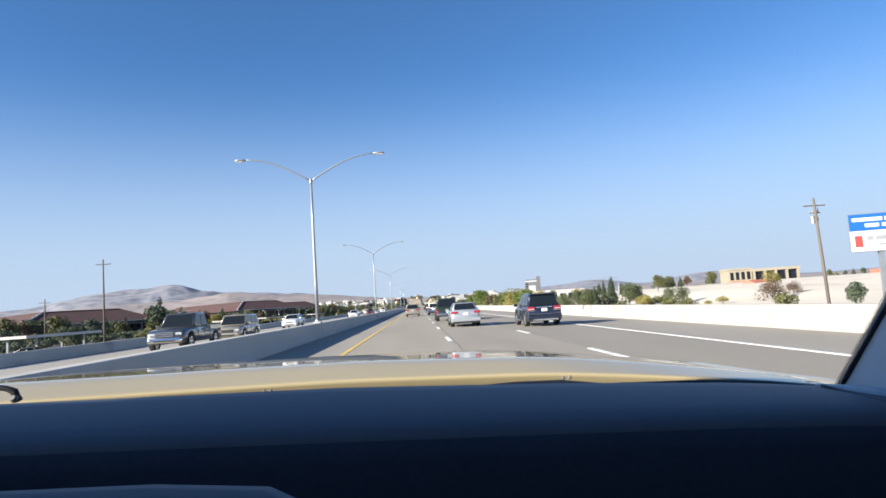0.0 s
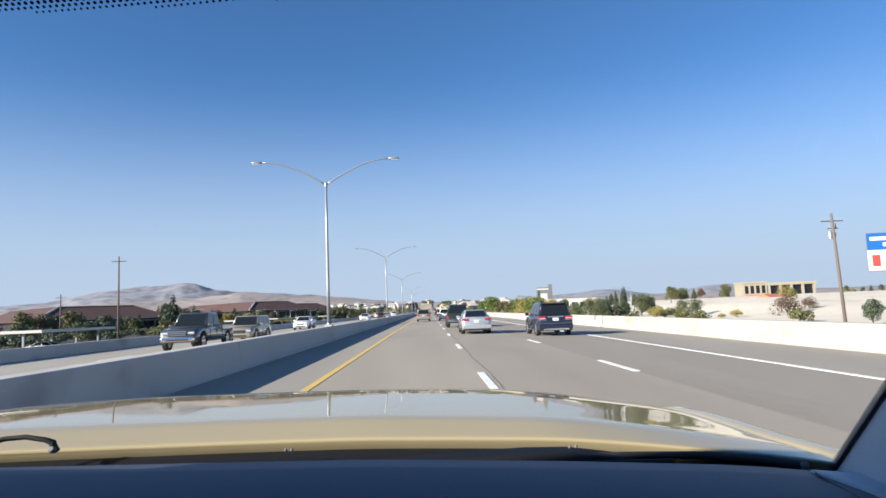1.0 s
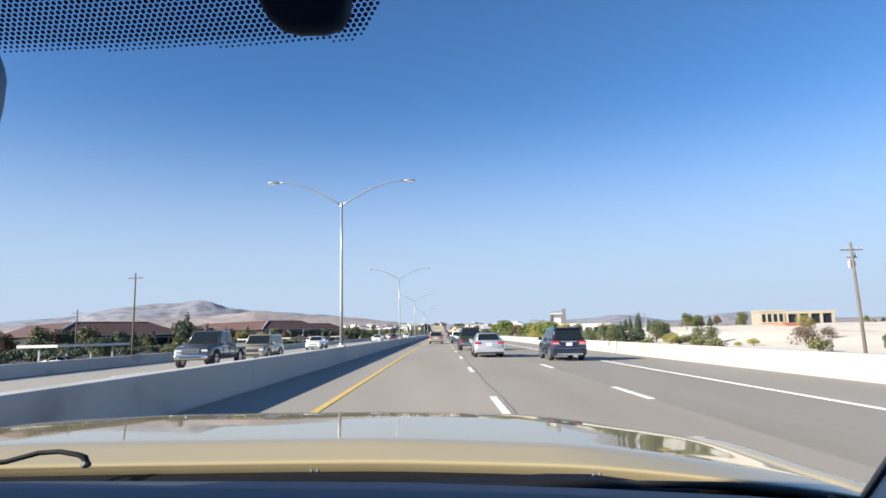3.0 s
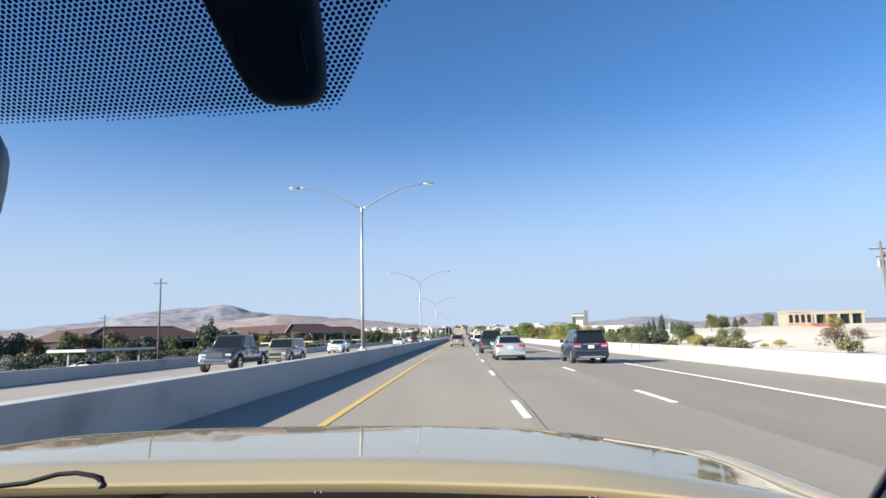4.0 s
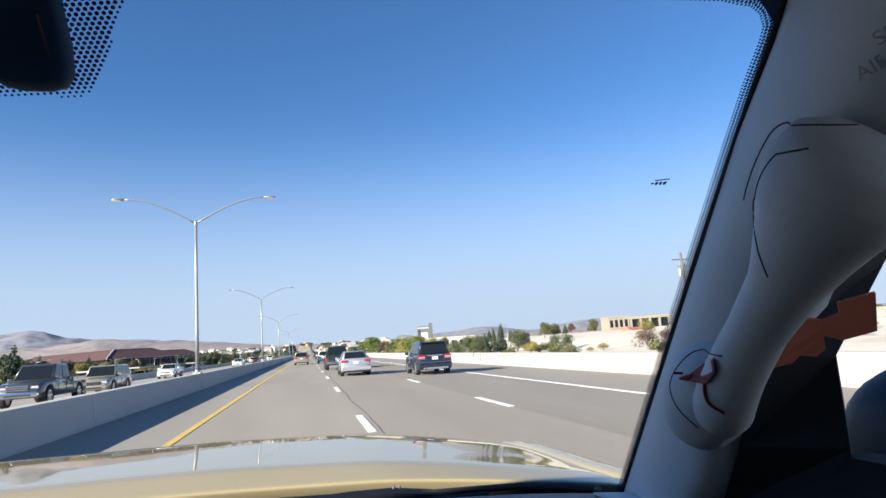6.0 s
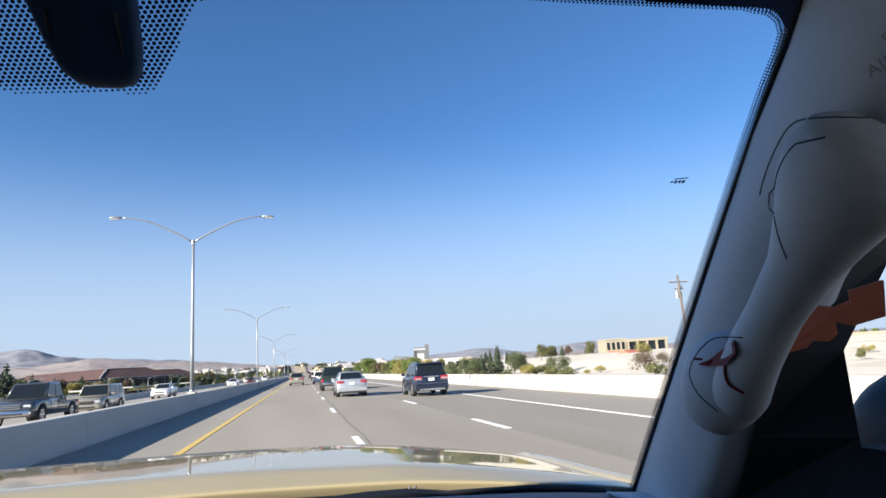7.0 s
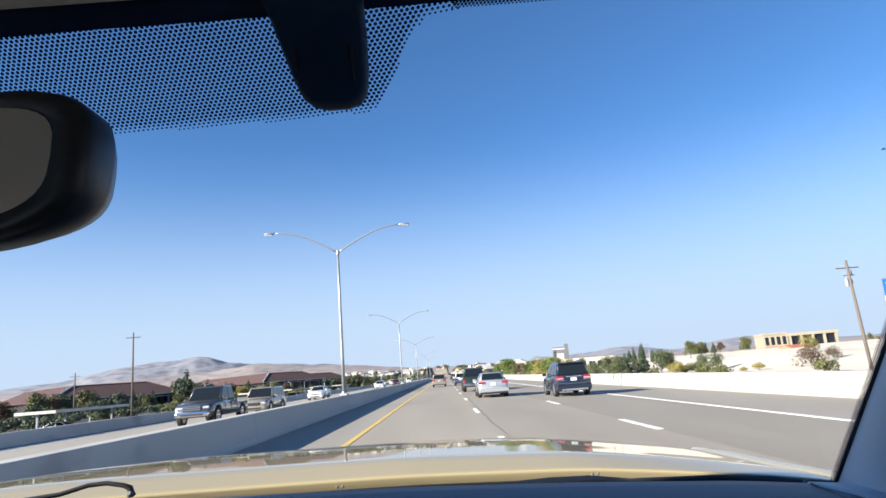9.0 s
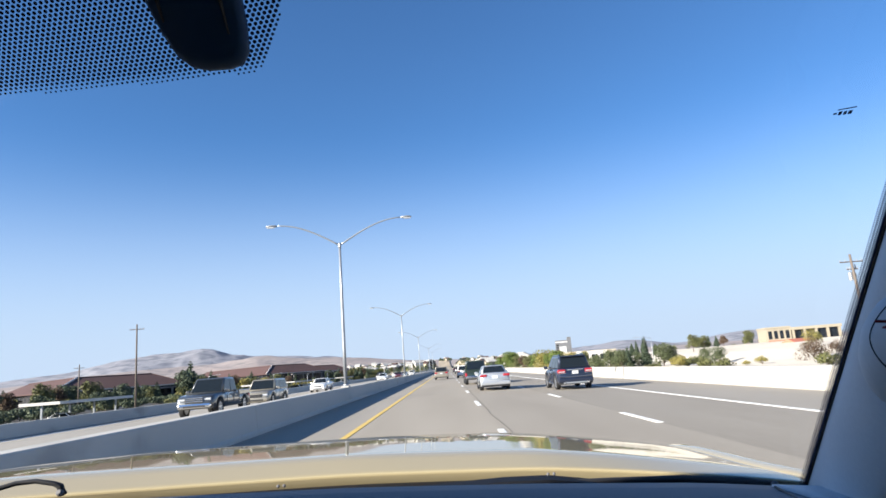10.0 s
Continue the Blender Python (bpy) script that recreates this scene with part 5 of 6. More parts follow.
for x, y, turn in ((58, 205, 20), (61.5, 207, 20), (68, 214, 80)):
    vehicle("parked_car", "parked car on the sandy lot", random.choice(("sedan", "wagon", "pickup")), random.choice((P_WHITE, P_SILVER, P_WHITE, P_GREY)), x, y, turn, "cars on the sandy lot", ground_z(x, y) - 0.03)

# ---- the car that the camera sits in; its numbers are metres from the passenger's eye ----
M_DASH = surf("soft_grey_dashboard_plastic", (0.102, 0.114, 0.138), (0.120, 0.132, 0.157), 220, 6, 0.6, 0.25, bump_dist=0.0006)
# base colour lifted to stand for glare over the dark lower face
M_DASHLOW = surf("dark_dashboard_plastic", (0.045, 0.054, 0.075), (0.058, 0.068, 0.092), 220, 6, 0.85, 0.2, bump_dist=0.0006, spec=0.08)
M_TRIM = surf("grey_pillar_trim", (0.50, 0.53, 0.56), (0.56, 0.59, 0.615), 260, 9, 0.62, 0.15, bump_dist=0.0005)
M_DOORTRIM = surf("charcoal_door_trim", (0.011, 0.013, 0.017), (0.016, 0.018, 0.023), 200, 7, 0.85, 0.2, bump_dist=0.0006)
M_SEAT = surf("grey_seat_cloth", (0.16, 0.145, 0.125), (0.21, 0.19, 0.165), 120, 6, 0.95, 0.3, bump_dist=0.002)
M_LINER = surf("warm_grey_headliner_cloth", (0.76, 0.73, 0.67), (0.80, 0.77, 0.71), 400, 8, 0.95, 0.2, bump_dist=0.0005)
# windscreen glare veils the blacks: its navy is put into these two colours
M_FRIT = plain("glare_tinted_black_print", (0.018, 0.036, 0.11), 0.5)
M_SENSOR = plain("glare_tinted_black_housing", (0.022, 0.062, 0.14), 0.6, spec=0.15)
M_COWL = plain("black_cowl_plastic", (0.007, 0.008, 0.011), 0.6, spec=0.2)
M_MIRRORCASE = plain("black_mirror_housing", (0.022, 0.027, 0.040), 0.42)
M_MIRROR = plain("mirror_silver", (0.80, 0.80, 0.80), 0.02, 1.0)
M_NOZZLE = plain("dull_grey_nozzle", (0.12, 0.12, 0.125), 0.6)
M_EMBOSS = plain("pressed_grey_letters", (0.40, 0.425, 0.45), 0.7)
M_ORANGE = surf("orange_red_plastic", (0.70, 0.17, 0.08), (0.78, 0.21, 0.105), 90, 8, 0.5, 0.1, bump_dist=0.0008)
M_DARKRED = plain("dark_red_plastic", (0.17, 0.018, 0.02), 0.7, spec=0.2)
M_GLASS = bpy.data.materials.new("clear_windscreen_glass")
M_GLASS.use_nodes = True
gn, gl = M_GLASS.node_tree.nodes, M_GLASS.node_tree.links
gn.remove(gn["Principled BSDF"])
g_clear, g_gloss, g_mix = gn.new("ShaderNodeBsdfTransparent"), gn.new("ShaderNodeBsdfGlossy"), gn.new("ShaderNodeMixShader")
g_clear.inputs["Color"].default_value = (0.985, 0.99, 0.99, 1)
g_gloss.inputs["Roughness"].default_value = 0.02
g_mix.inputs["Fac"].default_value = 0.018
gl.new(g_clear.outputs[0], g_mix.inputs[1])
gl.new(g_gloss.outputs[0], g_mix.inputs[2])
gl.new(g_mix.outputs[0], gn["Material Output"].inputs["Surface"])

M_TINT = M_GLASS.copy()
M_TINT.name = "tinted_rear_glass"
M_TINT.node_tree.nodes[g_clear.name].inputs["Color"].default_value = (0.32, 0.34, 0.335, 1)

own = thing("suv", pose(CAR_X, CAR_Y, 0), "tan-gold suv with grey cabin, standing in the inner lane", "car")
XC = -0.33                  # the car's middle line
LEAN = 0.040                # the car leans a little to its outer side


def inside(name, bm, material, parent=own, label="", smooth=False):
    bm.transform(Matrix.Translation((0, 0, EYE)))
    return part(name, bm, material, parent, label, smooth)


def edge_at(z):
    """The windscreen's edge on the passenger's side."""
    return 0.420 - 0.405 * (z + 0.187), 0.683 - 1.43 * (z + 0.187)


def glass_y(x, z):
    """The bowed windscreen."""
    xe, ye = edge_at(z)
    return ye + 0.125 * (1 - ((x - XC) / (xe - XC)) ** 2)


def on_glass(x, z, lift=0.0):
    """A point on the windscreen, lifted towards the cabin."""
    return Vector((x, glass_y(x, z) - 0.86 * lift, z - 0.5 * lift))


# windscreen, with its printed border and dots
rings = []
for k in (0.0, -0.005):
    for j in range(13):
        z = -0.235 + 0.46 * j / 12
        xe = edge_at(z)[0]
        half = xe - XC + 0.02
        rings.append([on_glass(XC + half * (2 * i / 24 - 1), z, k) for i in range(25)])
bm = bmesh.new()
vs = [[bm.verts.new(p) for p in r] for r in rings]
for lo in (0, 13):
    for j in range(12):
        for i in range(24):
            bm.faces.new((vs[lo + j][i], vs[lo + j][i + 1], vs[lo + j + 1][i + 1], vs[lo + j + 1][i]))
windscreen = inside("windshield", bm, M_GLASS, own, "clear bowed windshield with a dotted dark border", True)
windscreen.visible_shadow = False


def top_edge(x):
    """Height at which the solid dark band along the windscreen's top begins."""
    x = x if x > XC else 2 * XC - x
    return float(np.interp(x, (-0.33, -0.22, -0.167, -0.115, -0.049, 0.0, 0.1465, 0.1789, 0.2152, 0.2584, 0.30), (0.186, 0.1848, 0.1831, 0.181, 0.1776, 0.1747, 0.1636, 0.1602, 0.1566, 0.152, 0.148)))


def dot_edge(x):
    """Height of the lower edge of the dots, deep in the middle and narrow towards the pillar."""
    x = x if x > XC else 2 * XC - x
    low = float(np.interp(x, (-0.33, -0.237, -0.163, -0.103, -0.057, -0.050, -0.045, -0.038, -0.033, -0.029, -0.023, -0.015, 0.002), (0.1450, 0.1431, 0.1415, 0.1400, 0.1390, 0.1412, 0.1455, 0.1520, 0.1590, 0.1640, 0.1680, 0.1715, 0.1725)))
    return min(low, top_edge(x) - 0.0035) if x < 0.002 else top_edge(x) - 0.0035


def side_edge(z):
    """Where the clear glass ends beside the pillar, with a rounded upper corner."""
    return edge_at(z)[0] + float(np.interp(z, (-0.2, 0.04, 0.099, 0.122, 0.135, 0.1408, 0.1455, 0.1487, 0.1499, 0.1537, 0.1573), (-0.002, -0.0005, 0.0009, 0.0019, 0.0035, 0.0033, -0.0005, -0.0068, -0.0137, -0.0458, -0.081)))


def frit_strip(name, lower, upper, x0, x1, n, parent):
    """A strip of dark print on the inner face of the glass."""
    bm = bmesh.new()
    prev = None
    for i in range(n + 1):
        x = x0 + (x1 - x0) * i / n
        cur = [bm.verts.new(on_glass(x, lower(x) + (upper(x) - lower(x)) * k / 4, 0.0015)) for k in range(5)]
        if prev:
            for k in range(4):
                bm.faces.new((prev[k], cur[k], cur[k + 1], prev[k + 1]))
        prev = cur
    return inside(name, bm, M_FRIT, parent, smooth=True)


frit_strip("top_border", lambda x: top_edge(x), lambda x: 0.225, -0.97, 0.262, 60, windscreen)
# side borders and rounded upper corners
for side in (1, -1):
    bm = bmesh.new()
    prev = None
    for j in range(57):
        z = -0.22 + 0.43 * j / 56
        xe, xi = edge_at(z)[0] + 0.014, side_edge(z)
        cur = []
        for k in range(4):
            x = xi + (xe - xi) * k / 3
            cur.append(bm.verts.new(on_glass(XC + side * (x - XC), z, 0.0015)))
        if prev:
            for k in range(3):
                bm.faces.new((prev[k], cur[k], cur[k + 1], prev[k + 1]))
        prev = cur
    inside("side_border", bm, M_FRIT, windscreen)

PITCH = 0.0033
verts, faces = [], []


def dot(x, z, r):
    k = len(verts)
    u = on_glass(x + 0.001, z, 0.0012) - on_glass(x, z, 0.0012)
    w = on_glass(x, z + 0.001, 0.0012) - on_glass(x, z, 0.0012)
    u, w = u.normalized(), w.normalized()
    c = on_glass(x, z, 0.0012)
    for a in range(8):
        verts.append(tuple(c + (u * math.cos(a * math.tau / 8) + w * math.sin(a * math.tau / 8)) * r))
    faces.append(tuple(range(k, k + 8)))


DZ = PITCH * 0.866 * 0.5            # one row along the raked glass, as height
for j in range(-4, 60):
    z = 0.115 + j * DZ
    for i in range(int(0.98 / PITCH)):
        x = -0.73 + (i + 0.5 * (j % 2)) * PITCH
        if abs(x - XC) < 0.334 and dot_edge(x) < z < top_edge(x) + 0.002:
            fade = min(1.0, (z - dot_edge(x)) / 0.004)
            dot(x, z, 0.00122 * (0.55 + 0.45 * fade))
line = [(x, top_edge(x)) for x in np.linspace(0.0, 0.262, 60)] + [(side_edge(z), z) for z in np.concatenate((np.linspace(0.1498, 0.135, 14), np.linspace(0.133, -0.20, 90)))]
walked = [0.0]
for (xa, za), (xb, zb) in zip(line, line[1:]):
    walked.append(walked[-1] + math.hypot(xb - xa, 2 * (zb - za)))
for row, (inset, r) in enumerate(((0.0006, 0.00098), (0.0023, 0.00090), (0.0038, 0.00062))):
    for i in range(int(walked[-1] / 0.0022)):       # three rows of dots along the border, round the corner
        d = (i + 0.5 * (row % 2)) * 0.0022
        (xa, za), (xb, zb) = [(float(np.interp(q, walked, [p[0] for p in line])), float(np.interp(q, walked, [p[1] for p in line]))) for q in (d - 0.004, d + 0.004)]
        tx, ts = xb - xa, 2 * (zb - za)
        n = math.hypot(tx, ts)
        x, z = float(np.interp(d, walked, [p[0] for p in line])), float(np.interp(d, walked, [p[1] for p in line]))
        x, z = x + inset * ts / n, z - 0.5 * inset * tx / n
        for side in (1, -1):
            dot(XC + side * (x - XC), z, r)
me = bpy.data.meshes.new("dot_print")
me.from_pydata([(x, y, z + EYE) for x, y, z in verts], [], faces)
tagged(part_of("dot_print", me, M_FRIT, windscreen, "black dots printed on the glass, navy glare in their colour"), kind="stuff")

# a small maker's mark on the glass: bars only
for dx, dz, w, h in ((-0.0042, 0.0, 0.0014, 0.0009), (-0.0018, 0.0, 0.0014, 0.0018), (0.0006, 0.0, 0.0012, 0.0018), (0.0030, 0.0, 0.0016, 0.0018), (0.0006, 0.0026, 0.0085, 0.0005)):
    a, b = 0.2775 + dx, 0.0835 + dz * 0.6 - dx * 0.05
    bm = loft([[on_glass(a - w / 2, b - h * 0.35, q), on_glass(a + w / 2, b - h * 0.35, q), on_glass(a + w / 2, b + h * 0.35, q), on_glass(a - w / 2, b + h * 0.35, q)] for q in (0.0004, 0.0010)])
    inside("print_bar", bm, M_FRIT, windscreen)

# sensor housing behind the glass
rings = []
for q, grow in ((0.0018, 1.0), (0.004, 0.995), (0.008, 0.96), (0.011, 0.86)):
    ring = []
    for x, z in ((-0.112, 0.187), (-0.1095, 0.180), (-0.107, 0.170), (-0.1035, 0.156), (-0.0995, 0.1478), (-0.093, 0.1435), (-0.084, 0.1418), (-0.071, 0.1412), (-0.063, 0.1422), (-0.0575, 0.1462), (-0.0545, 0.155), (-0.0525, 0.170), (-0.052, 0.180), (-0.049, 0.187)):
        ring.append(on_glass(-0.080 + (x + 0.080) * grow, 0.172 + (z - 0.172) * grow, q))
    rings.append(ring)
sensor = inside("sensor_housing", loft(rings), M_SENSOR, own, "black plastic rain sensor housing", True)
for x, z, dz in ((-0.063, 0.166, 0.013), (-0.097, 0.168, 0.008)):
    inside("rib", tube([on_glass(x, z, 0.0115), on_glass(x - 0.001, z - dz, 0.0115)], [0.0012, 0.0006], 5), M_MIRRORCASE, sensor)

# rear-view mirror: a rounded case, a bevelled rim and the silvered glass
mirror_m = pose(-0.3165, 0.272, 0.094, -4, 2, -14)
def slab(half_w, half_h, y, n=40, power=3.4):
    ring = []
    for k in range(n):
        a = k * math.tau / n
        c, s = math.cos(a), math.sin(a)
        ring.append(mirror_m @ Vector((half_w * math.copysign(abs(c) ** (2 / power), c), y, half_h * math.copysign(abs(s) ** (2 / power), s))))
    return ring
mirror = inside("rear_view_mirror", loft([slab(0.085, 0.022, 0.034), slab(0.112, 0.036, 0.026), slab(0.124, 0.044, 0.010), slab(0.125, 0.046, -0.006), slab(0.122, 0.044, -0.012), slab(0.106, 0.036, -0.0135), slab(0.105, 0.035, -0.009)]), M_MIRRORCASE, own, "black rear-view mirror on a short stalk", True)
inside("mirror_glass", loft([slab(0.1045, 0.0345, -0.0105), slab(0.1045, 0.0345, -0.0122)]), M_MIRROR, mirror, "silvered mirror glass")
inside("stalk", tube([(-0.314, 0.295, 0.105), (-0.318, 0.315, 0.130), (-0.322, 0.318, 0.155)], [0.011, 0.012, 0.018], 12), M_MIRRORCASE, mirror, smooth=True)

def trim_lap(z):
    """How far the pillar trim stands outside the edge of the glass."""
    return float(np.interp(z, (-0.2, 0.099, 0.1156, 0.129, 0.142, 0.148, 0.2), (0.001, 0.0018, 0.003, 0.0055, 0.0075, 0.0061, 0.005)))


# front pillars: padded trim from the glass edge round to the door opening
for side in (1, -1):
    rings = []
    for j in range(19):
        z = -0.30 + 0.60 * j / 18
        xe, ye = edge_at(z)
        deep = float(np.interp(z, (-0.13, -0.04, 0.045, 0.10), (1.0, 0.68, 0.74, 1.05)))
        ring, lap = [], trim_lap(z) - 0.0045
        for k in range(9):
            u = k / 8 * deep
            bulge = 0.020 * math.sin(math.pi * k / 8) ** 0.8 + 0.010 * u * u
            ring.append((xe + 0.0045 + lap * (1 - k / 8) ** 2 - 0.027 * u - bulge * 0.9, ye - 0.002 - 0.003 * (1 - k / 8) ** 2 - 0.163 * u - bulge * 0.35, z))
        ring += [(xe - 0.005 * deep, ye - 0.175 * deep, z), (xe + 0.035, ye - 0.155 * deep, z), (xe + 0.085, ye - 0.07, z), (xe + 0.05, ye + 0.03, z), (xe + 0.012, ye + 0.012, z)]
        rings.append([(XC + side * (x - XC), y, zz) for x, y, zz in ring])
    pillar = inside("front_pillar", loft(rings), M_TRIM, own, "grey padded front pillar trim", True)
    seal = [(XC + side * (edge_at(z)[0] + trim_lap(z) - 0.0004 - XC), edge_at(z)[1] - 0.004, z) for z in [-0.22 + 0.42 * j / 10 for j in range(11)]]
    inside("glass_seal", tube(seal, [0.0013] * 11, 6), M_BLACKTRIM, pillar, smooth=True)
    # outer pillar, out of sight, added to keep the sun off the dashboard
    outer = [(XC + side * (edge_at(z)[0] + 0.052 - XC), edge_at(z)[1] + 0.012, z - 0.01) for z in [-0.24 + 0.46 * j / 10 for j in range(11)]]
    inside("outer_pillar", tube(outer, [0.036] * 11, 10), P_TAN, pillar, "tan-gold outer pillar", True)
    if side > 0:
        trim_right = pillar

def smooth_line(pts, fine=6):
    """Points along a smooth curve through pts."""
    pts, out = [Vector(p) for p in pts], []
    for k in range(len(pts) - 1):
        p = [pts[max(0, min(len(pts) - 1, k + d))] for d in (-1, 0, 1, 2)]
        for i in range(fine):
            f = i / fine
            out.append(0.5 * ((2 * p[1]) + (p[2] - p[0]) * f + (2 * p[0] - 5 * p[1] + 4 * p[2] - p[3]) * f * f + (3 * p[1] - p[0] - 3 * p[2] + p[3]) * f ** 3))
    return out + [pts[-1]]


# grab handle on the passenger's pillar: a swelling bar between two mounts
grip = [(0.340, 0.360, -0.074), (0.295, 0.299, -0.056), (0.2815, 0.266, -0.034), (0.278, 0.240, -0.012), (0.2756, 0.214, 0.009), (0.2732, 0.1925, 0.0275), (0.2726, 0.1802, 0.0389), (0.2721, 0.1689, 0.0484), (0.2723, 0.1601, 0.0554), (0.2731, 0.1543, 0.0601)]
fine, girth = smooth_line(grip, 5), []
for i in range(46):
    girth.append(float(np.interp(i / 5, (0, 1, 2, 3, 4, 5, 6, 7, 8, 8.6, 9), (0.0110, 0.0172, 0.0156, 0.0144, 0.0164, 0.0232, 0.0292, 0.0312, 0.0275, 0.0190, 0.006))))
handle = inside("grab_handle", tube(fine, girth, 24), M_TRIM, trim_right, "grey grab handle moulded along the pillar", True)


def blob(centre, along, axes, power=2.6):
    """A rounded boss whose long axis points along the pillar."""
    rot = Vector(along).to_track_quat("Z", "X").to_matrix().to_4x4()
    rings = []
    for j in range(1, 14):
        b = math.pi * j / 14
        r, h = math.sin(b) ** (2 / power), math.cos(b)
        rings.append([Vector(centre) + rot @ Vector((axes[0] * r * math.cos(a * math.tau / 20), axes[1] * r * math.sin(a * math.tau / 20), axes[2] * h)) for a in range(20)])
    return loft(rings)


PILLAR_WAY = Vector((-0.226, -0.798, 0.558))
boss = inside("handle_mount", blob((0.302, 0.325, -0.052), PILLAR_WAY, (0.030, 0.026, 0.040)), M_TRIM, handle, "rounded lower handle mount", True)


def skin(*obs):
    """The joined surface of some parts, to lay fine lines on."""
    vv, ff = [], []
    for ob in obs:
        k = len(vv)
        vv += [v.co.copy() for v in ob.data.vertices]
        ff += [[k + i for i in f.vertices] for f in ob.data.polygons]
    return BVHTree.FromPolygons(vv, ff)


eye_there = Vector((0.046, -0.048, -0.026))          # where the passenger's eye is


def before(tree, p, gap=0.0):
    """The point p moved along the line of sight onto the surface, or a gap before it."""
    way = (Vector(p) - eye_there).normalized()
    at = tree.ray_cast(eye_there + Vector((0, 0, EYE)), way, 1.0)[0]
    return at - Vector((0, 0, EYE)) - way * gap if at else Vector(p)


def laid(tree, pts):
    """A line of points that follows the surface."""
    return [before(tree, p, 0.0001) for p in smooth_line(pts)]


pad = skin(handle, trim_right, boss)
for line, r in ((((0.255, 0.2077, 0.0457), (0.2556, 0.2057, 0.0508), (0.2575, 0.201, 0.0607), (0.2597, 0.196, 0.0689), (0.2622, 0.1913, 0.075), (0.266, 0.1868, 0.0772), (0.2737, 0.1801, 0.0757), (0.2848, 0.1703, 0.0716)), 0.0005),
                (((0.2542, 0.1988, 0.0112), (0.2516, 0.199, 0.0228), (0.2501, 0.1972, 0.0359), (0.2503, 0.1932, 0.0497), (0.252, 0.1889, 0.0579), (0.2546, 0.1847, 0.0629), (0.2568, 0.1825, 0.0637), (0.2640, 0.1760, 0.0640)), 0.00045),
                (((0.2848, 0.2792, -0.0237), (0.2736, 0.2871, -0.0227), (0.2648, 0.2929, -0.0307), (0.2596, 0.2958, -0.0423), (0.2617, 0.2937, -0.0546), (0.2692, 0.2878, -0.0656)), 0.0005)):
    run = laid(pad, line)
    inside("seam", tube(run, [r] * len(run), 5), M_BLACKTRIM, handle, "dark seam between handle covers", True)

# the airbag mark, pressed into the trim
for text, way in (("SRS", Vector((0.7215, 0.5790, 0.3800))), ("AIRBAG", Vector((0.7160, 0.6060, 0.3470)))):
    hit, normal, _, far = pad.ray_cast(eye_there + Vector((0, 0, EYE)), way.normalized(), 1.0)
    if hit:
        font = bpy.data.curves.new("embossed_text", "FONT")
        font.body, font.size, font.extrude, font.align_x = text, 0.0078, 0.0002, "LEFT"
        font.materials.append(M_EMBOSS)
        ob = new("embossed_text", font)
        ob.parent = trim_right
        back = -way.normalized()
        right = Vector((0.60, -0.72, 0.33))
        right = (right - back * right.dot(back)).normalized()
        up = back.cross(right)
        ob.matrix_basis = Matrix.Translation(hit + back * 0.0012 - right * 0.009) @ Matrix((right, up, back)).transposed().to_4x4()

# a red-orange plastic clip pushed behind the handle
clip = thing("plastic_clip", pose(CAR_X, CAR_Y, 0), "orange-red plastic clip wedged behind the grab handle", "clip")


def plate(pts, thick, way=Vector((0.62, 0.74, 0.2))):
    d = way.normalized() * thick
    return loft([[Vector(p) for p in pts], [Vector(p) + d for p in pts]])


body_pts = ((0.290, 0.290, -0.040), (0.308, 0.280, -0.036), (0.317, 0.273, -0.016), (0.324, 0.266, -0.005), (0.328, 0.263, -0.008), (0.334, 0.257, -0.010), (0.340, 0.251, -0.007), (0.340, 0.251, -0.001), (0.352, 0.238, 0.003), (0.351, 0.240, -0.017),
            (0.340, 0.252, -0.021), (0.334, 0.258, -0.018), (0.334, 0.258, -0.025), (0.330, 0.261, -0.029), (0.324, 0.266, -0.028), (0.321, 0.269, -0.032), (0.308, 0.281, -0.036))
inside("blade", plate(body_pts[1:], 0.006), M_ORANGE, clip, "flat orange-red blade")
tip = [before(pad, p, 0.006) for p in ((0.2715, 0.3045, -0.0385), (0.276, 0.302, -0.0395), (0.284, 0.298, -0.040), (0.2895, 0.2945, -0.0330), (0.2895, 0.2945, -0.0255), (0.284, 0.298, -0.031), (0.277, 0.3015, -0.0365))]
inside("jaw", plate(tip, 0.005), M_DARKRED, clip, "dark red pointed jaw")
inside("jaw_lip", tube([tip[0] + Vector((-0.002, 0.001, 0.004)), tip[0] + Vector((0.003, 0, 0.0035))], [0.0008, 0.0008], 5), M_DARKRED, clip)
inside("cord", tube([before(pad, p, 0.002) for p in smooth_line(((0.284, 0.298, -0.040), (0.2835, 0.298, -0.046), (0.285, 0.297, -0.052), (0.290, 0.292, -0.057)))], [0.0009] * 19, 6), M_DARKRED, clip, "thin dark red cord", True)

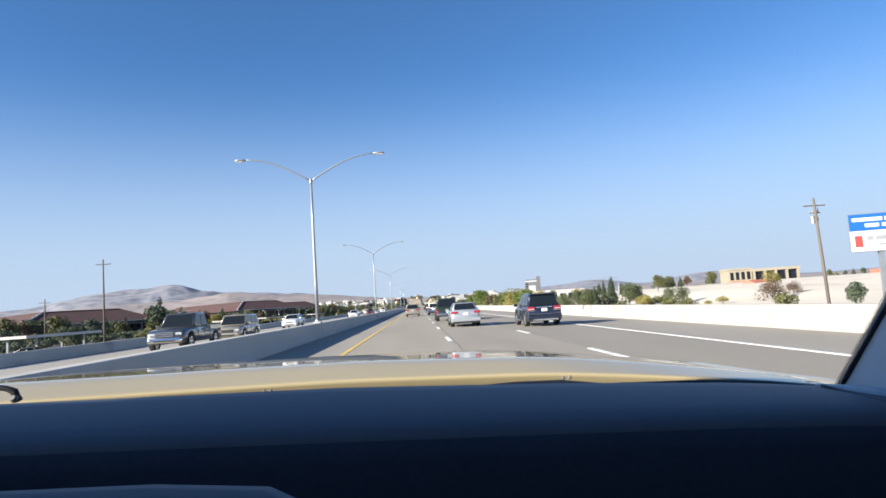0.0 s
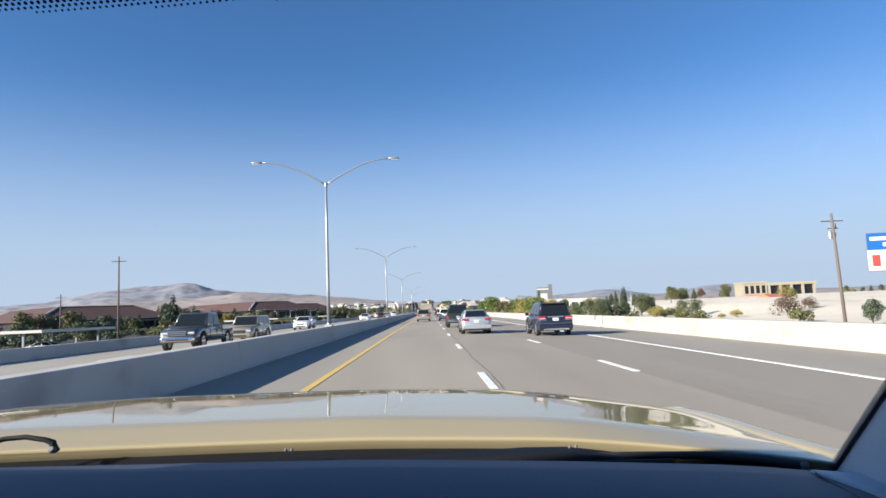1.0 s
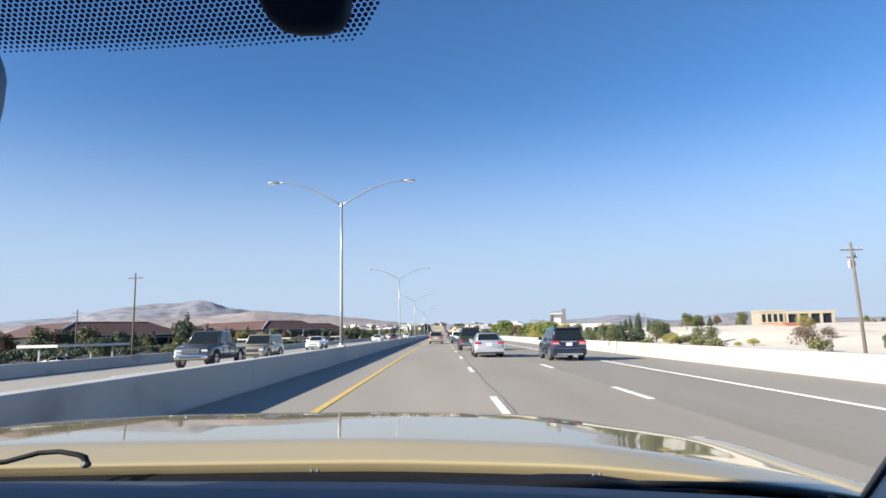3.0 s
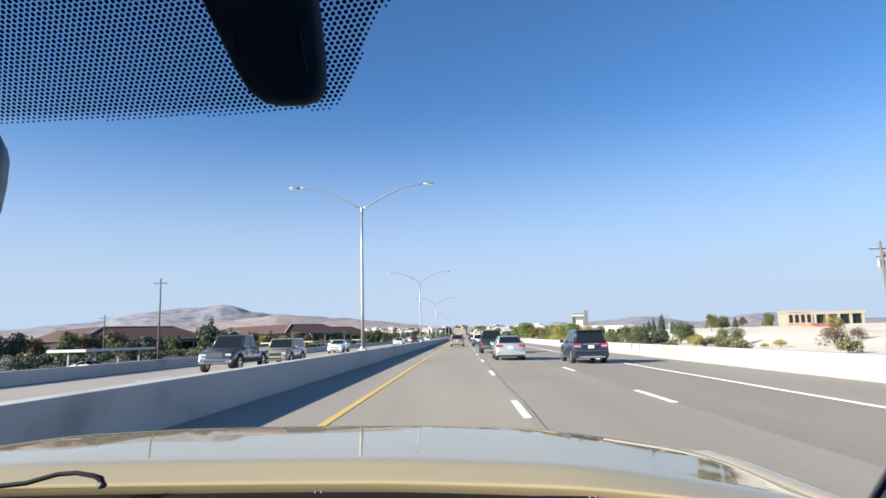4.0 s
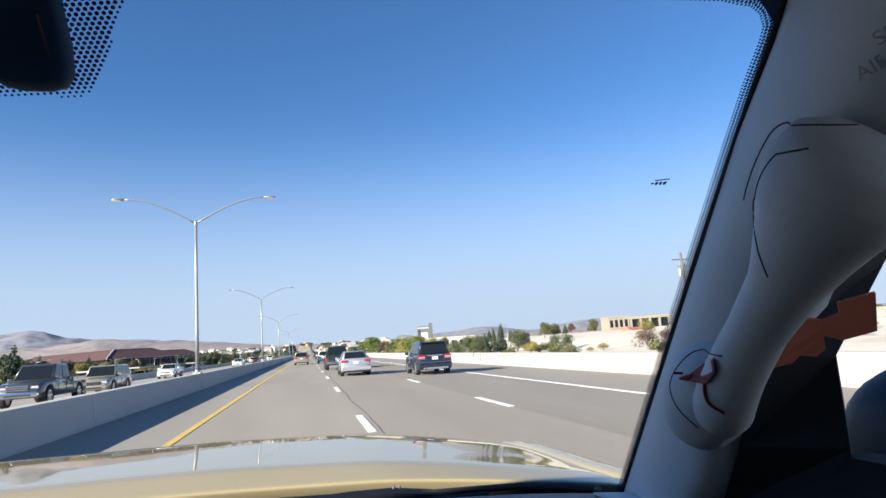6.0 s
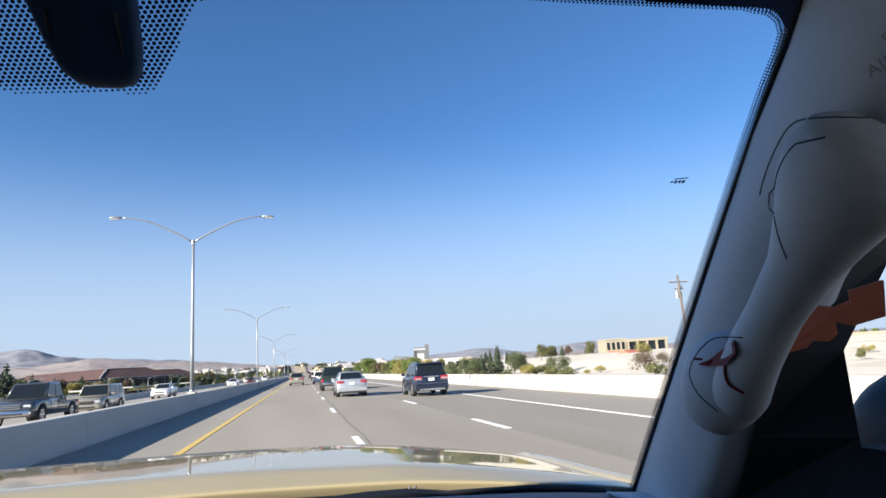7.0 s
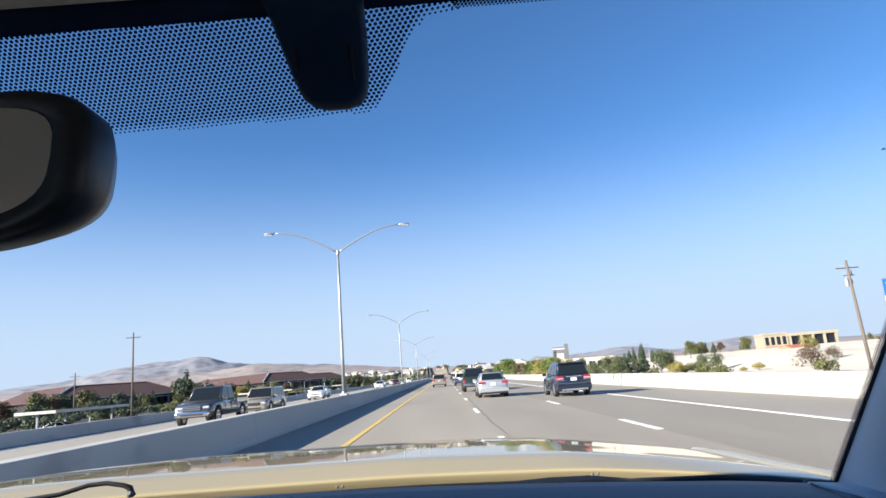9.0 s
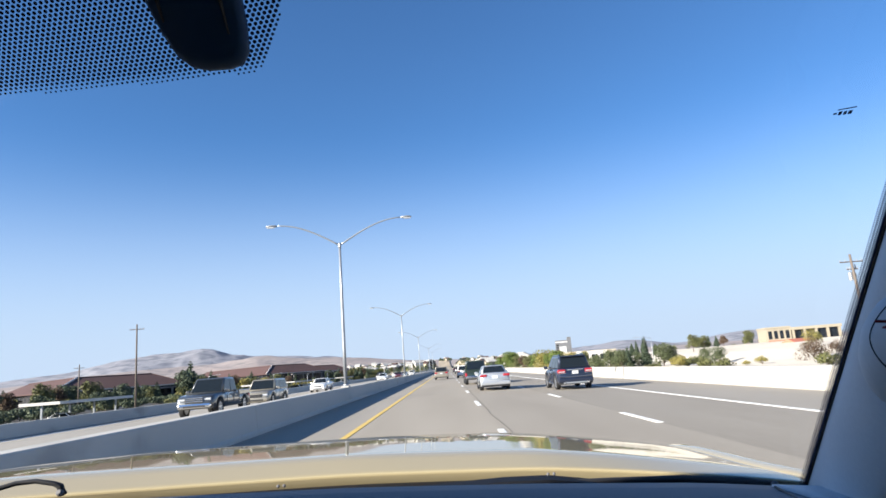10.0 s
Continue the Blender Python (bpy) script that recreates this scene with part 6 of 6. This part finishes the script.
# passenger's door: frame beside the pillar, dark panel, open window, outside mirror
for side in (1, -1):
    rings = []
    for j in range(13):
        z = -0.55 + 0.77 * j / 12
        xe, ye = edge_at(max(z, -0.16))
        near = float(np.interp(z, (-0.13, -0.04, 0.045, 0.10), (1.0, 0.70, 0.78, 1.1)))
        dx, dy = xe - 0.012 * near, ye - 0.180 * near
        up = max(0.0, z + 0.034)
        wx, wy = 0.427 + 0.40 * up, 0.349 - 0.485 * up
        if z > 0.05:
            wx, wy = 0.461 + 0.10 * (z - 0.05), 0.308 - 1.2 * (z - 0.05)
        ring = [(dx, dy, z), (wx, wy, z), (wx + 0.03, wy + 0.03, z), (dx + 0.06, dy + 0.06, z)]
        rings.append([(XC + side * (x - XC), y, zz) for x, y, zz in ring])
    door = inside("front_door", loft([[(XC + side * (x - XC), y, z) for x, z in ((0.458, -0.19), (0.47, -0.175), (0.60, -0.185), (0.655, -0.32), (0.66, -0.75), (0.62, -1.05), (0.52, -1.05), (0.455, -0.60))] for y in (-0.70, 0.30, 0.62)]), P_TAN, own, "tan-gold front door")
    inside("door_frame", loft(rings), M_DOORTRIM, door, "charcoal door frame beside the pillar")
    inside("inner_panel", loft([[(XC + side * (x - XC), y, z) for x, z in ((0.400, -0.14), (0.43, -0.108), (0.455, -0.108), (0.455, -0.9), (0.395, -0.9), (0.385, -0.35))] for y in (-0.70, 0.20, 0.36)]), M_DOORTRIM, door, "charcoal inner door panel")
    wing = inside("side_mirror", blob((XC + side * (0.72 - XC), 0.50, -0.140), (side, 0, 0), (0.085, 0.085, 0.120), 3.2), M_BLACKTRIM, door, "black side mirror housing", True)
    inside("mirror_glass", boxed(*sorted((XC + side * (0.64 - XC), XC + side * (0.80 - XC))), 0.438, 0.446, -0.185, -0.07, 0.003), M_MIRROR, wing)
    pane = inside("side_window", loft([[(XC + side * (x - XC) + k, y, z) for x, y, z in ((0.455, 0.33, -0.13), (0.455, -0.70, -0.13), (0.29, -0.66, 0.20), (0.30, 0.06, 0.17))] for k in (-0.003, 0.003)]), M_GLASS, door, "clear side window")
    pane.visible_shadow = False

# dashboard: broad soft top, rolled near edge, dark face below
def dash_z(x):
    return -LEAN * (x - 0.044) - 0.014 * max(0.0, (x - 0.20) / 0.28) ** 2


def dash_far(x):
    """Height of the dashboard's far edge, falling towards its end."""
    return float(np.interp(x, (-1.06, -0.40, -0.062, 0.124, 0.286, 0.367, 0.47), (0.018, 0.0111, 0.0018, -0.0080, -0.0190, -0.0280, -0.0385)))


prof = ((0.700, -0.230), (0.640, -0.190), (0.627, -0.1530), (0.590, -0.1515), (0.540, -0.1545), (0.500, -0.1590), (0.482, -0.1625), (0.4735, -0.1668), (0.470, -0.172), (0.480, -0.30), (0.70, -0.30))
rings = []
for i in range(41):
    x = -1.06 + 1.52 * i / 40
    bow = 0.10 * ((x - 0.04) / 0.9) ** 2 if x < 0.04 else 0.14 * max(0, (x - 0.25) / 0.22) ** 2 * 0.2
    rings.append([(x, y - bow * (0.25 if y > 0.56 else 0.4), z + dash_z(x) + smoothstep(0.48, 0.60, y) * (dash_far(x) - dash_z(x))) for y, z in prof])
dash = inside("dashboard", loft(rings), M_DASH, own, "blue-grey soft-touch dashboard", True)
rings = []
for i in range(25):
    x = -1.06 + 1.52 * i / 24
    rings.append([(x, y - 0.04 * ((x - 0.04) / 0.9) ** 2, z + dash_z(x)) for y, z in ((0.4695, -0.1695), (0.462, -0.180), (0.440, -0.24), (0.43, -0.55), (0.62, -0.55), (0.62, -0.20))])
inside("dash_face", loft(rings), M_DASHLOW, dash, "dark lower dashboard face", True)
rings = []
for i in range(19):
    x = -0.98 + 0.96 * i / 18
    drop = 0.03 * max(0.0, (x + 0.10) / 0.08) ** 2
    rings.append([(x, y, z - 0.035 * (x + 0.1) - drop) for y, z in ((0.385, -0.170), (0.377, -0.1605), (0.362, -0.1585), (0.30, -0.166), (0.27, -0.19), (0.27, -0.40), (0.385, -0.40))])
inside("dash_shelf", loft(rings), M_DASH, dash, "blue-grey rolled shelf edge", True)
vent_rings = [[(0.300 + 0.012 * i + 0.004 * math.cos(a * math.tau / 10), 0.500 - 0.016 * i, -0.1665 + dash_z(0.3 + 0.012 * i) + 0.003 * math.sin(a * math.tau / 10)) for a in range(10)] for i in range(9)]
inside("side_vent", loft(vent_rings), M_DASHLOW, dash, "dark side window vent slot", True)
inside("end_panel", loft([[(x, y, z + dash_z(x) + smoothstep(0.48, 0.60, y) * (dash_far(x) - dash_z(x))) for y, z in ((0.640, -0.172), (0.615, -0.1500), (0.56, -0.1502), (0.510, -0.1560), (0.505, -0.18))] for x in (0.350, 0.365, 0.40, 0.44, 0.47)]), M_TRIM, dash, "paler grey end panel", True)
run = [(0.345 - 0.02 * u, 0.60 - 0.115 * u, -0.1505 - 0.008 * u + dash_far(0.34) + u * (dash_z(0.34) - dash_far(0.34))) for u in (0, 0.25, 0.5, 0.75, 1.0)]
inside("seam", tube(run, [0.0012] * 5, 5), M_BLACKTRIM, dash)

# bonnet, cowl and wipers
HOOD_Y = (0.70, 0.78, 0.848, 0.858, 0.870, 1.05, 1.2, 1.32, 1.37, 1.42, 1.5, 1.6, 1.8, 1.9, 1.97, 2.03)
HOOD_Z = (-0.1750, -0.1615, -0.1474, -0.1464, -0.1465, -0.1550, -0.1628, -0.1702, -0.1738, -0.1803, -0.1908, -0.205, -0.235, -0.255, -0.275, -0.310)
HOOD_W = (-0.25, 0.0, 0.25, 0.48, 0.58, 0.666, 0.75, 0.79, 0.82)
HOOD_D = (-0.0012, 0.0, -0.0012, -0.0075, -0.0157, -0.0247, -0.034, -0.0405, -0.050)


def across(x):
    """The bonnet's crown, falling off towards both wings."""
    k = abs(x - XC)
    soft = sum(float(np.interp(k + d, HOOD_W, HOOD_D)) for d in (-0.03, -0.015, 0.0, 0.015, 0.03)) / 5
    return soft + (0.012 * (XC - x) if x < XC else 0.0)


def hood_z(x, y):
    return float(np.interp(y, HOOD_Y, HOOD_Z)) + across(x) * (1 + 0.35 * min(1.0, max(0.0, (y - 0.78) / 0.078)) - 0.18 * smoothstep(0.92, 1.3, y))


def hood_near(x):
    """The bonnet's rear edge curves back towards its corners."""
    return 0.785 - 0.075 * abs((x - XC) / 0.79) ** 2.2


bm = bmesh.new()
grid = []
ROWS = 44
for i in range(97):
    w = -1.0 + 2.0 * i / 96
    u = math.copysign(1 - (1 - abs(w)) ** 1.35, w)
    x = XC + 0.79 * u
    col = []
    for j in range(ROWS + 1):
        v = (j / ROWS) ** 1.5
        y0, y1 = hood_near(x), 2.03 - 0.18 * abs(u) ** 3
        y = y0 + (y1 - y0) * v
        z = hood_z(x, y + (0.785 - y0) * (1 - v) + (0.18 * abs(u) ** 3) * v)
        if j == 0:
            z -= 0.001
        col.append((x, y, z))
    grid.append(col)
top = [[bm.verts.new(p) for p in c] for c in grid]
low = [[bm.verts.new((p[0], p[1] + (0.004 if j == 0 else 0), p[2] - (0.003 if j == 0 else 0.02))) for j, p in enumerate(c)] for c in grid]
for i in range(96):
    for j in range(ROWS):
        bm.faces.new((top[i][j], top[i + 1][j], top[i + 1][j + 1], top[i][j + 1]))
        bm.faces.new((low[i][j], low[i][j + 1], low[i + 1][j + 1], low[i + 1][j]))
for i in range(96):
    bm.faces.new((top[i][0], low[i][0], low[i + 1][0], top[i + 1][0]))
    bm.faces.new((top[i][ROWS], top[i + 1][ROWS], low[i + 1][ROWS], low[i][ROWS]))
for j in range(ROWS):
    bm.faces.new((top[0][j], top[0][j + 1], low[0][j + 1], low[0][j]))
    bm.faces.new((top[96][j], low[96][j], low[96][j + 1], top[96][j + 1]))
bmesh.ops.recalc_face_normals(bm, faces=bm.faces)
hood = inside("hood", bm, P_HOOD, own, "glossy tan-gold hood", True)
for side in (1, -1):                # the wings beside it
    rings = []
    for i in range(25):
        q = i / 24
        y = 0.66 + 1.27 * q
        xe = XC + side * 0.79
        h = hood_z(xe, max(0.785, y + 0.18 * q)) - 0.006
        rings.append([(xe + side * dx, y, h + dz) for dx, dz in ((0.005, -0.03), (0.005, -0.004), (0.010, 0.001), (0.030, 0.004), (0.060, -0.004), (0.105, -0.028), (0.150, -0.075), (0.185, -0.15), (0.15, -0.20))])
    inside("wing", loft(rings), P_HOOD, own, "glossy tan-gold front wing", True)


def cowl_z(x):
    """Height of the bonnet's rear edge against its middle."""
    return across(x) + 0.0015


rings = []
for i in range(31):
    x = XC + 0.80 * (2 * i / 30 - 1)
    y0 = hood_near(x)
    rings.append([(x, y, z + cowl_z(x)) for y, z in ((y0 + 0.03, -0.178), (y0 - 0.003, -0.1735), (y0 - 0.020, -0.179), (y0 - 0.085, -0.204), (y0 - 0.10, -0.30), (y0 + 0.03, -0.30))])
cowl = inside("cowl", loft(rings), M_COWL, own, "black plastic cowl below the windshield", True)
inside("hinge_cover", loft([[(x, 0.748, -0.186 + cowl_z(x)), (x, 0.742, h + cowl_z(x)), (x, 0.722, h - 0.002 + cowl_z(x)), (x, 0.705, -0.195 + cowl_z(x))] for x, h in ((-0.10, -0.180), (0.0, -0.1725), (0.10, -0.1672), (0.15, -0.1668), (0.19, -0.1700), (0.23, -0.1740), (0.30, -0.1765), (0.36, -0.179))]), M_COWL, cowl, "raised black wiper cover")
for x, y, z in ((0.152, 0.722, -0.1695), (-0.160, 0.738, -0.1625)):
    for d in (-0.0035, 0.0035):
        jet = lathe(((0.0018, 0.0), (0.0018, 0.002), (0.0009, 0.0028)), 10)
        jet.transform(Matrix.Translation((x + d, y, z)) @ Matrix.Rotation(radians(65), 4, "X"))
        inside("washer_jet", jet, M_NOZZLE, cowl, "small grey washer nozzle")
for pts, radii, blade in ((((-0.4228, 0.752, -0.1545), (-0.4238, 0.748, -0.1445), (-0.430, 0.746, -0.1410), (-0.4492, 0.742, -0.1362), (-0.4699, 0.738, -0.1366), (-0.4956, 0.722, -0.1425), (-0.62, 0.70, -0.150), (-0.80, 0.67, -0.152)), (0.0050, 0.0040, 0.0030, 0.0028, 0.0028, 0.0028, 0.0028, 0.0028), ((-0.44, 0.716, -0.168), (-0.95, 0.65, -0.170))),
                          (((0.3916, 0.702, -0.1965), (0.3663, 0.720, -0.1930), (0.3033, 0.733, -0.1875), (0.2106, 0.733, -0.1835), (0.05, 0.735, -0.180)), (0.0060, 0.0055, 0.0045, 0.0040, 0.0030), ((0.26, 0.716, -0.1885), (-0.30, 0.722, -0.180)))):
    wiper = inside("wiper_arm", tube(pts, radii, 8), M_BLACKTRIM, own, "black wiper arm", True)
    inside("wiper_blade", tube(blade, [0.0035, 0.003], 6), M_RUBBER, wiper)
    nut = lathe(((0.0040, 0.0), (0.0040, 0.003), (0.0025, 0.0045)), 10)
    nut.transform(Matrix.Translation((pts[0][0], pts[0][1] - 0.005, pts[0][2] + 0.002)) @ Matrix.Rotation(radians(60), 4, "X"))
    inside("pivot_nut", nut, M_NOZZLE, wiper)

# outer body: nose and wings, rear, roof, seats
R_OWN, AX_OWN = 0.40, (-1.62, 1.32)


def arches(q, zb):
    for a in AX_OWN:
        if abs(q - a) <= R_OWN * 1.13 + 1e-6:
            zb = max(zb, R_OWN + math.sqrt(max(0, (R_OWN * 1.13) ** 2 - (q - a) ** 2)))
    return zb


def shell(name, stations, label):
    sy, sw, sz = zip(*stations)
    ys = sorted(set(sy) | {a + R_OWN * 1.13 * k for a in AX_OWN for k in (-1, -0.94, -0.8, -0.55, -0.28, 0, 0.28, 0.55, 0.8, 0.94, 1) if sy[0] < a + R_OWN * 1.13 * k < sy[-1]})
    rings = []
    for q in ys:
        hw, zt = float(np.interp(q, sy, sw)), float(np.interp(q, sy, sz))
        zb = min(arches(q, 0.36), zt - 0.1)
        h = zt - zb
        half = [(hw * 0.86, zb), (hw * 0.975, zb + min(0.05, h * 0.2)), (hw, zb + 0.45 * h), (hw * 0.985, zb + 0.72 * h), (hw * 0.95, zt - 0.05), (hw * 0.80, zt)]
        rings.append([(XC + u, q, v) for u, v in half] + [(XC - u, q, v) for u, v in reversed(half)])
    return part(name, loft(rings), P_TAN, own, label, True)


shell("front_body", ((0.60, 0.985, 1.17), (0.95, 0.985, 1.185), (1.6, 0.97, 1.15), (1.9, 0.93, 1.10), (2.06, 0.84, 0.98), (2.14, 0.70, 0.80)), "tan-gold wings and nose")
shell("rear_body", ((-3.05, 0.86, 1.10), (-2.95, 0.96, 1.28), (-2.4, 0.985, 1.30), (-0.72, 0.985, 1.30)), "tan-gold rear body")
part("floor_pan", boxed(XC - 0.88, XC + 0.88, -0.75, 0.64, 0.34, 0.44), M_BLACKTRIM, own)
rings = []
for y, hw, z in ((-2.95, 0.70, 0.30), (-2.6, 0.74, 0.355), (-1.4, 0.76, 0.375), (-0.4, 0.76, 0.355), (0.0, 0.75, 0.315), (0.14, 0.735, 0.275), (0.225, 0.66, 0.238)):
    rings.append([(XC - hw, y, z - 0.09), (XC - hw * 0.92, y, z - 0.015), (XC - hw * 0.5, y, z + 0.012), (XC, y, z + 0.018), (XC + hw * 0.5, y, z + 0.012), (XC + hw * 0.92, y, z - 0.015), (XC + hw, y, z - 0.09)] + [(XC + hw * k, y, z - 0.045 - 0.035 * abs(k) ** 3) for k in (0.93, 0.6, 0.2, -0.2, -0.6, -0.93)])
inside("roof", loft(rings), P_TAN, own, "tan-gold roof")
rings = []
for y, hw, z in ((-2.9, 0.66, 0.215), (-1.4, 0.71, 0.275), (-0.4, 0.71, 0.268), (0.0, 0.70, 0.246), (0.14, 0.66, 0.218)):
    rings.append([(XC + hw * k, y, z - 0.030 * abs(k) ** 3) for k in (-1, -0.75, -0.5, -0.25, 0, 0.25, 0.5, 0.75, 1)] + [(XC + hw * k, y, z + 0.012 - 0.030 * abs(k) ** 3) for k in (1, 0.5, 0, -0.5, -1)])
brow = []
for k, drop in [(q, 0.0) for q in (-1, -0.75, -0.5, -0.25, 0, 0.25, 0.5, 0.75, 1)] + [(q, 0.010) for q in (1, 0.5, 0, -0.5, -1)]:
    x = XC + 0.57 * k
    z = top_edge(x) + 0.0058
    brow.append((x, glass_y(x, z) - 0.010, z + drop))
rings.append(brow)
inside("headliner", loft(rings), M_LINER, own, "warm grey cloth headliner", True)
for side in (-1, 1):
    for name, pts, r in (("pillar", ((0.965, -0.70, -0.20), (0.755, -0.72, 0.27)), 0.05), ("pillar", ((0.95, -1.75, -0.20), (0.75, -1.70, 0.28)), 0.05), ("pillar", ((0.92, -2.90, -0.20), (0.72, -2.80, 0.24)), 0.07), ("roof_rail", ((0.80, 0.10, 0.155), (0.775, -0.3, 0.265), (0.77, -1.4, 0.29), (0.73, -2.7, 0.26)), 0.045)):
        inside(name, tube([(XC + side * x, y, z) for x, y, z in pts], [r] * len(pts), 8), P_TAN, own, smooth=True)
    for ya, yb in ((-0.75, -1.70), (-1.80, -2.85)):
        inside("side_window", loft([[(XC + side * (0.955 + k), ya, -0.19), (XC + side * (0.955 + k), yb, -0.19), (XC + side * (0.745 + k), yb, 0.26), (XC + side * (0.745 + k), ya, 0.26)] for k in (-0.004, 0.004)]), M_TINT, own, "dark tinted side window")
    part("tail_light", boxed(*sorted((XC + side * 0.74, XC + side * 0.93)), -3.07, -2.9, 0.92, 1.26, 0.03), M_TAIL, own, "red tail light")
    part("headlight", boxed(*sorted((XC + side * 0.46, XC + side * 0.80)), 1.92, 2.10, 0.86, 1.02, 0.03), M_HEAD, own, "clear headlight")
    x = XC + side * 0.42
    seat = part("seat", boxed(x - 0.26, x + 0.26, -0.62, -0.10, 0.62, 0.86, 0.06), M_SEAT, own, "grey-tan cloth front seat")
    part("backrest", boxed(x - 0.25, x + 0.25, -0.86, -0.68, 0.80, 1.42, 0.06), M_SEAT, seat)
    part("headrest", boxed(x - 0.13, x + 0.13, -0.88, -0.78, 1.44, 1.64, 0.04), M_SEAT, seat)
inside("rear_window", loft([[(XC - 0.80, -3.0 + k, -0.19), (XC + 0.80, -3.0 + k, -0.19), (XC + 0.68, -2.9 + k, 0.24), (XC - 0.68, -2.9 + k, 0.24)] for k in (-0.004, 0.004)]), M_TINT, own, "dark tinted rear window")
part("front_bumper", boxed(XC - 0.86, XC + 0.86, 1.95, 2.24, 0.42, 0.66, 0.06), P_TAN, own)
part("rear_bumper", boxed(XC - 0.92, XC + 0.92, -3.16, -2.9, 0.45, 0.68, 0.06), P_TAN, own)
part("grille", boxed(XC - 0.42, XC + 0.42, 2.0, 2.17, 0.70, 0.92, 0.02), M_BLACKTRIM, own)
ring = [(XC - 0.40 + 0.19 * math.cos(a * math.tau / 24), 0.14 - 0.09 * math.sin(a * math.tau / 24), -0.32 + 0.165 * math.sin(a * math.tau / 24)) for a in range(25)]
inside("steering_wheel", tube(ring, [0.016] * 25, 8), M_BLACKTRIM, own, smooth=True)
wheel_meshes(R_OWN, 0.26, ("own", 0))
for a in AX_OWN:
    for side in (-1, 1):
        w = new("wheel")
        w.empty_display_size = 0.1
        w.parent = own
        w.matrix_basis = pose(XC + side * 0.84, a, R_OWN, 0, 0, 0 if side > 0 else 180)
        part_of("tyre", me_tyre[("own", 0)], M_RUBBER, w)
        part_of("rim", me_rim[("own", 0)], M_ALLOY, w)
